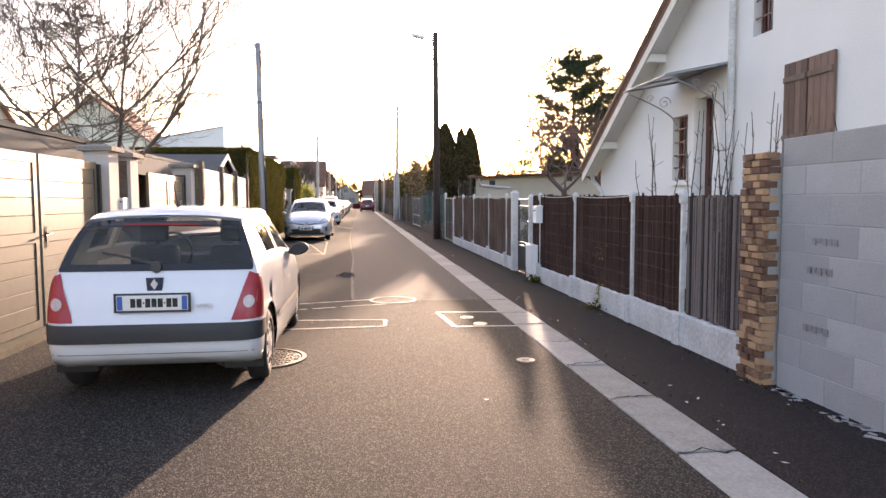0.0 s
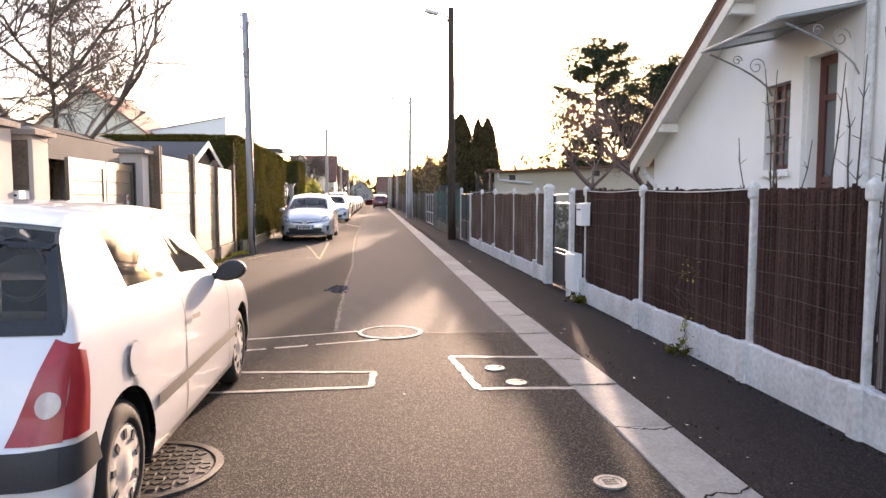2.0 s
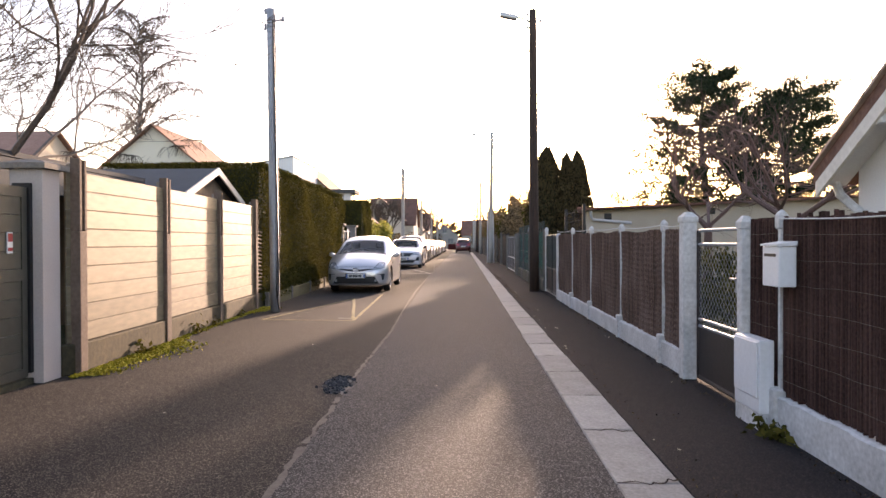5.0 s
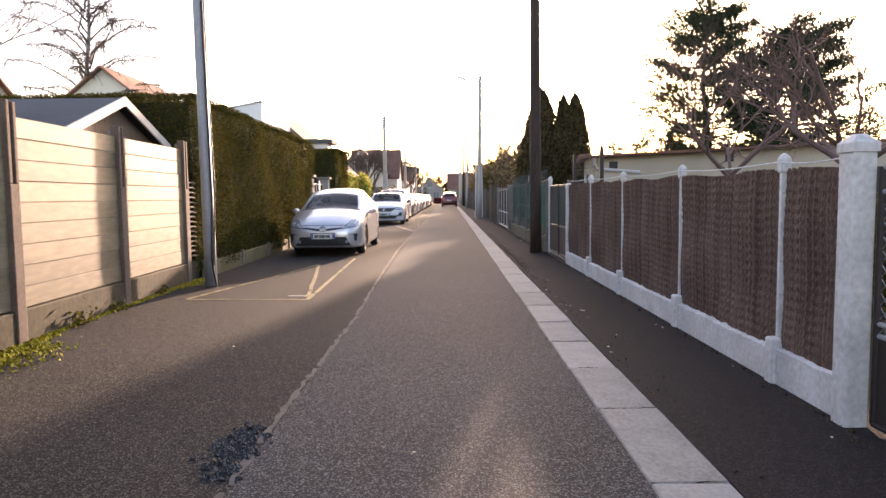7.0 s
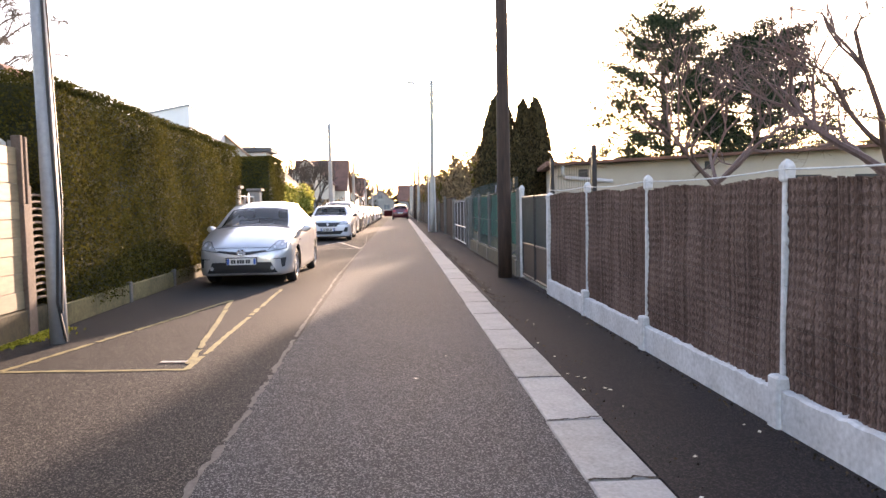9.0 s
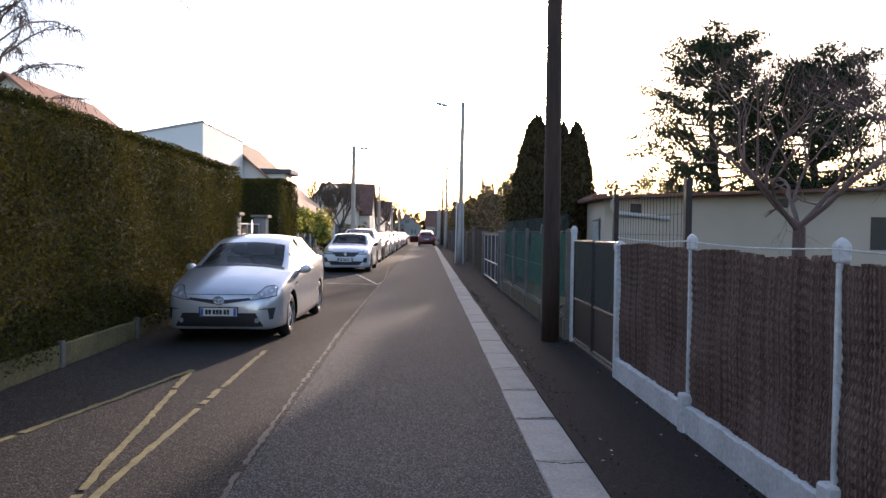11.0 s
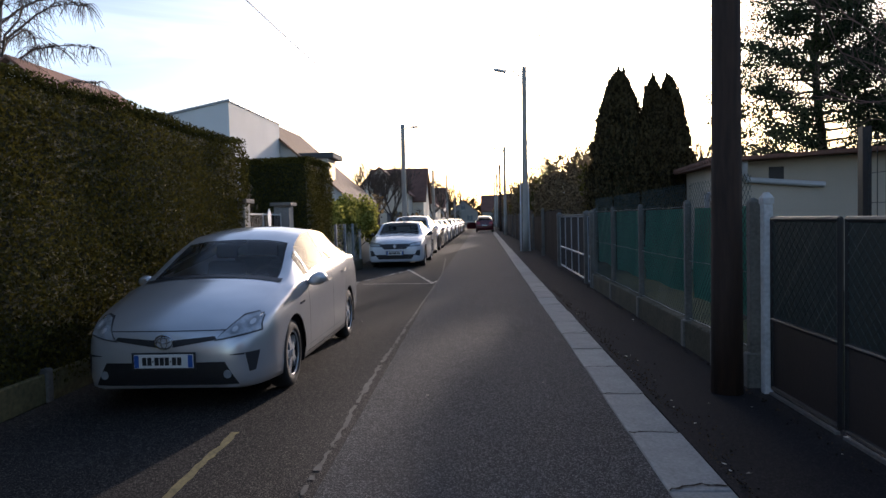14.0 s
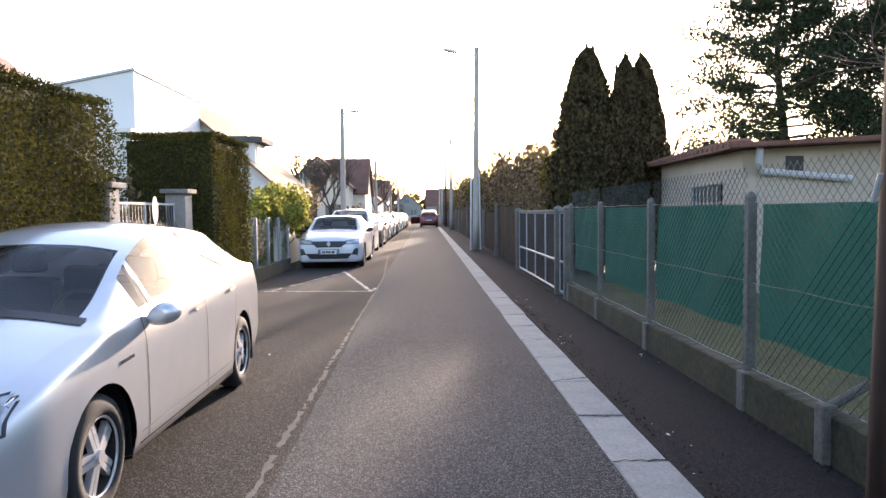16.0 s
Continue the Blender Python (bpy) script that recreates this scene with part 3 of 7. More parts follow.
# pale litter, dead leaves and grit
verts, faces = [], []
for k in range(130):
    r = rng.random()
    if r < 0.5:
        x, y = 2.95 + abs(rng.gauss(0, 0.12)), rng.uniform(3, 34)
    elif r < 0.72:
        x, y = 3.72 - abs(rng.gauss(0, 0.07)), rng.uniform(3, 34)
    else:
        x, y = rng.uniform(-1.9, 2.5), rng.uniform(1.5, 32)
    a, s = rng.random() * 6.3, rng.uniform(0.005, 0.016)
    z = 0.016 if x > 2.9 else 0.006
    k0 = len(verts)
    verts += [(x + s * math.cos(a + q) * (1.4 if i % 2 else 0.8), y + s * math.sin(a + q) * (1.4 if i % 2 else 0.8), z + rng.uniform(0, 0.006)) for i, q in enumerate((0, 1.6, 3.1, 4.7))]
    faces.append((k0, k0 + 1, k0 + 2, k0 + 3))
tagged(new("litter", raw("litter", verts, faces, M_LITTER)), "scattered pale leaves and paper scraps on the asphalt", "litter", kind="stuff")
verts, faces = leaves([(2.95 + abs(rng.gauss(0, 0.10)) * (0.4 + math.sin(y * 1.7) ** 2), y, 0.018) for y in (rng.uniform(3, 40) if k % 2 else rng.uniform(21, 32) for k in range(2400))], 0.008, 0.6, 0, rng)
tagged(new("verge_debris", raw("verge_debris", verts, faces, M_SOIL)), "moss and damp leaf debris along the kerb slabs", "debris", kind="stuff")
verts, faces = leaves([(3.76 - abs(rng.gauss(0, 0.035)), y, 0.02) for y in (rng.uniform(3, 40) for k in range(1300))], 0.010, 0.6, 0, rng)
tagged(new("wall_foot_debris", raw("wall_foot_debris", verts, faces, M_SOIL)), "dead leaves gathered at the foot of the fences", "debris", kind="stuff")

# ---- right side: block wall, brick pillar, brushwood fence ----
FX = 3.85
wall = thing("block_wall", (3.95, 0, 0), "grey cinder-block garden wall with pale mortar joints", "wall", kind="structure")
bm = bmesh.new()
box(bm, -0.095, -2.0, 0.0, 0.095, 5.19, 1.725)
part("mortar_core", bm, M_MORTAR, wall)
bm = soft_box(-0.0972, 0.003, 0.002, 0.0972, 0.493, 0.191, 0.0035, 1)
block_mesh = finish("block", bm, M_BLOCK)
for row in range(9):
    for k in range(15):
        y = 5.195 - (k + 1) * 0.495 + (0.2475 if row % 2 else 0)
        b = part("block", block_mesh, None, wall)
        b.location = (rnd.uniform(-0.0015, 0.0015), y, row * 0.193)
        if y + 0.49 > 5.2:
            b.location.y, b.scale.y = y, (5.195 - y) / 0.492
bm = bmesh.new()
for y, z in ((4.62, 1.03), (4.66, 0.84), (4.68, 0.46)):
    for k in range(5):
        box(bm, -0.1045, y + k * 0.05, z + 0.012 * (k % 2), -0.1012, y + k * 0.05 + 0.036, z + 0.045)
part("print_bars", bm, M_PRINT, wall, "faded dark stamp marks")
bm = bmesh.new()
for k in range(70):
    s = rnd.uniform(0.02, 0.06)
    cbox(bm, (-0.12 - abs(rnd.gauss(0, 0.05)), rnd.uniform(2.5, 5.15), 0.005), (s, s * 2, 0.02), Matrix.Rotation(rnd.random() * 3, 3, "Z"))
part("mortar_spill", bm, M_MORTAR, wall)

pillar = thing("brick_pillar", (3.88, 5.37, 0), "ochre brick pillar with toothed uneven courses", "pillar", kind="structure")
bm = bmesh.new()
box(bm, -0.10, -0.15, 0, 0.12, 0.15, 1.64)
part("mortar_core", bm, M_MORTAR, pillar)
bm = soft_box(-0.05, 0, 0.003, 0.05, 0.10, 0.047, 0.004, 1)
brick_mesh = finish("brick", bm, M_BRICK)
for row in range(33):
    off = rnd.uniform(0.0, 0.1)
    for k in range(4):
        y0, y1 = max(-0.155, -0.155 + (k - 1) * 0.105 + off), min(0.155, -0.155 + k * 0.105 + off)
        if y1 - y0 < 0.02:
            continue
        b = part("brick", brick_mesh, None, pillar)
        b.location, b.scale = (-0.070 - rnd.uniform(0, 0.03), y0, row * 0.05), (1, (y1 - y0 - 0.006) / 0.1, 1)
    b = part("brick", brick_mesh, None, pillar)
    b.location, b.scale = (0.02, 0.075, row * 0.05), (1.9, 0.88 + rnd.uniform(0, 0.25), 1)

POSTS = [6.62, 7.76, 9.72, 11.52, 14.08, 15.94, 18.0, 19.85]


def top_at(y):
    return 1.385 + (y - 6.6) * 0.0075


def low_wall(y0, y1, z, mat, x0=FX - 0.05, x1=FX + 0.06, lab="low white-painted concrete base wall", seed=0):
    """A base wall with an uneven painted top."""
    rng = random.Random(seed)
    bm = bmesh.new()
    n = max(3, int((y1 - y0) / 0.06))
    rows = []
    for i in range(n + 1):
        y = y0 + (y1 - y0) * i / n
        t = z + rng.uniform(-0.005, 0.010)
        rows.append([bm.verts.new(p) for p in ((x0, y, 0), (x0 - 0.003, y, t - 0.01), (x0 + 0.015, y, t), (x1, y, t), (x1, y, 0))])
    for a, b in zip(rows, rows[1:]):
        for k in range(4):
            bm.faces.new((a[k], b[k], b[k + 1], a[k + 1]))
    bm.faces.new(rows[0][::-1])
    bm.faces.new(rows[-1])
    bmesh.ops.recalc_face_normals(bm, faces=bm.faces[:])
    return single("base_wall", bm, mat, lab, "base wall", kind="structure")


def fence_post(y, x=FX, h=1.4, w=0.095, mat=None, lab="slender white concrete fence post with rounded cap", cap=True):
    t = thing("fence_post", (x, y, 0), lab, "fence post", "fence posts")
    bm = soft_box(-w / 2 - 0.008, -w / 2, 0, w / 2, w / 2, h - 0.05, min(0.010, w * 0.3), 2)
    part("shaft", bm, mat or M_WHITEP, t)
    part("foot", soft_box(-0.075, -0.055, 0, 0.04, 0.055, 0.30, 0.012, 1), mat or M_WHITEP, t)
    if cap:
        bm = bmesh.new()
        w = max(w, 0.062) * 0.50
        rings = [[bm.verts.new((sx * w * q - 0.006, sy * w * q, h + z)) for sx, sy in ((-1, -1), (1, -1), (1, 1), (-1, 1))] for q, z in ((0.7, -0.10), (1.0, -0.088), (1.04, -0.012), (0.70, 0.010), (0.2, 0.026))]
        for p, q in zip(rings, rings[1:]):
            for k in range(4):
                bm.faces.new((p[k], p[(k + 1) % 4], q[(k + 1) % 4], q[k]))
        bm.faces.new(rings[0][::-1])
        bm.faces.new(rings[-1])
        bmesh.ops.bevel(bm, geom=bm.edges[:], offset=0.005, segments=1, affect="EDGES")
        part("cap", bm, mat or M_WHITEP, t)
    return t


def brush_panel(y0, y1, z0, z1, mat, label, seed, dense=0.0065, x=FX):
    """A screen of upright twigs with uneven ends, held by wires."""
    rng = random.Random(seed)
    t = thing("brushwood_screen", (x, y0, 0), label, "fence screen", "fence screens")
    bm = bmesh.new()
    y = 0.0
    while y < y1 - y0:
        w = rng.uniform(0.6, 1.5) * dense
        top = z1 + rng.uniform(-0.012, 0.018) + (0.03 if rng.random() < 0.02 else 0)
        bot = z0 + rng.uniform(-0.035, 0.02)
        d = rng.uniform(-0.006, 0.007)
        lean = rng.gauss(0, 0.006)
        v = box(bm, -0.012 + d, y, bot, 0.012 + d, min(y + w, y1 - y0), top)
        for p in v[4:]:
            p.co.y = min(max(p.co.y + lean, 0), y1 - y0)
        y += w * 0.93
    tagged(part("brushwood", bm, mat, t), kind="stuff")
    for k in range(7 if mat == M_HEATH else 4):
        bm = bmesh.new()
        z = z0 + (z1 - z0) * (k + 0.6) / (7.2 if mat == M_HEATH else 4.2)
        pipe(bm, [(-0.026, (y1 - y0) * i / 8, z + rng.uniform(-0.006, 0.006)) for i in range(9)], 0.0013, 4)
        part("wire", bm, M_TWIG, t)
    return t


def woven_panel(y0, y1, z0, z1, label, seed, x=FX):
    """A screen of thin twigs bound in wavy rows, bulging between the ties, with frayed ends."""
    rng = random.Random(seed)
    t = thing("brushwood_screen", (x, y0, 0), label, "fence screen", "fence screens")
    L, verts, faces = y1 - y0, [], []
    rows = 19
    y, gap = 0.0, 0.1
    while y < L:
        w = rng.uniform(0.005, 0.011)
        gap -= w
        deep = 0.012 if gap < 0 else 0.0
        if gap < 0:
            gap = rng.uniform(0.07, 0.13)
        top = z1 + rng.uniform(-0.018, 0.012) + 0.012 * math.sin(y * 5 + seed)
        bot = z0 + rng.uniform(-0.05, 0.03)
        k = len(verts)
        d = rng.uniform(-0.003, 0.003) + deep
        n = rows * 2
        for j in range(n + 1):
            u = j / n
            wave = 0.22 * math.sin(y * 2.6 + seed) + 0.10 * math.sin(y * 11 + u * 7)
            bulge = 0.0050 * math.cos(math.tau * ((bot + (top - bot) * u - z0) / (z1 - z0) * rows + wave)) + 0.006 * math.sin(u * 9 + y * 3)
            z = bot + (top - bot) * u
            yy = min(y, L - w) + rng.gauss(0, 0.0012)
            for px, py in ((0.012, yy), (-0.012 + d - bulge, yy), (-0.012 + d - bulge, yy + w), (0.012, yy + w)):
                verts.append((px, py, z))
        for j in range(n):
            o = k + 4 * j
            for a in range(3):
                faces.append((o + a, o + a + 1, o + a + 5, o + a + 4))
        faces.append((k + 4 * n, k + 4 * n + 1, k + 4 * n + 2, k + 4 * n + 3))
        y += w * 0.95
    tagged(part("brushwood", raw("brushwood", verts, faces, M_HEATHB), None, t), kind="stuff")
    for j in range(5):
        bm = bmesh.new()
        z = z0 + (z1 - z0) * (j + 0.6) / 5.2
        pipe(bm, [(-0.027, L * i / 16, z + rng.uniform(-0.008, 0.008)) for i in range(17)], 0.0014, 4)
        part("wire", bm, M_BARK, t)
    return t


lab_b = "dark brown brushwood privacy screen wired to the fence"
low_wall(5.54, 6.57, 0.29, M_WHITEP, seed=1)
low_wall(6.68, 7.71, 0.29, M_WHITEP, seed=2)
low_wall(7.81, 9.67, 0.28, M_WHITEP, seed=3)
low_wall(9.78, 11.47, 0.25, M_WHITEP, seed=4)
low_wall(11.57, 12.0, 0.22, M_WHITEP, seed=5)
low_wall(13.35, 14.03, 0.24, M_WHITEP, seed=6)
low_wall(14.13, 15.89, 0.23, M_WHITEP, seed=7)
low_wall(15.99, 17.95, 0.22, M_WHITEP, seed=8)
low_wall(18.05, 19.8, 0.22, M_WHITEP, seed=9)
low_wall(19.9, 21.7, 0.22, M_WHITEP, seed=10)
for y in POSTS:
    fence_post(y, h=top_at(y), w=0.032 if abs(y - 11.52) < 0.1 else 0.036)
brush_panel(5.56, 6.56, 0.30, 1.345, M_REED, "greyish reed privacy screen wired to the fence", 11, 0.007, FX + 0.02)
for i, (a, b) in enumerate(((6.68, 7.70), (7.82, 9.66), (9.78, 11.48), (11.56, 11.98))):
    brush_panel(a, b, 0.275, top_at(a) - 0.035, M_HEATH, lab_b, 20 + i)
for i, (a, b) in enumerate(((13.37, 14.05), (14.11, 15.91), (15.97, 17.97), (18.03, 19.82), (19.88, 21.69))):
    woven_panel(a, b, 0.235, top_at(a) - 0.085, "weathered brown woven brushwood screen with frayed ends, lightened for glare", 30 + i)


def gate_post(y, h, w=0.2, x=FX, mat=None, lab="thick white concrete gate post with pyramid cap"):
    t = thing("gate_post", (x, y, 0), lab, "gate post", "gate posts")
    part("shaft", soft_box(-w / 2, -w / 2, 0, w / 2, w / 2, h - 0.08, 0.012, 2), mat or M_WHITEP, t)
    bm = bmesh.new()
    q = w * 0.56
    base = [bm.verts.new((sx * q, sy * q, h - 0.08)) for sx, sy in ((-1, -1), (1, -1), (1, 1), (-1, 1))]
    rim = [bm.verts.new((sx * q, sy * q, h - 0.035)) for sx, sy in ((-1, -1), (1, -1), (1, 1), (-1, 1))]
    top = [bm.verts.new((sx * q * 0.35, sy * q * 0.35, h + 0.01)) for sx, sy in ((-1, -1), (1, -1), (1, 1), (-1, 1))]
    for a, b in ((base, rim), (rim, top)):
        for k in range(4):
            bm.faces.new((a[k], a[(k + 1) % 4], b[(k + 1) % 4], b[k]))
    bm.faces.new(top)
    bm.faces.new(base[::-1])
    part("cap", bm, mat or M_WHITEP, t)
    return t


gate_post(12.05, 1.42, 0.09, FX - 0.02, lab="white concrete gate post with flat cap")
gate_post(13.27, 1.50, 0.125, FX - 0.03)


def lattice(bm, y0, y1, z0, z1, cell, r, x=0.0):
    """Diamond wire mesh in the plane x."""
    h, w = z1 - z0, y1 - y0
    k = -h
    while k < w:
        for sgn in (1, -1):
            s0, s1 = max(0, -k), min(h, w - k)
            if s1 - s0 > 0.01:
                a, b = (y0 + k + s0, z0 + s0), (y0 + k + s1, z0 + s1)
                if sgn < 0:
                    a, b = (y0 + y1 - a[0], a[1]), (y0 + y1 - b[0], b[1])
                tube(bm, (x + sgn * r * 0.8, *a), (x + sgn * r * 0.8, *b), r, r, 3, False)
        k += cell * 1.414


# small garden gate, white tube frame with wire mesh over a dark sheet
g = thing("garden_gate", (FX + 0.03, 12.14, 0), "narrow metal garden gate, pale frame, mesh over a dark lower panel", "gate")
bm = bmesh.new()
for a, b in (((0, 0, 0.05), (0, 0, 1.34)), ((0, 1.02, 0.05), (0, 1.02, 1.34)), ((0, 0, 0.05), (0, 1.02, 0.05))):
    tube(bm, a, b, 0.02, n=8)
part("frame", bm, M_BROWNGATE, g)
for z in (1.34, 1.22, 0.5, 0.56):
    bm = bmesh.new()
    tube(bm, (0, 0.02, z), (0, 1.00, z), 0.014, n=8)
    part("rail", bm, M_GREYMETAL, g)
bm = bmesh.new()
lattice(bm, 0.02, 1.00, 0.5, 1.22, 0.05, 0.002)
part("mesh", bm, M_WIRE, g)
bm = bmesh.new()
box(bm, -0.004, 0.02, 0.06, 0.004, 1.00, 0.49)
part("lower_panel", bm, M_BROWNGATE, g)
bm = bmesh.new()
box(bm, -0.05, 0.02, 0.86, 0.02, 0.09, 1.0)
tube(bm, (-0.06, 0.05, 0.96), (-0.06, 0.15, 0.96), 0.008)
part("lock", bm, M_GREYMETAL, g)

mb = thing("mailbox", (FX - 0.10, 11.36, 1.09), "white metal mailbox fixed to a fence post", "mailbox")
part("body", soft_box(-0.05, -0.11, -0.125, 0.06, 0.11, 0.125, 0.008), M_WHITEPL, mb)
bm = bmesh.new()
prism(bm, [(-0.06, 0.126), (-0.06, 0.138), (0.06, 0.155), (0.06, 0.126)], "y", -0.12, 0.12)
part("lid", bm, M_WHITEPL, mb)
bm = bmesh.new()
box(bm, -0.0535, -0.08, 0.06, -0.0505, 0.08, 0.078)
part("slot", bm, M_BLACK, mb)
ub = thing("utility_box", (FX - 0.09, 11.74, 0.12), "white plastic meter box standing against the fence", "utility box")
part("body", soft_box(-0.05, -0.2, 0.0, 0.05, 0.2, 0.48, 0.012), M_WHITEPL, ub)
bm = soft_box(-0.06, -0.185, 0.10, -0.051, 0.185, 0.465, 0.004, 1)
part("door", bm, M_WHITEPL, ub)
bm = bmesh.new()
box(bm, -0.045, -0.19, -0.12, 0.05, 0.19, 0.0)
part("plinth", bm, M_WHITEP, ub)

# dark double gate
gate_post(21.76, 1.42, 0.10, FX, lab="white concrete gate post beside the dark gate")
gate_post(24.08, 1.60, 0.075, FX + 0.02)
dg = thing("double_gate", (FX + 0.02, 21.86, 0), "dark sheet-metal double gate with mesh, galvanised bottom edge", "gate")
for k in range(2):
    y0 = 0.02 + k * 1.09
    bm = bmesh.new()
    for a, b in (((0, y0, 0.08), (0, y0, 1.40)), ((0, y0 + 1.0, 0.08), (0, y0 + 1.0, 1.40)), ((0, y0, 1.40), (0, y0 + 1.0, 1.40)), ((0, y0, 0.08), (0, y0 + 1.0, 0.08)), ((0, y0, 0.62), (0, y0 + 1.0, 0.62))):
        tube(bm, a, b, 0.02, n=8)
    leaf = part("leaf_frame", bm, M_BLACK, dg)
    bm = bmesh.new()
    box(bm, -0.004, y0 + 0.02, 0.64, 0.004, y0 + 0.98, 1.38)
    part("sheet", bm, M_DARKGATE, leaf)
    bm = bmesh.new()
    box(bm, -0.004, y0 + 0.02, 0.10, 0.004, y0 + 0.98, 0.60)
    part("lower_sheet", bm, M_BROWNGATE, leaf)
    bm = bmesh.new()
    lattice(bm, y0 + 0.02, y0 + 0.98, 0.64, 1.38, 0.06, 0.002, -0.012)
    part("mesh", bm, M_GREENWIRE, leaf)
    bm = bmesh.new()
    box(bm, -0.03, y0, 0.03, 0.0, y0 + 1.0, 0.05)
    part("bottom_rail", bm, M_WIRE, leaf)

# green windbreak fence with wire mesh
for y in (26.08, 28.26, 30.3, 32.15):
    fence_post(y, h=1.58, w=0.062, mat=M_POSTCONC, lab="weathered grey concrete fence post with lichen")
fence_post(24.28, h=1.55, w=0.08, mat=M_POSTCONC, lab="weathered grey concrete fence post with lichen")
stub = thing("post_stub", (FX - 0.04, 25.02, 0), "broken pale concrete post stub in the base wall", "post stub")
part("shaft", soft_box(-0.07, -0.05, 0, 0.02, 0.05, 0.36, 0.02), M_POSTCONC, stub)
bm = bmesh.new()
tube(bm, (0.0, 0, 0.34), (0.32, -0.05, 0.55), 0.03, 0.025)
part("strut", bm, M_POSTCONC, stub)
for i, (a, b) in enumerate(((24.33, 26.02), (26.14, 28.2), (28.32, 30.24), (30.36, 32.1))):
    low_wall(a, b, 0.30, M_MOSSCONC, FX - 0.06, FX + 0.08, "low mossy concrete base wall", 40 + i)
    t = thing("windbreak_fence", (FX, a, 0), "green woven windbreak net behind diamond wire mesh", "fence", "green fences")
    bm = bmesh.new()
    n, m = 24, 10
    lo = 0.55 + 0.02 * (i % 2)
    grid = [[bm.verts.new((0.045 + 0.012 * math.sin(u * 0.7 + i) * math.sin(v * 0.5), (b - a) * u / n, lo + 0.012 * math.sin(u * 0.4 + i) * (1 - v / m) + (1.51 - lo) * v / m)) for v in range(m + 1)] for u in range(n + 1)]
    for u in range(n):
        for v in range(m):
            bm.faces.new((grid[u][v], grid[u + 1][v], grid[u + 1][v + 1], grid[u][v + 1]))
    geo = bmesh.ops.extrude_face_region(bm, geom=bm.faces[:])
    for e in geo["geom"]:
        if isinstance(e, bmesh.types.BMVert):
            e.co.x += 0.004
    part("net", bm, M_GREENNET, t)
    bm = bmesh.new()
    lattice(bm, 0, b - a, 0.32, 1.78, 0.055, 0.0023)
    part("wire_mesh", bm, M_MESH, t)
    for z in (0.33, 0.95, 1.53):
        bm = bmesh.new()
        pipe(bm, [(-0.006, (b - a) * k / 6, z + 0.006 * math.sin(k * 2 + i)) for k in range(7)], 0.003, 4)
        part("strand", bm, M_WIRE, t)

# wide grey gate, then plank fences into the distance
gate_post(32.35, 1.56, 0.13, FX - 0.02, M_POSTCONC, "grey concrete gate post")
gate_post(33.15, 1.56, 0.13, FX - 0.02, M_POSTCONC, "grey concrete gate post")
gate_post(38.3, 1.56, 0.14, FX - 0.02, M_POSTCONC, "grey concrete gate post")
for y0, y1, pn in ((32.43, 33.07, 1), (33.25, 38.2, 4)):
    t = thing("metal_gate", (FX, y0, 0), "grey metal gate with pale frame and panels", "gate")
    w = (y1 - y0) / pn
    for k in range(pn):
        bm = bmesh.new()
        for a, b in (((0, k * w + 0.03, 0.08), (0, k * w + 0.03, 1.45)), ((0, k * w + w - 0.03, 0.08), (0, k * w + w - 0.03, 1.45)), ((0, k * w + 0.03, 1.45), (0, k * w + w - 0.03, 1.45)), ((0, k * w + 0.03, 0.6), (0, k * w + w - 0.03, 0.6)), ((0, k * w + 0.03, 0.08), (0, k * w + w - 0.03, 0.08))):
            tube(bm, a, b, 0.025, n=6)
        part("frame", bm, M_GREYMETAL, t)
        bm = bmesh.new()
        box(bm, -0.006, k * w + 0.04, 0.1, 0.006, k * w + w - 0.04, 1.43)
        part("panel", bm, M_DULLDARK, t)
        part("top_rail", soft_box(-0.035, k * w + 0.01, 1.45, 0.035, k * w + w - 0.01, 1.50, 0.01, 1), M_POSTCONC, t)
rng = random.Random(5)
y = 38.5
while y < 110:
    w = rng.uniform(4.5, 6.0)
    h = rng.uniform(1.35, 1.75)
    t = thing("plank_fence", (FX + rng.uniform(-0.03, 0.08), y, 0), "dark weathered board fence on a low kerb", "fence", "board fences")
    k = 0.0
    joined = bmesh.new()
    while k < w - 0.1:
        bm = bmesh.new() if y < 62 else joined
        box(bm, -0.012, k, 0.05, 0.012, k + 0.105, h + rng.uniform(-0.03, 0.03))
        if y < 62:
            part("board", bm, M_PLANKDARK, t)
        k += 0.115
    if joined.verts:
        tagged(part("boarding", joined, M_PLANKDARK, t), kind="stuff")
    else:
        joined.free()
    bm = bmesh.new()
    for z in (0.4, h - 0.25):
        box(bm, 0.013, 0, z, 0.05, w - 0.1, z + 0.08)
    part("rails", bm, M_PLANKDARK, t)
    fence_post(y + w - 0.04, h=h + 0.1, w=0.1, mat=M_POSTCONC, lab="grey concrete fence post", x=FX)
    y += w

# ---- white house behind the fence ----
HX = 5.75
house = thing("house", (HX, 6.0, 0), "white rendered gabled house with dark red joinery and tiled roof", "house")
ROOF = lambda y: 6.9 - abs(y) * 0.6
OPEN = [(4.38, 4.86, 1.62, 2.58), (3.58, 4.07, 0.45, 2.76), (2.35, 2.75, 3.3, 4.15), (1.25, 2.0, 1.85, 2.82)]


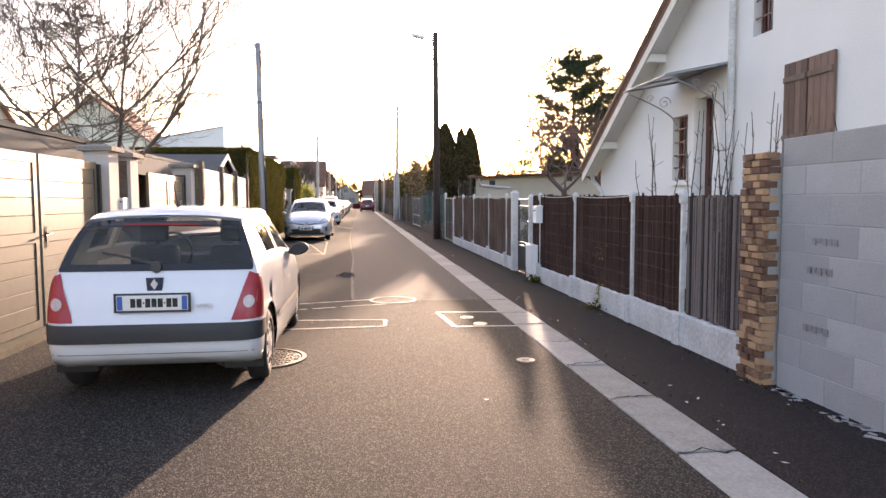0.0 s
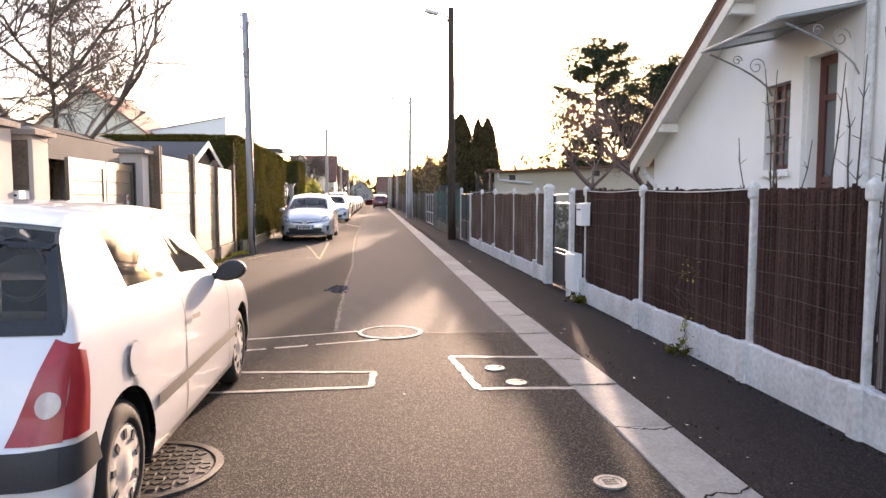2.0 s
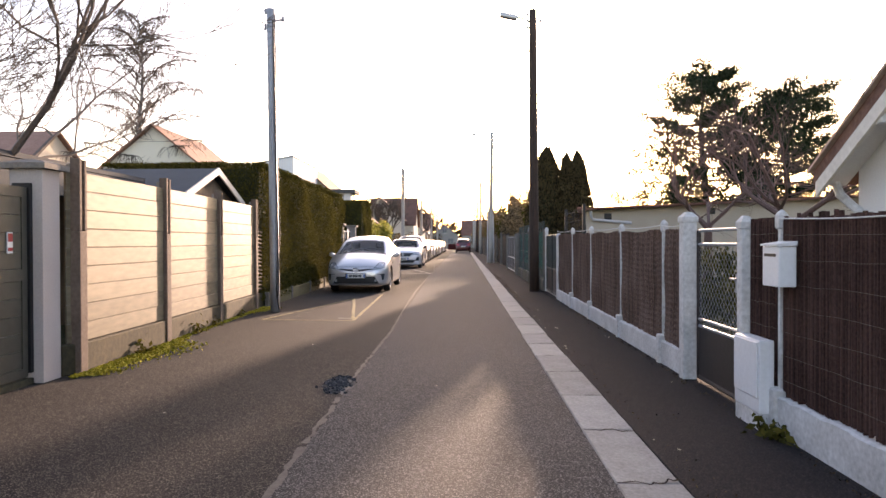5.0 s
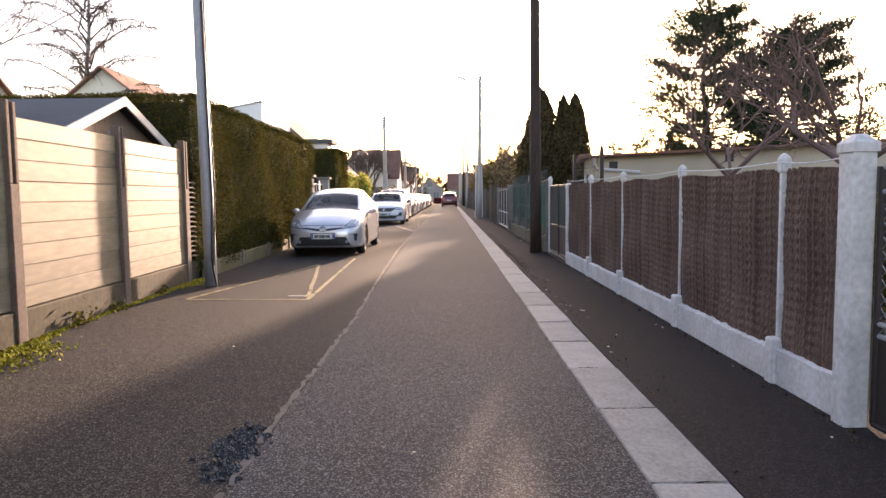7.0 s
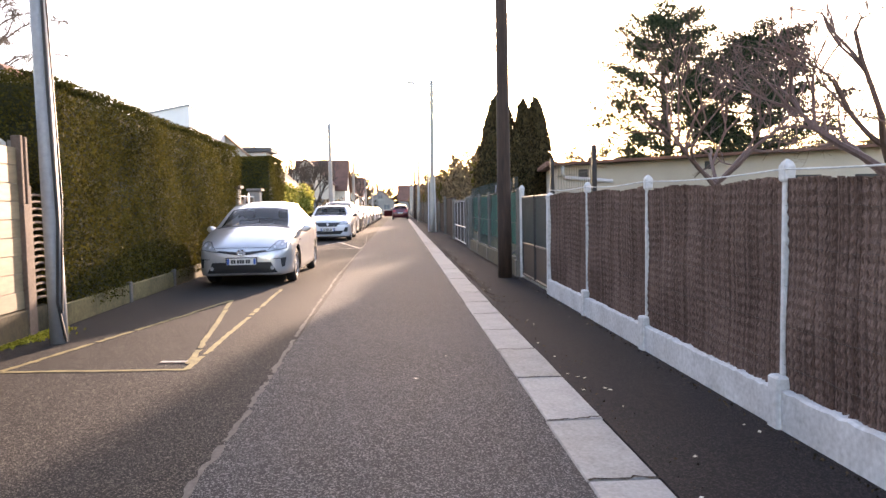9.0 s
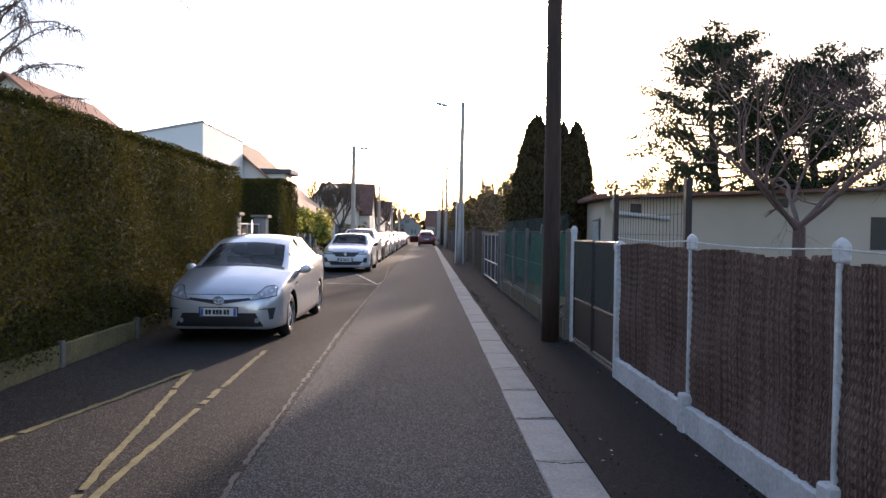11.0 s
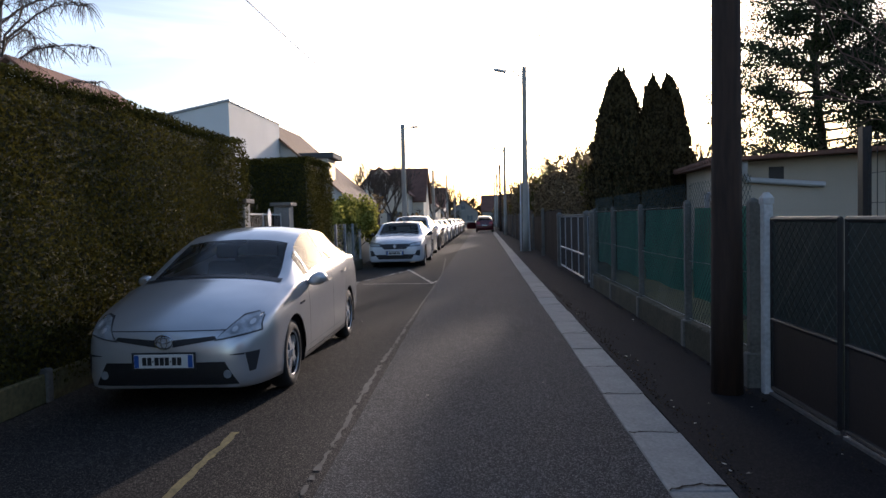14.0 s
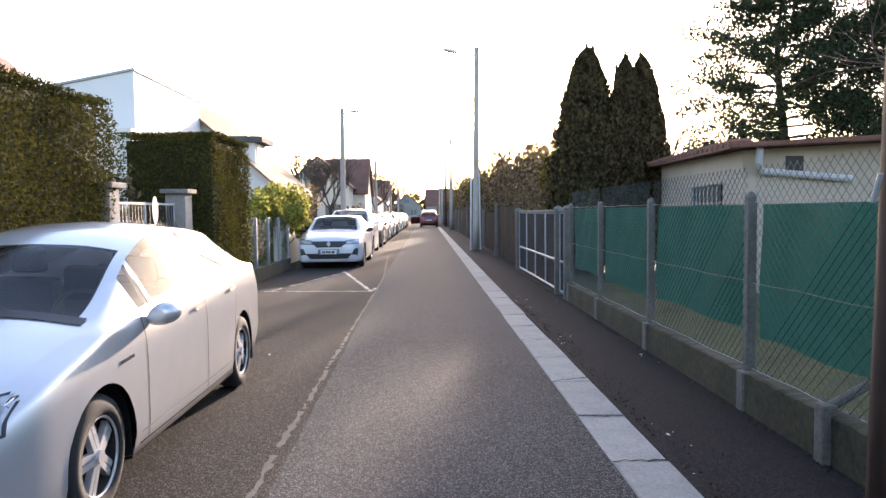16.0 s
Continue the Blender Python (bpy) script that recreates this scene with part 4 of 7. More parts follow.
def wall_with_holes(outline_top, y0, y1, holes, x0, x1):
    """A wall in the y, z plane with holes through it."""
    bm = bmesh.new()
    loops = [[(y0, 0.0), (y1, 0.0), (y1, outline_top(y1)), (0.0, outline_top(0.0)), (y0, outline_top(y0))]]
    loops += [[(a, c), (b, c), (b, d), (a, d)] for a, b, c, d in holes]
    edges = []
    for lp in loops:
        vs = [bm.verts.new((x0, y, z)) for y, z in lp]
        edges += [bm.edges.new((vs[k], vs[(k + 1) % len(vs)])) for k in range(len(vs))]
    bmesh.ops.triangle_fill(bm, use_beauty=True, use_dissolve=False, edges=edges, normal=(-1, 0, 0))
    geo = bmesh.ops.extrude_face_region(bm, geom=bm.faces[:])
    for e in geo["geom"]:
        if isinstance(e, bmesh.types.BMVert):
            e.co.x = x1
    bmesh.ops.recalc_face_normals(bm, faces=bm.faces[:])
    return bm


part("wall", wall_with_holes(lambda y: ROOF(y) - 0.12, -8.0, 8.0, OPEN, 0.0, 0.28), M_HOUSEW, house)
bm = bmesh.new()
box(bm, 0.28, 7.75, 0, 8, 8.0, 2.0)
box(bm, 0.28, -8.0, 0, 8, -7.75, 2.0)
box(bm, 7.75, -7.75, 0, 8, 7.75, 2.0)
part("side_walls", bm, M_HOUSEW, house)
for s in (1, -1):
    bm = bmesh.new()
    prism(bm, [(0, 6.92), (0, 6.78), (s * 8.25, 1.83), (s * 8.25, 1.97)], "x", -0.32, 8.3)
    roof = part("roof", bm, M_TILE, house)
    bm = bmesh.new()
    prism(bm, [(0, 6.776), (0, 6.745), (s * 8.22, 1.813), (s * 8.22, 1.844)], "x", -0.29, -0.004)
    part("soffit", bm, M_HOUSEW, roof)
    if s > 0:
        bm = bmesh.new()
        nt_ = 34
        for k in range(nt_):
            a, b = 8.27 * k / nt_, 8.27 * (k + 1) / nt_
            prism(bm, [(a, 6.93 - a * 0.6), (b + 0.03, 6.93 - b * 0.6 - 0.018), (b + 0.03, 6.93 - b * 0.6 + 0.01), (a, 6.93 - a * 0.6 + 0.035)], "x", -0.36, -0.02)
        part("verge_tiles", bm, M_TILEPINK, roof)
        bm = bmesh.new()
        prism(bm, [(0, 6.77), (0, 6.62), (8.2, 1.70), (8.2, 1.85)], "x", -0.325, -0.292)
        part("verge_board", bm, M_WHITEWOOD, roof)
for y in (7.2, 5.2, 3.0, 0.8):
    z = ROOF(y) - 0.30
    bm = soft_box(-0.30, y - 0.06, z, 0.02, y + 0.06, z + 0.13, 0.02)
    part("bracket", bm, M_HOUSEW, house)
bm = bmesh.new()
pipe(bm, [(-0.12, 8.2, 1.86), (-0.12, 8.12, 1.72), (0.02, 7.86, 1.45), (0.05, 7.82, 0.3)], 0.045, 8)
part("downpipe", bm, M_WHITEP, house)
bm = bmesh.new()
pipe(bm, [(-0.06, 3.12, 5.0), (-0.06, 3.12, 0.2)], 0.045, 8)
part("downpipe", bm, M_WHITEP, house)


def joinery(y0, y1, z0, z1, bars_y, bars_z, name, rails=0.06):
    bm = bmesh.new()
    d0, d1 = 0.12, 0.17
    box(bm, d0, y0, z0, d1, y0 + rails, z1)
    box(bm, d0, y1 - rails, z0, d1, y1, z1)
    box(bm, d0, y0 + rails, z0, d1, y1 - rails, z0 + rails)
    box(bm, d0, y0 + rails, z1 - rails, d1, y1 - rails, z1)
    w = part(name, bm, M_REDWOOD, house)
    bm = bmesh.new()
    box(bm, 0.145, y0 + rails, z0 + rails, 0.151, y1 - rails, z1 - rails)
    part("pane", bm, M_PANE, w)
    for k in range(bars_y):
        y = y0 + (y1 - y0) * (k + 1) / (bars_y + 1)
        bm = bmesh.new()
        box(bm, 0.03, y - 0.010, z0 + 0.02, 0.05, y + 0.010, z1 - 0.02)
        part("bar", bm, M_REDWOOD, w)
    for k in range(bars_z):
        z = z0 + (z1 - z0) * (k + 1) / (bars_z + 1)
        bm = bmesh.new()
        box(bm, 0.022, y0 + 0.01, z - 0.010, 0.0295, y1 - 0.01, z + 0.010)
        part("bar", bm, M_REDWOOD, w)
    # black sheet behind the pane, painted as the unlit room
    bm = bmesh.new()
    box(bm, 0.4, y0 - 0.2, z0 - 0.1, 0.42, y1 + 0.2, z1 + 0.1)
    part("room_shade_sheet", bm, M_BLACK, w)
    return w


joinery(*OPEN[0], 2, 4, "window")
joinery(*OPEN[2], 2, 3, "window")
joinery(*OPEN[3], 1, 2, "window")
door = joinery(*OPEN[1], 0, 0, "door", 0.10)
bm = bmesh.new()
box(bm, 0.11, 3.68, 0.55, 0.16, 3.97, 1.45)
part("door_panel", bm, M_REDWOOD, door)
bm = bmesh.new()
box(bm, 0.10, 3.68, 1.46, 0.16, 3.97, 1.52)
box(bm, 0.10, 3.68, 2.30, 0.16, 3.97, 2.36)
part("door_rail", bm, M_REDWOOD, door)
bm = bmesh.new()
box(bm, -0.05, 4.09, 0.3, -0.002, 4.22, 2.78)
box(bm, -0.05, 3.40, 0.3, -0.002, 3.56, 2.78)
part("door_surround", bm, M_HOUSEW, house)
bm = bmesh.new()
box(bm, -0.04, 4.36, 1.54, 0.10, 4.88, 1.61)
part("window_sill", bm, M_HOUSEW, house)
for k, (a, b) in enumerate(((1.22, 1.62), (1.64, 2.04))):
    sh = None
    for j in range(4):
        bm = soft_box(-0.045, a + j * (b - a) / 4 + 0.002, 1.83, -0.012, a + (j + 1) * (b - a) / 4 - 0.002, 2.83, 0.004, 1)
        if sh is None:
            sh = part("shutter", bm, M_SHUTTER, house, "brown plank shutter, closed")
        else:
            part("plank", bm, M_SHUTTER, sh)
    for z in (1.98, 2.62):
        bm = bmesh.new()
        box(bm, -0.062, a + 0.01, z, -0.046, b - 0.01, z + 0.06)
        part("ledge", bm, M_FPOST, sh)
# glazed porch canopy on scrolled iron brackets
can = part("canopy", (lambda b_: (prism(b_, [(-0.85, 2.93), (0.0, 3.10), (0.0, 3.125), (-0.85, 2.955)], "y", 3.28, 4.72), b_)[1])(bmesh.new()), M_PANE, house, "glazed porch canopy")
bm = bmesh.new()
for y in (3.28, 4.0, 4.72):
    tube(bm, (-0.86, y, 2.93), (0, y, 3.10), 0.014, n=6)
tube(bm, (-0.86, 3.28, 2.93), (-0.86, 4.72, 2.93), 0.016, n=6)
part("canopy_frame", bm, M_GREYMETAL, can)
for y in (3.30, 4.70):
    bm = bmesh.new()
    pipe(bm, [(-0.02 - 0.75 * k / 14, y, 2.45 + 0.45 * (k / 14) ** 0.6) for k in range(15)], 0.010, 5)
    for c, r in (((-0.22, 2.78), 0.10), ((-0.45, 2.84), 0.06)):
        pipe(bm, [(c[0] + r * (1 - k / 26) * math.cos(k * 0.42), y, c[1] + r * (1 - k / 26) * math.sin(k * 0.42)) for k in range(22)], 0.006, 4)
    part("bracket_scroll", bm, M_GREYMETAL, can)
# bare shrub shoots by the wall
rng = random.Random(31)
for cx, cy, n in ((4.6, 7.6, 9), (4.7, 6.9, 8), (4.9, 5.9, 6), (4.5, 8.4, 6)):
    bm = bmesh.new()
    for k in range(n):
        x, y = cx + rng.gauss(0, 0.12), cy + rng.gauss(0, 0.22)
        h = rng.uniform(1.7, 2.5)
        pts = [(x, y, 0)]
        dx, dy = rng.gauss(0, 0.07), rng.gauss(0, 0.12)
        for j in range(1, 9):
            pts.append((x + dx * j / 4 + rng.gauss(0, 0.01), y + dy * j / 4 + rng.gauss(0, 0.01), h * j / 8))
        pipe(bm, pts, [0.012 - 0.0011 * j for j in range(9)], 4)
        for j in range(14):
            p = Vector(pts[3 + j % 5])
            q = p + Vector((rng.gauss(0, 0.04), rng.gauss(0, 0.04), rng.uniform(0.02, 0.08)))
            tube(bm, p, q, 0.004, 0.002, 3, False)
    single("shrub", bm, M_BARK, "leafless shrub of thin upright shoots", "shrub", "bare shrubs")

# thin climbing plant on the brushwood
rng = random.Random(77)
cl = thing("climber", (FX - 0.04, 8.62, 0), "thin dry climbing plant on the brushwood screen", "plant")
for k in range(4):
    bm = bmesh.new()
    y = rng.uniform(-0.05, 0.05)
    pipe(bm, [(rng.gauss(-0.01, 0.006), y + rng.gauss(0, 0.03) * j, 0.02 + 0.1 * j) for j in range(8)], 0.0025, 4)
    part("stem", bm, M_BARK, cl)
verts, faces = leaves([(rng.gauss(-0.02, 0.02), rng.gauss(0, 0.08), rng.uniform(0.62, 0.80)) for k in range(16)] + [(rng.gauss(-0.02, 0.02), rng.gauss(0, 0.03), rng.uniform(0.05, 0.32)) for k in range(46)], 0.014, 0.5, 0, rng)
part("foliage", raw("foliage", verts, faces, M_BUSH), None, cl)

# pale twisted strand along the fence tops
for a, b in ((13.33, 14.08), (14.08, 15.94), (15.94, 18.0), (18.0, 19.85), (19.85, 21.72), (9.72, 11.5), (7.78, 9.7)):
    bm = bmesh.new()
    pipe(bm, [(FX - 0.035, a + (b - a) * k / 10, top_at(a) + (top_at(b) - top_at(a)) * k / 10 - 0.03 - 0.02 * math.sin(math.pi * k / 10)) for k in range(11)], 0.005, 5)
    single("fence_strand", bm, M_WHITEP, "pale twisted wire strand along the fence top", "wire", "fence strands")
# dark welded mesh screen on a tall post behind the double gate
t = thing("mesh_screen", (4.25, 21.0, 0), "tall dark post with square welded wire mesh", "screen")
for y in (0.0, 2.4):
    bm = bmesh.new()
    box(bm, -0.03, y - 0.03, -0.05, 0.03, y + 0.03, 2.02)
    part("post", bm, M_BLACK, t)
bm = bmesh.new()
for k in range(24):
    tube(bm, (0, 0.05 + k * 0.1, 0.3), (0, 0.05 + k * 0.1, 1.95), 0.003, n=4, caps=False)
for k in range(9):
    tube(bm, (0.006, 0.0, 0.3 + k * 0.2), (0.006, 2.4, 0.3 + k * 0.2), 0.003, n=4, caps=False)
part("mesh", bm, M_BLACK, t)

# ---- left side: gates, piers, plank fence ----
def pier(x0, y0, x1, y1, h, label="beige rendered gate pier with stone cap"):
    t = thing("gate_pier", ((x0 + x1) / 2, (y0 + y1) / 2, 0), label, "gate pier", "gate piers")
    a, b = (x1 - x0) / 2, (y1 - y0) / 2
    part("shaft", soft_box(-a, -b, 0, a, b, h - 0.07, 0.008), M_BEIGEPIER, t)
    bm = bmesh.new()
    base = [bm.verts.new((sx * (a + 0.06), sy * (b + 0.06), h - 0.07)) for sx, sy in ((-1, -1), (1, -1), (1, 1), (-1, 1))]
    rim = [bm.verts.new((sx * (a + 0.06), sy * (b + 0.06), h - 0.02)) for sx, sy in ((-1, -1), (1, -1), (1, 1), (-1, 1))]
    top = [bm.verts.new((sx * a * 0.5, sy * b * 0.5, h + 0.02)) for sx, sy in ((-1, -1), (1, -1), (1, 1), (-1, 1))]
    for p, q in ((base, rim), (rim, top)):
        for k in range(4):
            bm.faces.new((p[k], p[(k + 1) % 4], q[(k + 1) % 4], q[k]))
    bm.faces.new(top)
    bm.faces.new(base[::-1])
    part("cap", bm, M_CAP, t)
    return t


def panel_gate(x, leaves_y, h, label, handle=None):
    """A gate of stacked horizontal boards in flat frames; one leaf for each (y0, y1)."""
    t = thing("panel_gate", (x, leaves_y[0][0], 0), label, "gate", "panel gates")
    o = leaves_y[0][0]
    for y0, y1 in leaves_y:
        y0, y1 = y0 - o, y1 - o
        bm = bmesh.new()
        box(bm, -0.02, y0, 0.07, 0.022, y0 + 0.07, h)
        box(bm, -0.02, y1 - 0.07, 0.07, 0.022, y1, h)
        box(bm, -0.02, y0 + 0.07, h - 0.09, 0.022, y1 - 0.07, h)
        box(bm, -0.02, y0 + 0.07, 0.07, 0.022, y1 - 0.07, 0.15)
        box(bm, -0.02, y0 + 0.07, 0.92, 0.024, y1 - 0.07, 1.02)
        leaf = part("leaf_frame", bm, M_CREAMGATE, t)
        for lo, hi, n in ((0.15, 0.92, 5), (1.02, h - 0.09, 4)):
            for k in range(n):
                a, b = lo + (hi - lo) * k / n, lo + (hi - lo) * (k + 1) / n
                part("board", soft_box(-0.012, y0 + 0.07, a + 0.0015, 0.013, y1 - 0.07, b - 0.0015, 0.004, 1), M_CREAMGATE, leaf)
    if handle is not None:
        bm = bmesh.new()
        y = handle - o
        box(bm, 0.024, y - 0.02, 0.86, 0.032, y + 0.02, 1.08)
        tube(bm, (0.03, y, 1.0), (0.075, y, 1.0), 0.010)
        tube(bm, (0.075, y + 0.01, 1.0), (0.075, y - 0.14, 0.985), 0.010)
        part("handle", bm, M_BLACK, t)
    return t


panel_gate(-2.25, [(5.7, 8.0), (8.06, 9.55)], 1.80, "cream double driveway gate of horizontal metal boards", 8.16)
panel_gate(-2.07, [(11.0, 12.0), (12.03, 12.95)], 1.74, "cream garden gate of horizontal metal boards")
for x0, y0, y1 in ((-2.36, 9.56, 9.62), (-2.19, 12.96, 13.0)):
    bm = bmesh.new()
    box(bm, x0, y0, 0.1, x0 + 0.16, y1, 1.78)
    single("hinge_post", bm, M_BLACK, "dark metal hinge post beside a gate", "hinge post", "hinge posts")
pier(-2.42, 9.66, -2.12, 10.0, 2.02)
pier(-2.36, 10.26, -2.06, 10.58, 1.98)
pier(-2.24, 13.0, -1.94, 13.26, 1.98)
bx = thing("recessed_mailbox", (-2.22, 10.13, 0), "pale letterboxes on a low wall in the niche between two piers", "mailbox")
bm = bmesh.new()
box(bm, -0.14, -0.12, 0, 0.13, 0.12, 1.20)
part("low_wall", bm, M_BEIGEPIER, bx)
for k in (-1, 1):
    b_ = part("letterbox", soft_box(k * 0.068 - 0.064, -0.10, 1.203, k * 0.068 + 0.064, 0.10, 1.37, 0.01), M_WHITEPL, bx)
    bm = bmesh.new()
    box(bm, k * 0.068 - 0.045, -0.104, 1.315, k * 0.068 + 0.045, -0.101, 1.335)
    part("slot", bm, M_BLACK, b_)
bm = bmesh.new()
box(bm, -0.13, 0.108, 1.38, 0.12, 0.124, 1.86)
part("back_panel", bm, M_FPOST, bx)
sill = bmesh.new()
box(sill, -2.5, 4.5, 0.0, -2.06, 9.62, 0.06)
single("gate_sill", sill, M_MOSSCONC, "low concrete sill under the driveway gate", "sill", kind="structure")
sill = bmesh.new()
box(sill, -2.4, 10.9, 0.0, -2.02, 12.98, 0.055)
single("gate_sill", sill, M_MOSSCONC, "low concrete sill under the garden gate", "sill", kind="structure")
bm = bmesh.new()
box(bm, -2.5, -3.0, 0, -2.25, 5.68, 1.7)
single("wall_west", bm, M_BEIGEPIER, "plain rendered garden wall", "wall", kind="structure")
bm = soft_box(-0.006, -0.035, 1.16, 0.004, 0.035, 1.34, 0.002, 1)
lbl = single("gate_notice", bm, M_WHITEPL, "small pale notice with red bars on the gate", "notice")
lbl.location = (-2.048, 12.72, 0.0)
bm = bmesh.new()
box(bm, 0.0045, -0.03, 1.26, 0.006, 0.03, 1.33)
box(bm, 0.0045, -0.03, 1.18, 0.006, 0.03, 1.21)
part("red_bars", bm, M_REDLENS, lbl)

# concrete plank fence on a base wall
LEFT = [(-1.86, 13.45), (-1.90, 15.42), (-1.98, 17.48), (-2.06, 19.55)]


def plank_bay(a, b, n=9, z0=0.30, z1=1.93, label="pale concrete plank fence bay lit by the sun"):
    (x0, y0), (x1, y1) = a, b
    ang = math.atan2(-(x1 - x0), y1 - y0)
    L = math.hypot(x1 - x0, y1 - y0)
    t = thing("plank_fence_bay", (x0, y0, 0), label, "fence", "plank fence bays", turn=math.degrees(ang))
    h = (z1 - z0) / n
    for k in range(n):
        bm = soft_box(-0.05, 0.05, z0 + k * h, -0.012, L - 0.05, z0 + (k + 1) * h - 0.004, 0.005, 1)
        p = part("plank", bm, M_PLANK, t)
        p.location.x = rnd.uniform(-0.003, 0.003)
    bm = bmesh.new()
    box(bm, -0.03, 0.05, z0, -0.02, L - 0.05, z1 - 0.01)
    part("backing", bm, M_CAP, t)
    bm = soft_box(-0.10, -0.02, 0.0, 0.02, L - 0.02, 0.29, 0.012, 1)
    part("base_plank", bm, M_BASEPLANK, t)
    return t


plank_bay((-1.95, 13.30), (-1.87, 13.44))
for a, b in zip(LEFT, LEFT[1:]):
    plank_bay(a, b)
for x, y in LEFT:
    t = thing("plank_post", (x, y, 0), "brown slotted concrete fence post", "fence post", "plank fence posts")
    part("shaft", soft_box(-0.10, -0.065, 0, 0.035, 0.065, 1.36, 0.01), M_FPOST, t)
    part("flange", soft_box(-0.06, -0.065, 1.36, 0.035, -0.02, 2.05, 0.006, 1), M_FPOST, t)
    part("flange", soft_box(-0.06, 0.02, 1.36, 0.035, 0.065, 2.04, 0.006, 1), M_FPOST, t)
    bm = bmesh.new()
    box(bm, -0.10, -0.05, 1.36, -0.062, 0.05, 2.0)
    part("web", bm, M_CAP, t)
# short louvred end and grey post
t = thing("louvred_panel", (-2.08, 19.66, 0), "small panel of curved pale louvres", "fence")
for k in range(16):
    bm = bmesh.new()
    pipe(bm, [(0.0, 0.32 * j / 6, 0.36 + k * 0.072 + 0.02 * math.sin(j * 0.52)) for j in range(7)], 0.016, 5)
    part("louvre", bm, M_FPOST, t)
bm = soft_box(-0.03, -0.03, 0, 0.03, 0.03, 1.55, 0.006, 1)
part("end_post", bm, M_FPOST, t)
bm = bmesh.new()
box(bm, -0.10, 0.03, 0, 0.0, 0.4, 0.28)
part("base_plank", bm, M_BASEPLANK, t)

# low edging planks under the hedge
rng = random.Random(3)
y, k = 20.1, 0
while y < 29.0:
    L = 1.98
    bm = soft_box(-0.05, 0.03, 0, 0.0, L - 0.03, 0.25, 0.01, 1)
    e = single("edging_plank", bm, M_EDGING, "mossy concrete edging plank under the hedge", "edging", "edging planks")
    e.location = (-1.985 - (y - 20) * 0.022, y, 0)
    e.rotation_euler.z = 0.022
    bm = soft_box(-0.06, -0.04, 0, 0.025, 0.04, 0.29, 0.01, 1)
    e = single("edging_post", bm, M_POSTCONC, "short concrete edging post", "edging post", "edging posts")
    e.location = (-1.985 - (y - 20) * 0.022, y, 0)
    y += L

# moss and weeds at the foot of the fence
rng = random.Random(17)
pts = []
for k in range(9000):
    y = rng.uniform(13.2, 20.0)
    w = 0.03 + 0.10 * max(0, math.sin(y * 1.3 + 1.0)) ** 2 + (0.10 if 13.3 < y < 15.4 else 0)
    pts.append((-1.84 - (y - 13.4) * 0.033 + abs(rng.gauss(0, w)), y, 0.008 + rng.random() * 0.012))
verts, faces = leaves(pts, 0.016, 0.5, 0, rng)
tagged(new("moss", raw("moss", verts, faces, M_MOSS)), "yellow-green moss along the foot of the fence", "moss", kind="stuff")
for x, y, n in ((-1.86, 16.3, 60), (-1.92, 17.1, 50), (-1.82, 14.6, 40), (-1.98, 18.4, 40), (3.72, 11.35, 70), (3.74, 8.6, 50)):
    verts, faces = leaves([(x + rng.gauss(0, 0.06), y + rng.gauss(0, 0.08), abs(rng.gauss(0, 0.06)) + 0.02) for k in range(n)], 0.028, 0.5, 0.5, rng)
    tagged(new("weed", raw("weed", verts, faces, M_HEDGE)), "small green weed at the foot of the fence", "weed", "weeds", "stuff")

# ---- shed with white barge boards ----
shed = thing("shed", (-2.35, 18.42, 0), "small garden shed with grey felt roof and white barge boards", "shed")
bm = bmesh.new()
prism(bm, [(-1.15, 0), (1.1, 0), (1.1, 2.0), (0.0, 2.40), (-1.15, 2.0)], "x", -4.2, -0.12)
part("wall", bm, M_SHEDWALL, shed)
for s, e in ((-1.35, 1.99), (1.35, 1.99)):
    bm = bmesh.new()
    prism(bm, [(0, 2.50), (0, 2.455), (s, e - 0.05), (s, e)], "x", -4.4, 0.0)
    part("roof", bm, M_SHEDROOF, shed)
    bm = bmesh.new()
    prism(bm, [(0, 2.515), (0, 2.40), (s, e - 0.10), (s, e + 0.015)], "x", 0.004, 0.03)
    part("barge_board", bm, M_WHITEWOOD, shed)
bm = bmesh.new()
prism(bm, [(-6.6, 0), (-1.3, 0), (-1.3, 2.0), (-6.6, 2.22)], "x", -4.6, -4.4)
part("outbuilding", bm, M_SHEDWALL, shed)
lr = bmesh.new()
prism(lr, [(-7.4, 2.30), (-7.4, 2.24), (1.4, 2.22), (1.4, 2.28)], "x", -7.5, -0.75)
lean = single("lean_to_roof", lr, M_SHEDROOF, "dark felted lean-to roof behind the fence", "roof")
lean.location = (-2.35, 16.0, -0.04)
bm = bmesh.new()
for x, y in ((-1.0, -7.0), (-1.0, -3.4), (-1.0, 0.8), (-7.0, -7), (-7, 0.8)):
    box(bm, x - 0.06, y - 0.06, 0.06, x + 0.06, y + 0.06, 2.25)
box(bm, -7.4, -7.2, 0.06, -7.3, 1.3, 2.24)
part("supports", bm, M_SHEDWALL, lean)
bm = bmesh.new()
box(bm, -0.79, -7.4, 1.87, -0.752, 1.4, 2.215)
part("fascia", bm, M_SHEDROOF, lean)


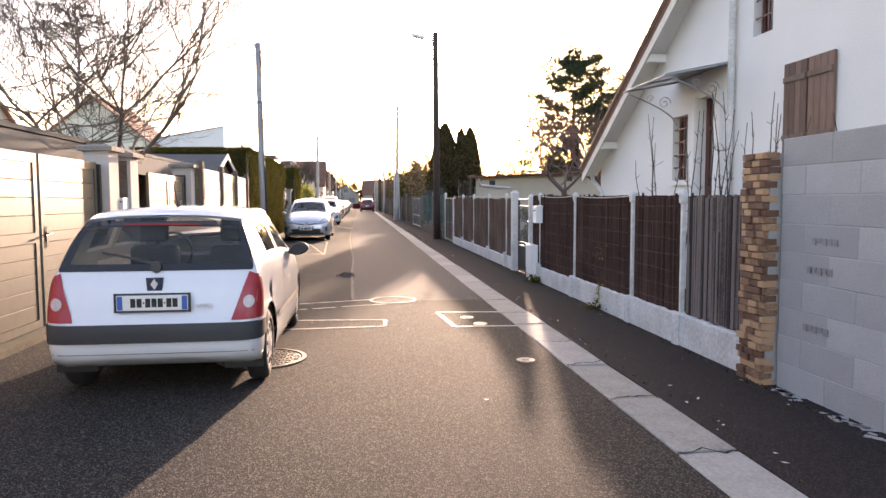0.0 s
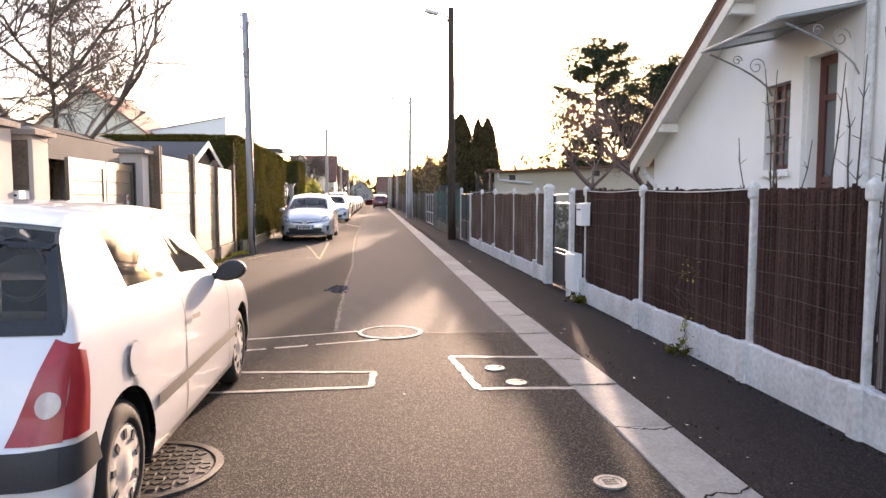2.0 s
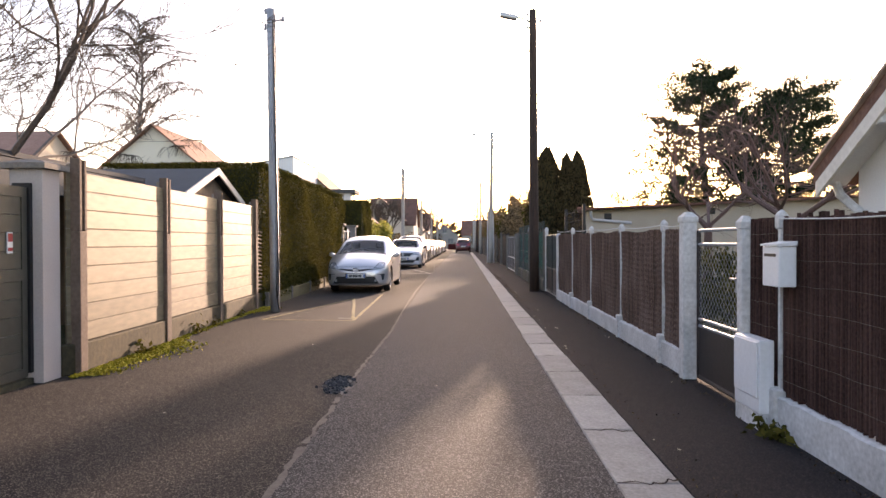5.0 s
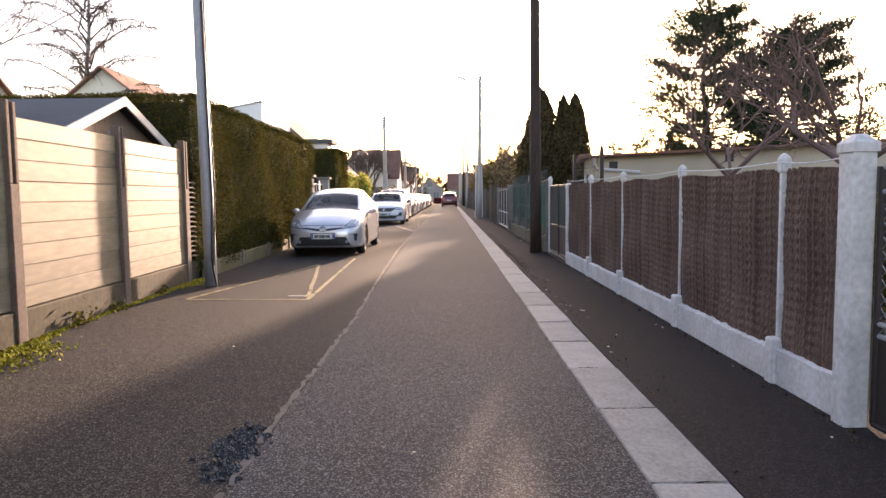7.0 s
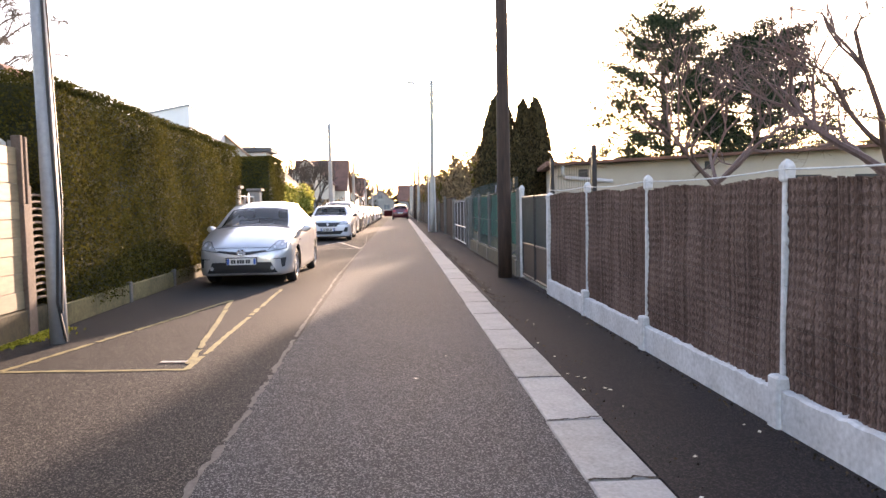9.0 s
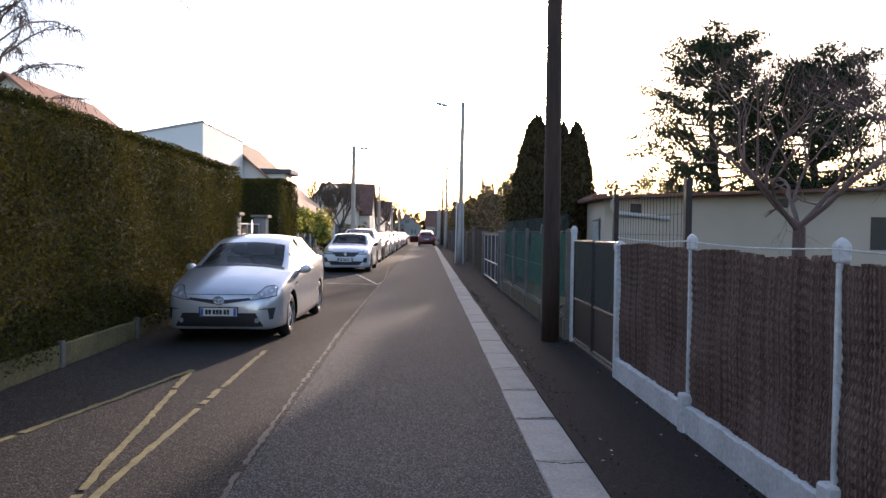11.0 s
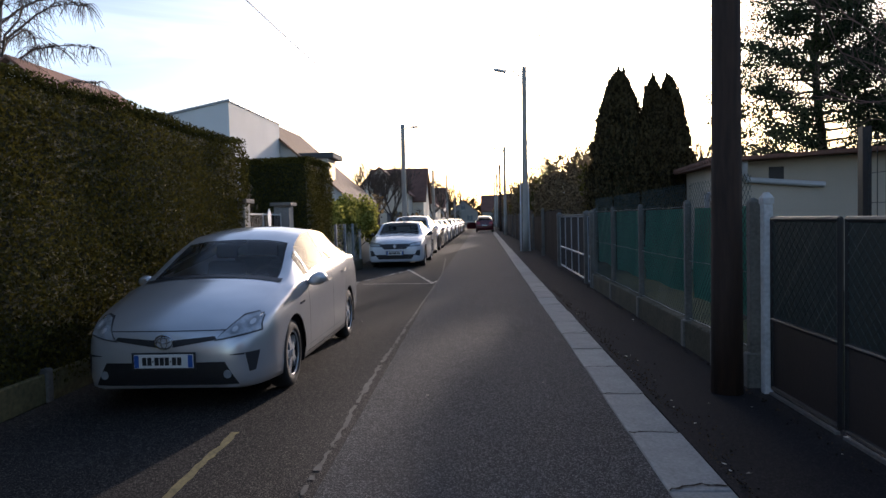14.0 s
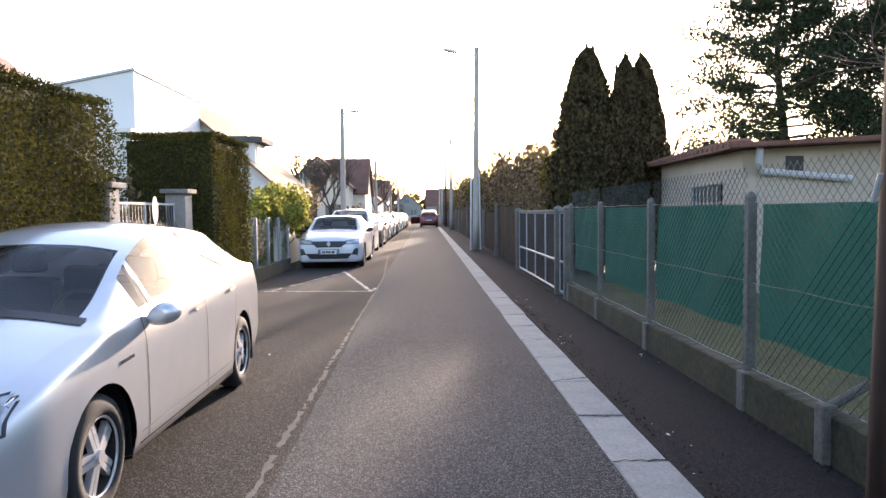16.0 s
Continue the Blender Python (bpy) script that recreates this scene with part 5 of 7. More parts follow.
# ---- hedges ----
def hedge(x0, y0, x1, y1, h, label, n, size, slope=0.0, mat=None, seed=1, round_=0.12):
    """A clipped hedge: a core coloured dark as inner shade, with leaf clumps over its faces."""
    rng = random.Random(seed)
    t = thing("hedge", ((x0 + x1) / 2, y0, 0), label, "hedge", "hedges")
    xc = (x0 + x1) / 2
    sk = lambda y: slope * (y - y0)
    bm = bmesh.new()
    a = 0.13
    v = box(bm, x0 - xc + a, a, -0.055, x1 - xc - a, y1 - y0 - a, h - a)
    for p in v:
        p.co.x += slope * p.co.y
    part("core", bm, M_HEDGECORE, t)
    areas = [(y1 - y0) * h, (x1 - x0) * h, (x1 - x0) * (y1 - y0), (x1 - x0) * h]
    tot = sum(areas)
    pts = []
    for k in range(n):
        r = rng.random() * tot
        d = rng.uniform(-0.01, 0.10)
        if r < areas[0]:
            y, z = rng.uniform(y0, y1), rng.uniform(0.12, h)
            wob = 0.035 * math.sin(y * 2.1 + z * 1.3) + 0.03 * math.sin(z * 3.7 - y * 0.9)
            x = x1 - d + wob - (round_ * max(0, z - h + 0.25) / 0.25) + sk(y)
        elif r < areas[0] + areas[1]:
            x, z = rng.uniform(x0, x1), rng.uniform(0.12, h)
            y = y0 + d + 0.03 * math.sin(x * 3 + z * 2)
            x += 0
        elif r < areas[0] + areas[1] + areas[2]:
            x, y = rng.uniform(x0, x1), rng.uniform(y0, y1)
            z = h - d * 0.6 + 0.012 * math.sin(x * 2.3 + y * 1.7) + 0.008 * math.sin(y * 5)
            x += sk(y)
        else:
            x, z = rng.uniform(x0, x1), rng.uniform(0.12, h)
            y = y1 - d
            x += sk(y)
        pts.append((x - xc, y - y0, z))
    verts, faces = leaves(pts, size, 0.5, 0.2, rng)
    part("foliage", raw("foliage", verts, faces, mat or M_HEDGE), None, t)
    return t


hedge(-5.2, 19.95, -2.02, 29.3, 2.80, "tall clipped evergreen hedge, sunlit green-brown face", 215000, 0.017, -0.012, seed=5)
hedge(-3.6, 32.6, -1.95, 34.7, 2.85, "squared dark clipped hedge block", 52000, 0.019, 0, seed=6)

# ornamental iron gate between stone posts
for y, w in ((29.32, 0.26), (31.75, 0.30)):
    t = thing("stone_gate_post", (-2.28, y, 0), "grey stone gate post with flat projecting cap", "gate post", "stone gate posts")
    part("shaft", soft_box(-w / 2, -w / 2, 0, w / 2, w / 2, 1.80, 0.01), M_FARWALL, t)
    bm = bmesh.new()
    for z in (0.6, 1.2):
        box(bm, -w / 2 - 0.004, -w / 2 - 0.004, z, w / 2 + 0.004, w / 2 + 0.004, z + 0.012)
    part("joint", bm, M_CAP, t)
    part("cap", soft_box(-w / 2 - 0.06, -w / 2 - 0.06, 1.80, w / 2 + 0.06, w / 2 + 0.06, 1.87, 0.015), M_CAP, t)
ig = thing("iron_gate", (-2.3, 29.48, 0), "white-topped wrought iron driveway gate with bellied bars", "gate")
bm = bmesh.new()
for z in (0.12, 0.95, 1.62):
    box(bm, -0.012, 0, z, 0.012, 2.1, z + 0.03)
for y in (0.0, 1.03, 2.08):
    box(bm, -0.014, y, 0.08, 0.014, y + 0.03, 1.66)
part("frame", bm, M_WHITEP, ig)
for k in range(22):
    if k == 10:
        continue
    y = 0.08 + k * 0.094
    bm = bmesh.new()
    pipe(bm, [(0, y, 0.13), (0, y, 0.95), (0.0, y, 1.12), (0.05, y, 1.22), (0.06, y, 1.3), (0.0, y, 1.42), (0, y, 1.62)], 0.008, 4)
    part("bar", bm, M_BLACK, ig)
sg = single("gate_sign", (lambda b_: (disc(b_, (0, 0), 0.15, -0.006, 0.006, 32), b_)[1])(bmesh.new()), M_WHITEPL, "white oval sign on the iron gate", "sign")
sg.matrix_world = pose(-2.25, 30.75, 1.55, 0, 90, 0) @ Matrix.Diagonal((1.25, 0.62, 1, 1))
# wire fence with bamboo bush
for k in range(5):
    fp = fence_post(34.9 + k * 1.15, x=-2.2, h=1.45, w=0.06, mat=M_GREYMETAL, lab="slim grey metal fence post", cap=False)
wf = thing("wire_fence", (-2.2, 34.9, 0), "green wire mesh fence over a low mossy wall", "fence")
bm = bmesh.new()
lattice(bm, 0, 4.6, 0.3, 1.4, 0.09, 0.003)
part("mesh", bm, M_GREENWIRE, wf)
bm = bmesh.new()
box(bm, -0.06, 0, 0, 0.06, 4.6, 0.3)
part("base", bm, M_MOSSCONC, wf)
rng = random.Random(9)


def bush(name, c, s, n, size, mat, label, seed=1, category="bush", up=0.3):
    """A loose bush: stems, and leaf clumps gathered in uneven lobes."""
    rng = random.Random(seed)
    t = thing(name, (c[0], c[1], 0), label, category)
    lobes = [(Vector((rng.gauss(0, 0.38) * s[0], rng.gauss(0, 0.38) * s[1], rng.uniform(0.18, 0.85) * s[2])), rng.uniform(0.18, 0.42)) for k in range(18)]
    bm = bmesh.new()
    for l, q in lobes:
        pipe(bm, [(rng.gauss(0, 0.05), rng.gauss(0, 0.05), 0), l * 0.5 + Vector((rng.gauss(0, 0.05), 0, 0)), l], [0.02, 0.014, 0.006], 4)
    part("stems", bm, M_BARK, t)
    pts = []
    for k in range(n):
        l, q = rng.choice(lobes)
        d = Vector((rng.gauss(0, 1), rng.gauss(0, 1), rng.gauss(0, 1))).normalized() * (rng.random() ** 0.45)
        p = l + Vector((d.x * q * s[0], d.y * q * s[1], d.z * q * s[2] * 0.8))
        if p.z > 0.03:
            pts.append(p)
    verts, faces = leaves(pts, size, 0.6, up, rng)
    part("foliage", raw("foliage", verts, faces, mat), None, t)
    return t


bush("bush", (-2.95, 41.0), (1.4, 1.8, 2.25), 15000, 0.055, M_BUSH, "yellow-green bamboo bush behind the wire fence", 3)
bush("bush", (5.9, 16.3), (1.5, 2.2, 1.25), 5200, 0.045, M_HEDGE, "low dark evergreen shrub in the garden behind the gate", 8)
bush("bush", (-3.2, 36.0), (0.8, 1.0, 1.5), 2200, 0.06, M_BUSH, "yellow-green bush behind the wire fence", 4)
bush("bush", (-3.3, 30.6), (0.9, 0.8, 2.5), 2600, 0.05, M_SHRUB, "tall half-bare shrub behind the iron gate", 6)

# ---- poles and cables ----
def lamp_arm(t, top, reach, mat=M_LAMP):
    bm = bmesh.new()
    pipe(bm, [(0, 0, top - 0.25), (-reach * 0.35, -0.03, top - 0.1), (-reach * 0.75, -0.05, top - 0.05)], 0.022, 6)
    part("lamp_arm", bm, mat, t)
    bm = soft_box(-reach - 0.25, -0.13, top - 0.10, -reach * 0.7, 0.05, top + 0.01, 0.03)
    bmesh.ops.rotate(bm, verts=bm.verts[:], cent=(-reach, 0, top - 0.04), matrix=Matrix.Rotation(radians(12), 3, "Y"))
    part("lamp_head", bm, mat, t, "grey street lamp head")


def insulators(t, top, mat, n=3):
    for k in range(n):
        bm = bmesh.new()
        z = top - 0.08 - 0.14 * k
        tube(bm, (-0.02, 0, z), (0.16 if k % 2 else -0.16, 0.02, z + 0.03), 0.012)
        tube(bm, (0.16 if k % 2 else -0.16, 0.02, z), (0.16 if k % 2 else -0.16, 0.02, z + 0.09), 0.022)
        part("insulator", bm, mat, t)


def pole(name, x, y, h, r0, r1, mat, label, lean=(0, 0), n=12, lamp=0.0):
    t = thing(name, (x, y, 0), label, "utility pole", "utility poles")
    bm = bmesh.new()
    pts = [(lean[0] * k / 8, lean[1] * k / 8, h * k / 8) for k in range(9)]
    pipe(bm, pts, [r0 + (r1 - r0) * k / 8 for k in range(9)], n)
    part("shaft", bm, mat, t, smooth=True)
    if lamp:
        lamp_arm(t, h - 0.05, lamp)
    insulators(t, h, M_GREYMETAL)
    return t


wp = pole("wooden_pole", 3.57, 24.12, 6.95, 0.125, 0.085, M_WOODPOLE, "dark tarred wooden utility pole with street lamp", (-0.06, -0.25), 14, 0.6)
bm = bmesh.new()
tube(bm, (-0.155, -0.02, 1.5), (-0.15, -0.06, 1.62), 0.012)
part("tag", bm, M_GREYMETAL, wp)
mp_ = pole("metal_pole", -1.58, 19.15, 5.42, 0.085, 0.07, M_GREYMETAL, "grey-blue galvanised metal pole leaning slightly, with cables", (-0.06, 0.0), 10)
bm = bmesh.new()
pipe(bm, [(0.08, -0.03, 0.02), (0.05, -0.10, 0.4), (0.07, -0.06, 1.2), (0.05, -0.08, 2.4), (0.02, -0.07, 4.2), (0.0, -0.06, 5.2)], 0.014, 5)
pipe(bm, [(0.07, -0.06, 0.3), (0.09, 0.0, 1.4), (0.06, -0.04, 3.2), (0.03, -0.05, 5.3)], 0.010, 5)
part("cable", bm, M_CABLE, mp_)
rp = pole("concrete_pole", 3.42, 47.6, 7.75, 0.14, 0.09, M_CONCPOLE, "weathered utility pole with street lamp and conduits", (0.08, -0.1), 10, 0.95)
for dx, h in ((-0.2, 3.1), (0.18, 2.9)):
    bm = bmesh.new()
    tube(bm, (dx, -0.05, 0), (dx * 0.8, -0.05, h), 0.035, 0.035)
    part("conduit", bm, M_PVC, rp)
lp = pole("concrete_pole", -2.15, 51.3, 6.05, 0.13, 0.09, M_CONCPOLE, "grey concrete utility pole beside parked cars", (0.02, 0), 10)
bm = bmesh.new()
pipe(bm, [(0, 0, 5.75), (0.2, -0.02, 5.9), (0.42, -0.03, 5.93)], 0.022, 6)
part("lamp_arm", bm, M_LAMP, lp)
part("lamp_head", soft_box(0.40, -0.09, 5.88, 0.78, 0.06, 5.97, 0.03), M_LAMP, lp, "grey street lamp head")
pole("concrete_pole", -2.2, 71.5, 5.3, 0.13, 0.09, M_CONCPOLE, "grey concrete utility pole beside parked cars", (0.02, 0), 8)
for y, h in ((76, 7.4), (92, 7.2), (108, 7.2), (124, 7.0)):
    pole("concrete_pole", 3.5, y, h, 0.14, 0.09, M_WOODPOLE if y == 92 else M_CONCPOLE, "distant utility pole with street lamp", (0.05, 0), 8, 0.9)
for x, y, h in ((-2.4, 96, 6.5), (-2.5, 118, 6.5)):
    pole("concrete_pole", x, y, h, 0.14, 0.09, M_CONCPOLE, "grey concrete utility pole far off", (0.0, 0), 8)


def wire(a, b, sag=0.4, r=0.009):
    bm = bmesh.new()
    a, b = Vector(a), Vector(b)
    pipe(bm, [a.lerp(b, k / 16) - Vector((0, 0, sag * 4 * (k / 16) * (1 - k / 16))) for k in range(17)], r, 4)
    single("overhead_cable", bm, M_CABLE, "black overhead cable strung between poles", "cable", "overhead cables")


wire((-1.64, 19.2, 4.85), (-2.15, 51.3, 5.9), 0.45, 0.008)
wire((-2.15, 51.3, 5.9), (-2.2, 71.5, 5.2), 0.35)
wire((3.5, 23.9, 6.8), (3.5, 47.5, 7.6), 0.35, 0.012)
wire((3.6, 23.9, 6.5), (3.55, 47.5, 7.2), 0.35)
wire((3.5, 47.5, 7.6), (3.5, 76, 7.3), 0.4)
wire((3.5, 76, 7.3), (3.5, 92, 7.1), 0.3)
wire((3.5, 47.5, 7.2), (-2.15, 51.3, 5.95), 0.2)

# ---- bungalow ----
bung = thing("bungalow", (6.1, 31.0, 0), "low beige rendered bungalow with shallow tiled roof", "house")

bm = bmesh.new()
prism(bm, [(0, 0), (1.2, 6.85), (11.5, 6.85), (11.5, 0)], "z", 0, 2.3)
part("wall", bm, M_BUNG, bung)
bm = bmesh.new()
v = [bm.verts.new(p) for p in ((-0.35, -0.35, 2.40), (0.95, 7.2, 2.62), (11.8, 7.2, 3.15), (11.8, -0.35, 2.95), (-0.35, -0.35, 2.32), (0.95, 7.2, 2.54), (11.8, 7.2, 3.05), (11.8, -0.35, 2.85))]
for q in ((0, 3, 2, 1), (4, 5, 6, 7), (0, 1, 5, 4), (1, 2, 6, 5), (2, 3, 7, 6), (3, 0, 4, 7)):
    bm.faces.new([v[i] for i in q])
bmesh.ops.recalc_face_normals(bm, faces=bm.faces[:])
broof = part("roof", bm, M_TILE, bung)
bm = bmesh.new()
prism(bm, [(0, 2.3), (11.5, 2.3), (11.5, 2.86), (0, 2.33)], "y", 0.002, 0.2)
part("gable_infill", bm, M_BUNG, bung)
bm = bmesh.new()
v = [bm.verts.new(p) for p in ((0, 0, 2.3), (1.2, 6.85, 2.3), (1.2, 6.85, 2.55), (0, 0, 2.33), (0.2, 0, 2.3), (1.4, 6.85, 2.3), (1.4, 6.85, 2.55), (0.2, 0, 2.33))]
for q in ((0, 1, 2, 3), (4, 7, 6, 5), (3, 2, 6, 7), (0, 4, 5, 1), (0, 3, 7, 4), (1, 5, 6, 2)):
    bm.faces.new([v[i] for i in q])
part("eave_infill", bm, M_BUNG, bung)
for k in range(24):
    bm = bmesh.new()
    y = -0.3 + 7.3 * k / 23
    x = -0.35 + 1.3 * (y + 0.35) / 7.55
    tube(bm, (x - 0.03, y, 2.40 + 0.22 * (y + 0.35) / 7.55), (x + 0.3, y, 2.42 + 0.22 * (y + 0.35) / 7.55), 0.05, 0.05, 6)
    part("tile", bm, M_TILE, broof)
bm = bmesh.new()
box(bm, -0.4, -0.40, 2.33, 11.8, -0.36, 2.37)
for vtx in bm.verts:
    vtx.co.z += (vtx.co.x + 0.4) / 12.2 * 0.53
part("gutter", bm, M_TILE, bung)
bm = bmesh.new()
pipe(bm, [(0.1, -0.30, 2.32), (0.12, -0.22, 2.15), (0.22, -0.08, 2.02), (1.55, -0.07, 1.90)], 0.05, 8)
part("downpipe", bm, M_PVC, bung)
for x0, z0, w, h in ((0.62, 2.02, 0.26, 0.22), (4.2, 2.2, 0.26, 0.22), (6.5, 1.2, 1.1, 0.8), (8.6, 1.2, 1.1, 0.8)):
    bm = bmesh.new()
    box(bm, x0, -0.012, z0, x0 + w, 0.05, z0 + h)
    part("vent" if w < 0.5 else "window", bm, M_BLACK, bung)
ang = math.atan2(1.2, 6.85)
wb = part("window", (lambda b_: (box(b_, -0.03, -1.1, 1.30, 0.04, 1.1, 1.88), b_)[1])(bmesh.new()), M_BLACK, bung)
wb.location, wb.rotation_euler.z = (0.385, 2.2, 0), -ang
for k in range(7):
    bm = bmesh.new()
    tube(bm, (-0.045, -0.9 + k * 0.3, 1.32), (-0.045, -0.9 + k * 0.3, 1.86), 0.013, n=5)
    part("bar", bm, M_WHITEP, wb)
bm = soft_box(-0.06, -1.15, 1.885, 0.02, 1.15, 1.94, 0.01, 1)
part("lintel", bm, M_BUNG, wb)

# ---- trees ----
def bare(name, x, y, h0, h1, r, seed, label, levels=4, kids=3, spread=0.75, up=0.1, mat=M_BARK, tilt=(0, 0), rise=0.75):
    rng = random.Random(seed)
    t = thing(name, (x, y, 0), label, "tree")
    bm = bmesh.new()
    pipe(bm, [(0, 0, -0.06), (tilt[0] * 0.3, tilt[1] * 0.3, h0 * 0.5), (tilt[0], tilt[1], h0)], [r * 1.25, r, r * 0.9], 9)
    part("trunk", bm, mat, t)
    for k in range(5):
        a = k * 1.26 + rng.uniform(-0.3, 0.3)
        bm = bmesh.new()
        bare_tree(bm, (tilt[0], tilt[1], h0 - 0.1 * (k % 2)), (math.cos(a), math.sin(a), rise), h1 * rng.uniform(0.36, 0.46), r * 0.45, levels, rng, spread, kids, up)
        part("limb", bm, mat, t)
    return t


bare("fruit_tree", -3.65, 14.4, 1.85, 4.65, 0.095, 12, "large leafless fruit tree with crooked spreading branches", 5, 4, 0.62, 0.16, M_TWIG, (0, 0), 0.42)
bare("fruit_tree", -5.6, 12.0, 1.9, 3.9, 0.09, 19, "leafless fruit tree behind the gate", 5, 4, 0.62, 0.18, M_TWIG, (0, 0), 0.5)
bare("bare_tree", 8.7, 21.6, 1.6, 3.3, 0.14, 23, "leafless reddish garden tree with tangled branches", 5, 3, 0.8, 0.08, M_REDBARK)
bare("bare_tree", 9.4, 28.4, 1.7, 4.2, 0.13, 24, "leafless garden tree with a rounded twiggy crown", 5, 3, 0.75, 0.12, M_REDBARK)
bare("bare_tree", 8.6, 16.0, 1.6, 2.4, 0.10, 29, "leafless garden tree behind the fence", 4, 3, 0.8, 0.1)
bare("bare_tree", -4.2, 62.0, 1.8, 3.0, 0.12, 37, "small leafless street tree before a house", 4, 4, 0.6, 0.3)
bare("bare_tree", -3.2, 84.0, 2.0, 3.4, 0.13, 41, "small leafless tree beside the street", 4, 3, 0.6, 0.3)
bare("bare_tree", -2.9, 100.0, 2.2, 3.6, 0.13, 43, "leafless tree in the distance", 3, 4, 0.6, 0.3)
bare("bare_tree", 9.5, 44.0, 2.0, 3.0, 0.10, 47, "leafless tree beside the bungalow", 4, 3, 0.6, 0.3)

# birch with drooping twigs
rng = random.Random(51)
birch = thing("birch", (-14.3, 40.5, 0), "tall leafless birch with drooping twigs", "tree")
bm = bmesh.new()
pipe(bm, [(0.15 * math.sin(k), 0, 12.5 * k / 10 - 0.06) for k in range(11)], [0.20 - 0.017 * k for k in range(11)], 8)
part("trunk", bm, M_BIRCH, birch)
for k in range(44):
    z = 3.4 + 8.8 * k / 43
    a = k * 2.4
    L = (3.5 - 0.14 * abs(z - 6)) * rng.uniform(0.7, 1.1) * (1 if z < 10 else 0.6)
    bm = bmesh.new()
    pts = [Vector((0.1 * math.sin(z), 0, z))]
    for j in range(5):
        pts.append(pts[-1] + Vector((math.cos(a + rng.gauss(0, 0.25)), math.sin(a + rng.gauss(0, 0.25)), 0.95 - 0.26 * j)) * L / 5)
    pipe(bm, pts, [0.045 - 0.007 * j for j in range(6)], 5)
    for j in range(62):
        p = pts[1 + j % 5].lerp(pts[min(2 + j % 5, 5)], rng.random())
        q = [p]
        d = Vector((rng.gauss(0, 0.5), rng.gauss(0, 0.5), 0.3))
        for m_ in range(4):
            q.append(q[-1] + d * 0.22)
            d += Vector((rng.gauss(0, 0.1), rng.gauss(0, 0.1), -0.55))
        pipe(bm, q, [0.012, 0.011, 0.010, 0.008, 0.006], 3)
    part("limb", bm, M_BARK, birch)

# cypress group
for cx, cy, h, r, sd in ((5.66, 38.7, 5.50, 1.0, 1), (6.52, 38.3, 5.18, 0.62, 2), (7.10, 38.8, 5.32, 0.72, 3)):
    rng = random.Random(60 + sd)
    t = thing("cypress", (cx, cy, 0), "tall dark columnar cypress with feathery tips", "tree", "cypresses")
    bm = bmesh.new()
    pipe(bm, [(0, 0, -0.06), (0, 0, h * 0.5), (0, 0, h * 0.9)], [0.12, 0.08, 0.02], 7)
    part("trunk", bm, M_BARK, t)
    # solid core, coloured dark for the shade behind the sprays
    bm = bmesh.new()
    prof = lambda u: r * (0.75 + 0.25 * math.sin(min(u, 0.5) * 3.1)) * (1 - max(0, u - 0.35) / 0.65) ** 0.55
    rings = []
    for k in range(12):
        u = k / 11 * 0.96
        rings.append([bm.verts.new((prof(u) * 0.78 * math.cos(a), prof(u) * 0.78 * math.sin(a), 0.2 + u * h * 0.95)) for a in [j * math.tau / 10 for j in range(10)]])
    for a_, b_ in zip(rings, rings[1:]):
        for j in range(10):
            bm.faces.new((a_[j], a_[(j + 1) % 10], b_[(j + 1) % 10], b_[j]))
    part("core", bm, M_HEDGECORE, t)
    pts = []
    for k in range(26000):
        u = rng.random() ** 0.85
        a = rng.random() * math.tau
        q = prof(u) * (1 + 0.13 * math.sin(a * 5 + sd) + 0.06 * math.sin(u * 40 + a * 3)) * rng.uniform(0.75, 1.06)
        pts.append((q * math.cos(a), q * math.sin(a), 0.1 + u * h))
    for k in range(14):
        a, q, top = rng.random() * math.tau, rng.random() * r * 0.42, h + rng.uniform(-0.5, 0.28)
        for j in range(150):
            w = rng.random()
            pts.append((q * math.cos(a) + rng.gauss(0, 0.05) * (1 - w), q * math.sin(a) + rng.gauss(0, 0.05) * (1 - w), top - 0.7 * (1 - w)))
    verts, faces = leaves(pts, 0.050, 0.5, 2.2, rng)
    part("foliage", raw("foliage", verts, faces, M_CYPRESS), None, t)


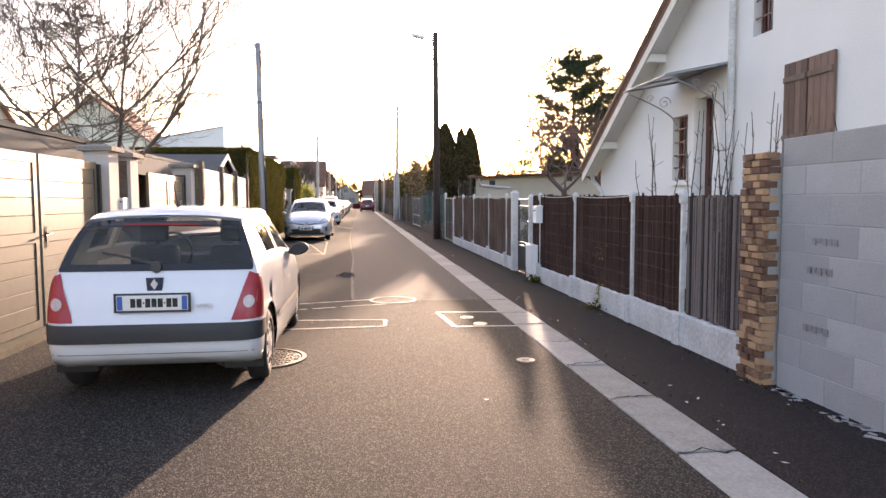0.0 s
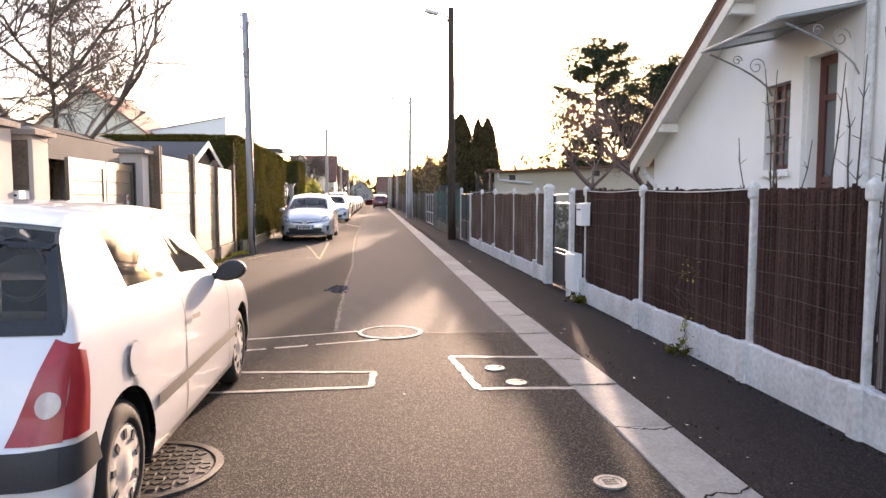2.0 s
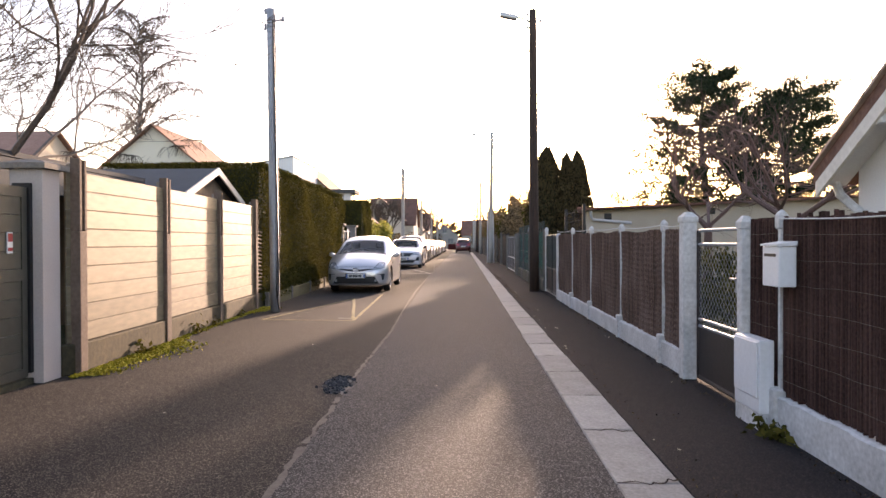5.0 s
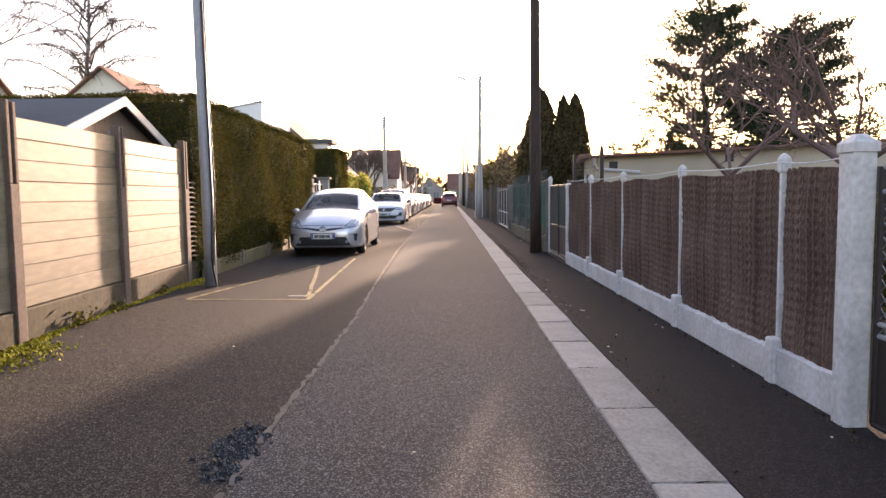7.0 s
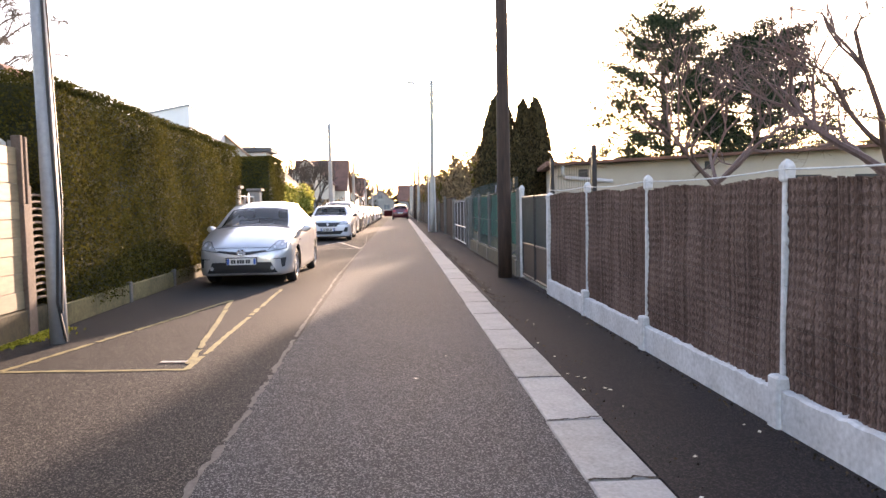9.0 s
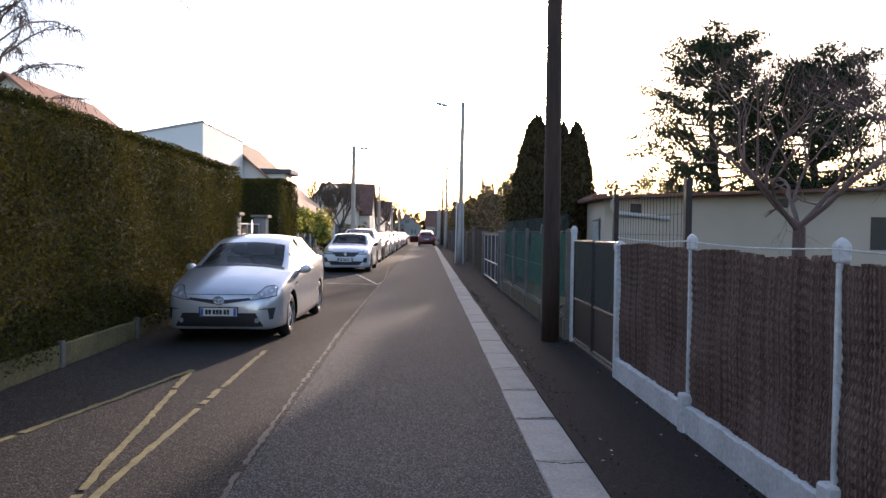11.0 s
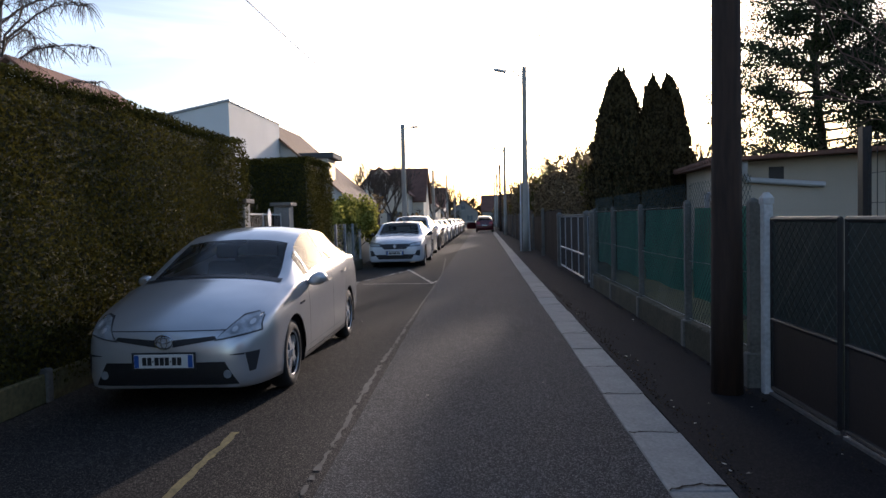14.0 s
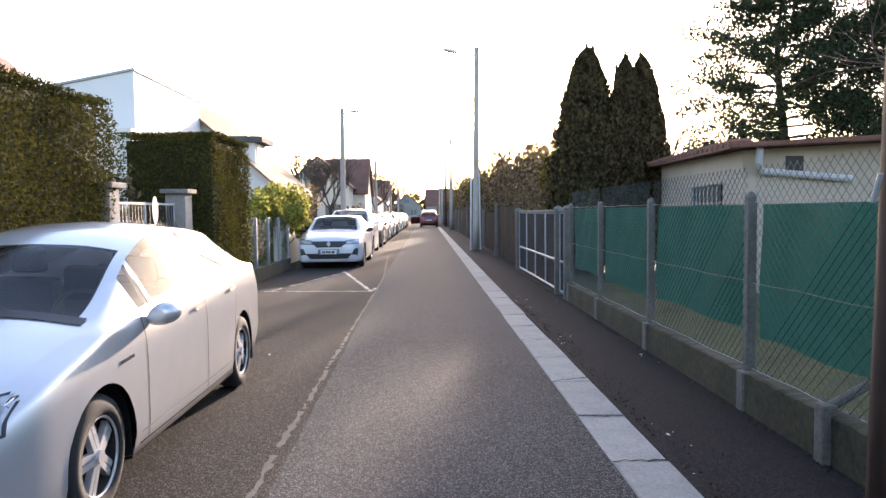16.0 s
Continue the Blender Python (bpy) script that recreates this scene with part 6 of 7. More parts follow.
def pine(x, y, h, seed, label, r=3.6, low=0.22):
    """A pine: leaning trunk, level limbs, flat pads of needles with gaps between."""
    rng = random.Random(seed)
    t = thing("pine", (x, y, 0), label, "tree", "pines")
    bm = bmesh.new()
    pipe(bm, [(0.25 * math.sin(k * 0.8), 0.15 * math.sin(k), h * k / 9 - 0.06) for k in range(10)], [0.30 - 0.028 * k for k in range(10)], 9)
    part("trunk", bm, M_BARK, t)
    pts = []
    for k in range(58):
        u = low + (0.98 - low) * k / 57
        z, a = u * h, k * 2.39 + rng.uniform(-0.3, 0.3)
        L = r * (1 - (u - low) / (1.1 - low)) ** 0.7 * rng.uniform(0.65, 1.1) + 0.4
        bm = bmesh.new()
        path = [Vector((0.25 * math.sin(u * 7.2), 0, z))]
        for j in range(4):
            path.append(path[-1] + Vector((math.cos(a + rng.gauss(0, 0.2)), math.sin(a + rng.gauss(0, 0.2)), 0.08 + 0.10 * j)) * L / 4)
        pipe(bm, path, [0.07, 0.055, 0.04, 0.025, 0.012], 5)
        part("limb", bm, M_BARK, t)
        for j in range(2, 5):
            for m_ in range(5):
                c = path[j] + Vector((rng.gauss(0, 0.28), rng.gauss(0, 0.28), rng.gauss(0.05, 0.10)))
                q = rng.uniform(0.4, 0.8)
                for n_ in range(115):
                    d = Vector((rng.gauss(0, 1), rng.gauss(0, 1), rng.gauss(0, 1))).normalized() * rng.random() ** 0.4
                    pts.append(c + Vector((d.x * q * 1.25, d.y * q * 1.25, d.z * q * 0.72)))
    verts, faces = leaves(pts, 0.055, 0.5, 0.5, rng)
    part("needles", raw("needles", verts, faces, M_PINE), None, t)


pine(17.2, 51.0, 12.1, 71, "tall dark pine with layered needle pads behind the bungalow", 5.4, 0.2)
pine(21.5, 49.0, 10.5, 72, "dark pine with layered needle pads behind the bungalow", 5.4, 0.15)
bare("bare_tree", 13.4, 52.0, 1.6, 3.6, 0.10, 73, "leafless shrubby tree behind the bungalow", 4, 4, 0.6, 0.3)

# shrubs and small trees above the right-hand fences further on
rng = random.Random(81)
for k in range(20):
    y = 41.0 + k * 3.7
    bush("garden_shrub", (5.3 + rng.uniform(0, 1.6), y), (1.5, 2.7, rng.uniform(3.3, 3.8) if k < 2 else rng.uniform(4.0, 4.9)), 4200 if k < 6 else 1700, 0.065 if k < 6 else 0.11, M_SHRUB if k % 7 else M_HEDGE, "dense brownish winter shrub behind a board fence", 100 + k, "shrub")

# ---- houses on the far left ----
def gabled(name, x0, x1, y0, y1, eave, ridge, wall, roof_mat, label, along="x", over=0.3, windows=(), chimney=None):
    """A gabled house; the ridge runs along x or along y. windows: (face, centre, z, width, height)."""
    t = thing(name, ((x0 + x1) / 2, (y0 + y1) / 2, 0), label, "house", "houses")
    a, b = (x1 - x0) / 2, (y1 - y0) / 2
    bm = bmesh.new()
    if along == "x":
        prism(bm, [(-b, 0), (b, 0), (b, eave), (0, ridge - 0.05), (-b, eave)], "x", -a, a)
    else:
        prism(bm, [(-a, 0), (a, 0), (a, eave), (0, ridge - 0.05), (-a, eave)], "y", -b, b)
    part("wall", bm, wall, t)
    half = b if along == "x" else a
    sl = (ridge - eave) / half
    for s in (-1, 1):
        bm = bmesh.new()
        e = half + over
        prism(bm, [(0, ridge + 0.10), (0, ridge), (s * e, ridge - sl * e), (s * e, ridge - sl * e + 0.10)], along, -(a if along == "x" else b) - over, (a if along == "x" else b) + over)
        part("roof", bm, roof_mat, t)
    for face, c, z, w, h in windows:
        bm = bmesh.new()
        if face == "-y":
            box(bm, c - w / 2, -b - 0.03, z, c + w / 2, -b + 0.05, z + h)
        else:
            box(bm, a - 0.05, c - w / 2, z, a + 0.03, c + w / 2, z + h)
        win = part("window", bm, M_PANE, t)
        bm = bmesh.new()
        if face == "-y":
            box(bm, c - w / 2 - 0.06, -b - 0.06, z - 0.08, c + w / 2 + 0.06, -b + 0.05, z - 0.004)
            box(bm, c - 0.03, -b - 0.05, z, c + 0.03, -b - 0.032, z + h)
        else:
            box(bm, a - 0.05, c - w / 2 - 0.06, z - 0.08, a + 0.06, c + w / 2 + 0.06, z - 0.004)
            box(bm, a + 0.032, c - 0.03, z, a + 0.05, c + 0.03, z + h)
        part("sill", bm, M_WHITEWOOD, win)
    if chimney:
        bm = bmesh.new()
        cx, cy = chimney
        box(bm, cx - 0.3, cy - 0.25, ridge - 0.6, cx + 0.3, cy + 0.25, ridge + 0.8)
        box(bm, cx - 0.36, cy - 0.31, ridge + 0.801, cx + 0.36, cy + 0.31, ridge + 0.9)
        part("chimney", bm, M_BRICK, t)
    return t


# white cube with a shallow roof
wh = thing("white_house", (-9.6, 44.0, 0), "white cubic house with shallow sloped parapet", "house")
bm = bmesh.new()
prism(bm, [(-3.0, 0), (2.9, 0), (2.9, 5.55), (-3.0, 4.4)], "y", -3.2, 2.4)
part("wall", bm, M_HOUSEW, wh)
bm = bmesh.new()
prism(bm, [(-3.05, 4.42), (2.95, 5.56), (2.95, 5.63), (-3.05, 4.49)], "y", -3.25, 2.45)
part("coping", bm, M_GREYMETAL, wh)
bm = bmesh.new()
box(bm, 2.0, -3.6, 0, 2.95, -3.3, 3.9)
part("slatted_screen", bm, M_WHITEWOOD, wh)
gabled("house", -11.5, -4.1, 46.6, 53.5, 2.55, 5.9, M_HOUSEW, M_TILETAN, "white gabled house with tan tiles and a dormer", "y", 0.3)
dm = thing("dormer", (-5.6, 47.7, 2.9), "dark-roofed dormer with white cheeks", "dormer")
bm = bmesh.new()
box(bm, -0.9, -0.8, 0.0, 0.75, 0.8, 1.25)
part("dormer_wall", bm, M_HOUSEW, dm)
bm = soft_box(-1.1, -1.0, 1.252, 1.05, 1.0, 1.48, 0.03)
part("roof", bm, M_SHEDROOF, dm)
bm = bmesh.new()
box(bm, 0.752, -0.55, 0.2, 0.78, 0.55, 1.1)
part("window", bm, M_PANE, dm)
gabled("house", -6.6, -2.6, 67.3, 72.3, 2.9, 5.25, M_CREAMH, M_TILE, "cream house with steep dark brown roof", "x", 0.2, ())
gabled("house", -7.3, -3.4, 64.6, 67.25, 3.25, 5.05, M_CREAMH, M_TILE, "cream gabled front wing with small windows", "y", 0.2, (("-y", -0.9, 0.9, 0.9, 1.1), ("-y", 0.9, 0.9, 0.9, 1.1), ("-y", 0.0, 2.9, 0.8, 0.9)))
gabled("house", -16.0, -10.4, 39.5, 45.5, 4.6, 6.9, M_CREAMH, M_TILERED, "cream house with red tiled roof", "y", 0.25, ())
gabled("house", -26.0, -18.0, 36.0, 43.0, 4.3, 6.6, M_CREAMH, M_TILERED, "distant house with red tiled roof", "x", 0.25, ())
gabled("house", -10.5, -3.2, 88.0, 96.0, 2.8, 5.4, M_CREAMH, M_TILE, "distant cream house with brown roof", "y", 0.25, (("-y", 0.0, 0.9, 1.2, 1.2),))
gabled("house", -10.0, -3.4, 106.0, 114.0, 3.0, 5.6, M_FARWALL, M_TILE, "distant grey house with brown roof", "x", 0.25, (("-y", 0.0, 0.9, 1.2, 1.2),))
gabled("house", -5.5, 0.5, 162.0, 170.0, 2.8, 5.3, M_FARWALL, M_CAP, "pale gabled house closing the far end of the street", "y", 0.25, (("-y", -1.4, 0.9, 1.2, 1.2), ("-y", 1.4, 0.9, 1.2, 1.2), ("-y", 0.0, 3.3, 0.8, 0.9)))
gabled("house", 1.5, 9.5, 164.0, 172.0, 3.0, 6.4, M_FARWALL, M_TILE, "grey house at the far end of the street", "x", 0.25, (("-y", -2.0, 0.9, 1.2, 1.2), ("-y", 2.0, 0.9, 1.2, 1.2)))
bush("far_tree", (5.0, 140), (3.5, 3, 4.8), 3000, 0.14, M_SHRUB, "rounded winter tree at the end of the street", 290, "tree")
bush("far_tree", (-6.0, 134), (3.5, 3, 4.8), 3000, 0.14, M_CYPRESS, "dark rounded tree at the end of the street", 291, "tree")
rng = random.Random(410)
for k in range(22):
    x = -44 + k * 4.2 + rng.uniform(-1.5, 1.5)
    bare("bare_tree", x, 128 + rng.uniform(0, 45) + (0 if abs(x) > 6 else 30), rng.uniform(2.2, 3.2), rng.uniform(5.0, 8.0), 0.42, 420 + k, "leafless tree on the far skyline", 3, 4, 0.6, 0.28)
for x, y, h, sd in ((-4.6, 58.5, 3.4, 451), (-3.9, 76.0, 3.6, 452), (-5.4, 80.5, 4.4, 453), (7.6, 60.0, 4.2, 454), (8.5, 70.0, 4.8, 455), (7.2, 96.0, 5.0, 456)):
    bare("bare_tree", x, y, 1.7, h, 0.17, sd, "leafless garden tree with fine upright twigs", 4, 4, 0.55, 0.3)
gabled("house", 7.0, 14.0, 78.0, 86.0, 3.0, 5.8, M_CREAMH, M_TILE, "distant cream house beside the street", "y", 0.25, ())
# plain left boundary walls and hedges farther on
rng = random.Random(91)
y = 40.2
k = 0
while y < 120:
    L = rng.uniform(5.5, 8)
    bm = bmesh.new()
    h = rng.uniform(1.0, 1.6)
    box(bm, -2.75, y, 0, -2.55, y + L - 0.05, h)
    box(bm, -2.80, y, h, -2.50, y + L - 0.05, h + 0.06)
    single("garden_wall", bm, M_FARWALL if k % 2 else M_CREAMH, "low rendered garden wall with coping", "wall", "garden walls", "structure")
    if k % 2:
        bush("garden_shrub", (-3.6, y + L / 2), (0.9, L * 0.7, rng.uniform(1.8, 2.8)), 1300, 0.10, M_SHRUB, "brownish shrub behind a garden wall", 200 + k, "shrub")
    y += L
    k += 1
for k in range(9):
    bush("far_tree", (-22 + k * 6 + rng.uniform(-1, 1), 165 + rng.uniform(-6, 6)), (4.5, 3, rng.uniform(5, 8)), 1500, 0.3, M_SHRUB if k % 2 else M_CYPRESS, "distant winter tree behind the houses", 300 + k, "tree")
for k in range(14):
    bush("far_tree", (26 + rng.uniform(-4, 8), 20 + k * 9), (4.5, 4, rng.uniform(4, 6)), 900, 0.3, M_SHRUB, "winter tree in gardens beyond", 330 + k, "tree")
    bush("far_tree", (-32 + rng.uniform(-4, 6), 20 + k * 9), (4.5, 4, rng.uniform(3.5, 5)), 900, 0.3, M_SHRUB, "winter tree in gardens beyond", 360 + k, "tree")

# ---- vehicles ----
from mathutils.bvhtree import BVHTree


def hermite(xs, vs, x):
    """Smooth interpolation through stations."""
    i = max(0, min(len(xs) - 2, int(np.searchsorted(xs, x) - 1)))
    h = xs[i + 1] - xs[i]
    t = (x - xs[i]) / h
    m = []
    for j in (i, i + 1):
        if j == 0 or j == len(xs) - 1:
            k = 0 if j == 0 else len(xs) - 2
            m.append((vs[k + 1] - vs[k]) / (xs[k + 1] - xs[k]))
        else:
            a, b = (vs[j] - vs[j - 1]) / (xs[j] - xs[j - 1]), (vs[j + 1] - vs[j]) / (xs[j + 1] - xs[j])
            m.append(0 if a * b <= 0 else 2 * a * b / (a + b))
    return (2 * t ** 3 - 3 * t * t + 1) * vs[i] + (t ** 3 - 2 * t * t + t) * h * m[0] + (-2 * t ** 3 + 3 * t * t) * vs[i + 1] + (t ** 3 - t * t) * h * m[1]


SUBS = (2, 2, 4, 4, 3, 6, 3, 3)


def half_ring(s):
    """Half of a cross-section from the sill's middle up to the roof's middle."""
    zb, zs, w, wt, zt, c = s
    ctl = [(0, zb), (0.86 * w, zb), (0.985 * w, zb + 0.07), (w, zb + 0.45 * (zs - zb)), (0.995 * w, zs - 0.20 * (zs - zb)), (0.955 * w, zs), (wt, zt), (0.55 * wt, zt + 0.75 * c), (0, zt + c)]
    out = []
    for k in range(8):
        p0, p1, p2, p3 = ctl[max(0, k - 1)], ctl[k], ctl[k + 1], ctl[min(8, k + 2)]
        n = SUBS[k]
        for j in range(n):
            t = j / n
            if k in (0, 5):
                out.append((p1[0] + (p2[0] - p1[0]) * t, p1[1] + (p2[1] - p1[1]) * t))
                continue
            if k in (4, 6):
                a = p0 if k == 4 else p1
                b = p2 if k == 4 else p3
            else:
                a, b = p0, p3
            q = []
            for d in (0, 1):
                m1, m2 = (p2[d] - a[d]) / 2, (b[d] - p1[d]) / 2
                q.append((2 * t ** 3 - 3 * t * t + 1) * p1[d] + (t ** 3 - 2 * t * t + t) * m1 + (-2 * t ** 3 + 3 * t * t) * p2[d] + (t ** 3 - t * t) * m2)
            out.append(tuple(q))
    out.append(ctl[8])
    return out


ROW_F, ROW_G = sum(SUBS[:5]), sum(SUBS[:6])


def wheel(car, x, y, r, w, style, side):
    """Tyre with a rim, spokes and hub; side is +1 or -1, the outer face."""
    prof = [(-w / 2, r * 0.66), (-w / 2 - 0.004, r * 0.80), (-w / 2 + 0.012, r * 0.95), (-w / 4, r), (w / 4, r), (w / 2 - 0.012, r * 0.95), (w / 2 + 0.004, r * 0.80), (w / 2, r * 0.66), (w / 2 - 0.05, r * 0.64), (-w / 2 + 0.05, r * 0.64)]

    def lathe(pr, n=32, closed=True):
        bm = bmesh.new()
        rings = [[bm.verts.new((px, q * math.cos(k * math.tau / n), q * math.sin(k * math.tau / n))) for k in range(n)] for px, q in pr]
        m = len(rings)
        for i in range(m if closed else m - 1):
            for k in range(n):
                bm.faces.new((rings[i][k], rings[i][(k + 1) % n], rings[(i + 1) % m][(k + 1) % n], rings[(i + 1) % m][k]))
        bmesh.ops.recalc_face_normals(bm, faces=bm.faces[:])
        return bm

    t = part("wheel", lathe(prof), M_TYRE, car, smooth=True)
    t.location = (x, y, r)
    o = side * (w / 2 - 0.012)
    part("rim", lathe([(o, r * 0.66), (o + side * 0.008, r * 0.635), (o - side * 0.004, r * 0.605), (o - side * 0.014, r * 0.655)], 32), M_RIM, t, smooth=True)
    bm = bmesh.new()
    tube(bm, (o - side * 0.085, 0, 0), (o - side * 0.075, 0, 0), r * 0.6, r * 0.6, 24)
    part("brake_disc", bm, M_BUMPER, t)
    if style == "spokes":
        for k in range(5):
            bm = bmesh.new()
            a = k * math.tau / 5 + 0.3
            for d in (-1, 1):
                v = box(bm, o - side * 0.040, -0.017, r * 0.10, o - side * 0.004, 0.017, r * 0.62)
                for p in v:
                    p.co.y = p.co.y * (1.05 if p.co.z > r * 0.3 else 0.9) + d * (0.0225 if p.co.z > r * 0.3 else 0.0165)
                    p.co.x -= side * (0.014 if p.co.z > r * 0.3 else 0.0)
                    p.co = Matrix.Rotation(a, 3, "X") @ p.co
            part("spoke", bm, M_RIM, t)
    else:
        bm = lathe([(o + side * 0.006, r * 0.62), (o + side * 0.012, r * 0.45), (o + side * 0.004, r * 0.34), (o + side * 0.02, r * 0.2), (o + side * 0.022, 0.001)], 32, False)
        part("hubcap", bm, M_HUBCAP, t, smooth=True)
        for k in range(9):
            bm = bmesh.new()
            a = k * math.tau / 9
            cbox(bm, (o + side * 0.010, 0, r * 0.5), (0.012, r * 0.10, r * 0.14))
            for p in bm.verts:
                p.co = Matrix.Rotation(a, 3, "X") @ p.co
            part("vent", bm, M_BUMPER, t)
    bm = bmesh.new()
    tube(bm, (o - side * 0.05, 0, 0), (o + side * 0.012, 0, 0), r * 0.13, r * 0.11, 16)
    part("hub", bm, M_RIM, t)
    return t


def vehicle(name, loc, turn, label, st, paint, axles, r, wtyre, arch, cowl, roof0, glass_y, rear_glass, style="spokes", simple=False, group="parked cars"):
    """A car from its stations (y, sill z, shoulder z, half width, rail half width, rail z, crown), front at y = 0."""
    t = thing(name, loc, label, "car", group, turn=turn)
    pane = M_GLASS if style == "hubcap" else M_GLASSDARK
    ys = [s[0] for s in st]
    L, W = ys[-1], max(s[3] for s in st)
    cuts = {0.0, L, cowl, roof0, *rear_glass}
    for a, b in glass_y:
        cuts |= {a, b}
    step = 0.10 if simple else 0.05
    cuts |= {L * k / int(L / step) for k in range(int(L / step) + 1)} | {0.02, 0.04, 0.08, L - 0.02, L - 0.04, L - 0.08}
    for ya in axles:
        cuts |= {ya - arch, ya + arch}
    samples = []
    for c in sorted(cuts):
        if not samples or c - samples[-1] > 0.012:
            samples.append(c)
        elif c in (cowl, roof0, *rear_glass) or c == L:
            samples[-1] = c
    rings = [half_ring([hermite(ys, [s[k] for s in st], y) for k in range(1, 7)]) for y in samples]
    m = len(rings[0])
    # grid of both sides: column j from left middle-bottom over the roof
    grid = []
    for y, ring in zip(samples, rings):
        left = [(-p[0], y, p[1]) for p in ring]
        right = [(p[0], y, p[1]) for p in ring[1:-1]]
        grid.append(left + right[::-1])
    n = len(grid[0])
    inside = lambda p: any((p[1] - ya) ** 2 + (p[2] - r) ** 2 < arch ** 2 for ya in axles) and abs(p[0]) > W * 0.55
    groups = {"body": [], "windshield": [], "rear_window": [], "side_window": []}
    for i in range(len(grid) - 1):
        yc = (samples[i] + samples[i + 1]) / 2
        for j in range(n):
            k = j if j < m - 1 else n - 1 - j
            q = [(i, j), (i + 1, j), (i + 1, (j + 1) % n), (i, (j + 1) % n)]
            if all(inside(grid[a][b]) for a, b in q):
                continue
            kind = "body"
            if cowl <= yc <= roof0 and k >= ROW_G + 1:
                kind = "windshield"
            elif rear_glass[0] <= yc <= rear_glass[1] and k >= ROW_G:
                kind = "rear_window"
            elif ROW_F + 1 <= k < ROW_G and any(a <= yc <= b for a, b in glass_y):
                kind = "side_window"
            groups[kind].append(q)
    pos = {}
    for i in range(len(grid)):
        for j in range(n):
            p = Vector(grid[i][j])
            if inside(p):
                ya = min(axles, key=lambda a: abs(a - p.y))
                d = Vector((0, p.y - ya, p.z - r))
                if p.z < r:
                    w_ = math.sqrt(max(0.0, arch ** 2 - (p.z - r) ** 2))
                    p = Vector((p.x, ya + (w_ if d.y > 0 else -w_), p.z))
                elif d.length > 1e-4:
                    d = d.normalized() * arch
                    p = Vector((p.x, ya + d.y, r + d.z))
            pos[i, j] = p
    shell = bmesh.new()
    for kind, quads in groups.items():
        bm = bmesh.new()
        vs = {}
        for q in quads:
            f = []
            for key in q:
                if key not in vs:
                    vs[key] = bm.verts.new(pos[key])
                f.append(vs[key])
            bm.faces.new(f)
        if kind == "body":
            for i, s in ((0, -0.015), (len(grid) - 1, 0.015)):
                zc = sum(p[2] for p in grid[i]) / n
                c = bm.verts.new((0, grid[i][0][1] + s, zc))
                mid = [bm.verts.new((p[0] * 0.6, grid[i][0][1] + s * 0.8, zc + (p[2] - zc) * 0.6)) for p in grid[i]]
                for j in range(n):
                    a, b = vs.get((i, j)), vs.get((i, (j + 1) % n))
                    if a and b:
                        bm.faces.new((a, b, mid[(j + 1) % n], mid[j]))
                        bm.faces.new((mid[j], mid[(j + 1) % n], c))
        bmesh.ops.recalc_face_normals(bm, faces=bm.faces[:])
        if kind == "side_window":
            # one pane for each opening and side
            for s in (-1, 1):
                for a, b in glass_y:
                    b2 = bm.copy()
                    bmesh.ops.delete(b2, geom=[f for f in b2.faces if f.calc_center_median().x * s < 0 or not a <= f.calc_center_median().y <= b], context="FACES")
                    part("side_window", b2, pane, t, smooth=True)
            tmp = bpy.data.meshes.new("tmp")
            bm.to_mesh(tmp)
            shell.from_mesh(tmp)
            bpy.data.meshes.remove(tmp)
            bm.free()
            continue
        tmp = bpy.data.meshes.new("tmp")
        bm.to_mesh(tmp)
        shell.from_mesh(tmp)
        bpy.data.meshes.remove(tmp)
        part(kind, bm, paint if kind == "body" else pane, t, smooth=True)
    tree = BVHTree.FromBMesh(shell)
    shell.free()
    if not simple:
        bm = bmesh.new()
        vs = {}
        for q in groups["body"]:
            if all(pos[k_].z > st[len(st) // 2][2] - 0.1 and cowl - 0.02 < pos[k_].y < rear_glass[1] + 0.05 for k_ in q):
                f = []
                for k_ in q:
                    if k_ not in vs:
                        p = pos[k_]
                        vs[k_] = bm.verts.new((p.x * 0.965, p.y, p.z - 0.022))
                    f.append(vs[k_])
                bm.faces.new(f)
        part("lining", bm, M_HEADLINER if paint == M_CARWHITE else M_INTERIOR, t)
    # arch liners
    for ya in axles:
        for s in (-1, 1):
            bm = bmesh.new()
            a = [(ya + arch * math.cos(k * math.pi / 14 - 0.0), r + arch * math.sin(k * math.pi / 14)) for k in range(15)]
            a = [(ya + arch, 0.17)] + a + [(ya - arch, 0.17)]
            r0 = [bm.verts.new((s * (W - 0.035), *p)) for p in a]
            r1 = [bm.verts.new((s * (W - 0.34), *p)) for p in a]
            for k in range(len(a) - 1):
                bm.faces.new((r0[k], r0[k + 1], r1[k + 1], r1[k]))
            bm.faces.new(r1)
            part("arch_liner", bm, M_BLACK, t)
            wheel(t, s * (W - wtyre / 2 - 0.03), ya, r, wtyre, style, s)
    # cabin
    zb = st[len(st) // 2][1]
    bm = bmesh.new()
    box(bm, -W * 0.86, cowl + 0.1, zb + 0.05, W * 0.86, rear_glass[0], zb + 0.38)
    box(bm, -W * 0.84, cowl + 0.12, zb + 0.38, W * 0.84, cowl + 0.45, st[4][2] - 0.06)
    box(bm, -W * 0.80, rear_glass[0] - 0.12, zb + 0.38, W * 0.80, rear_glass[1] - 0.16, st[4][2] - 0.12)
    part("cabin", bm, M_INTERIOR, t)
    yseat = cowl + 1.25
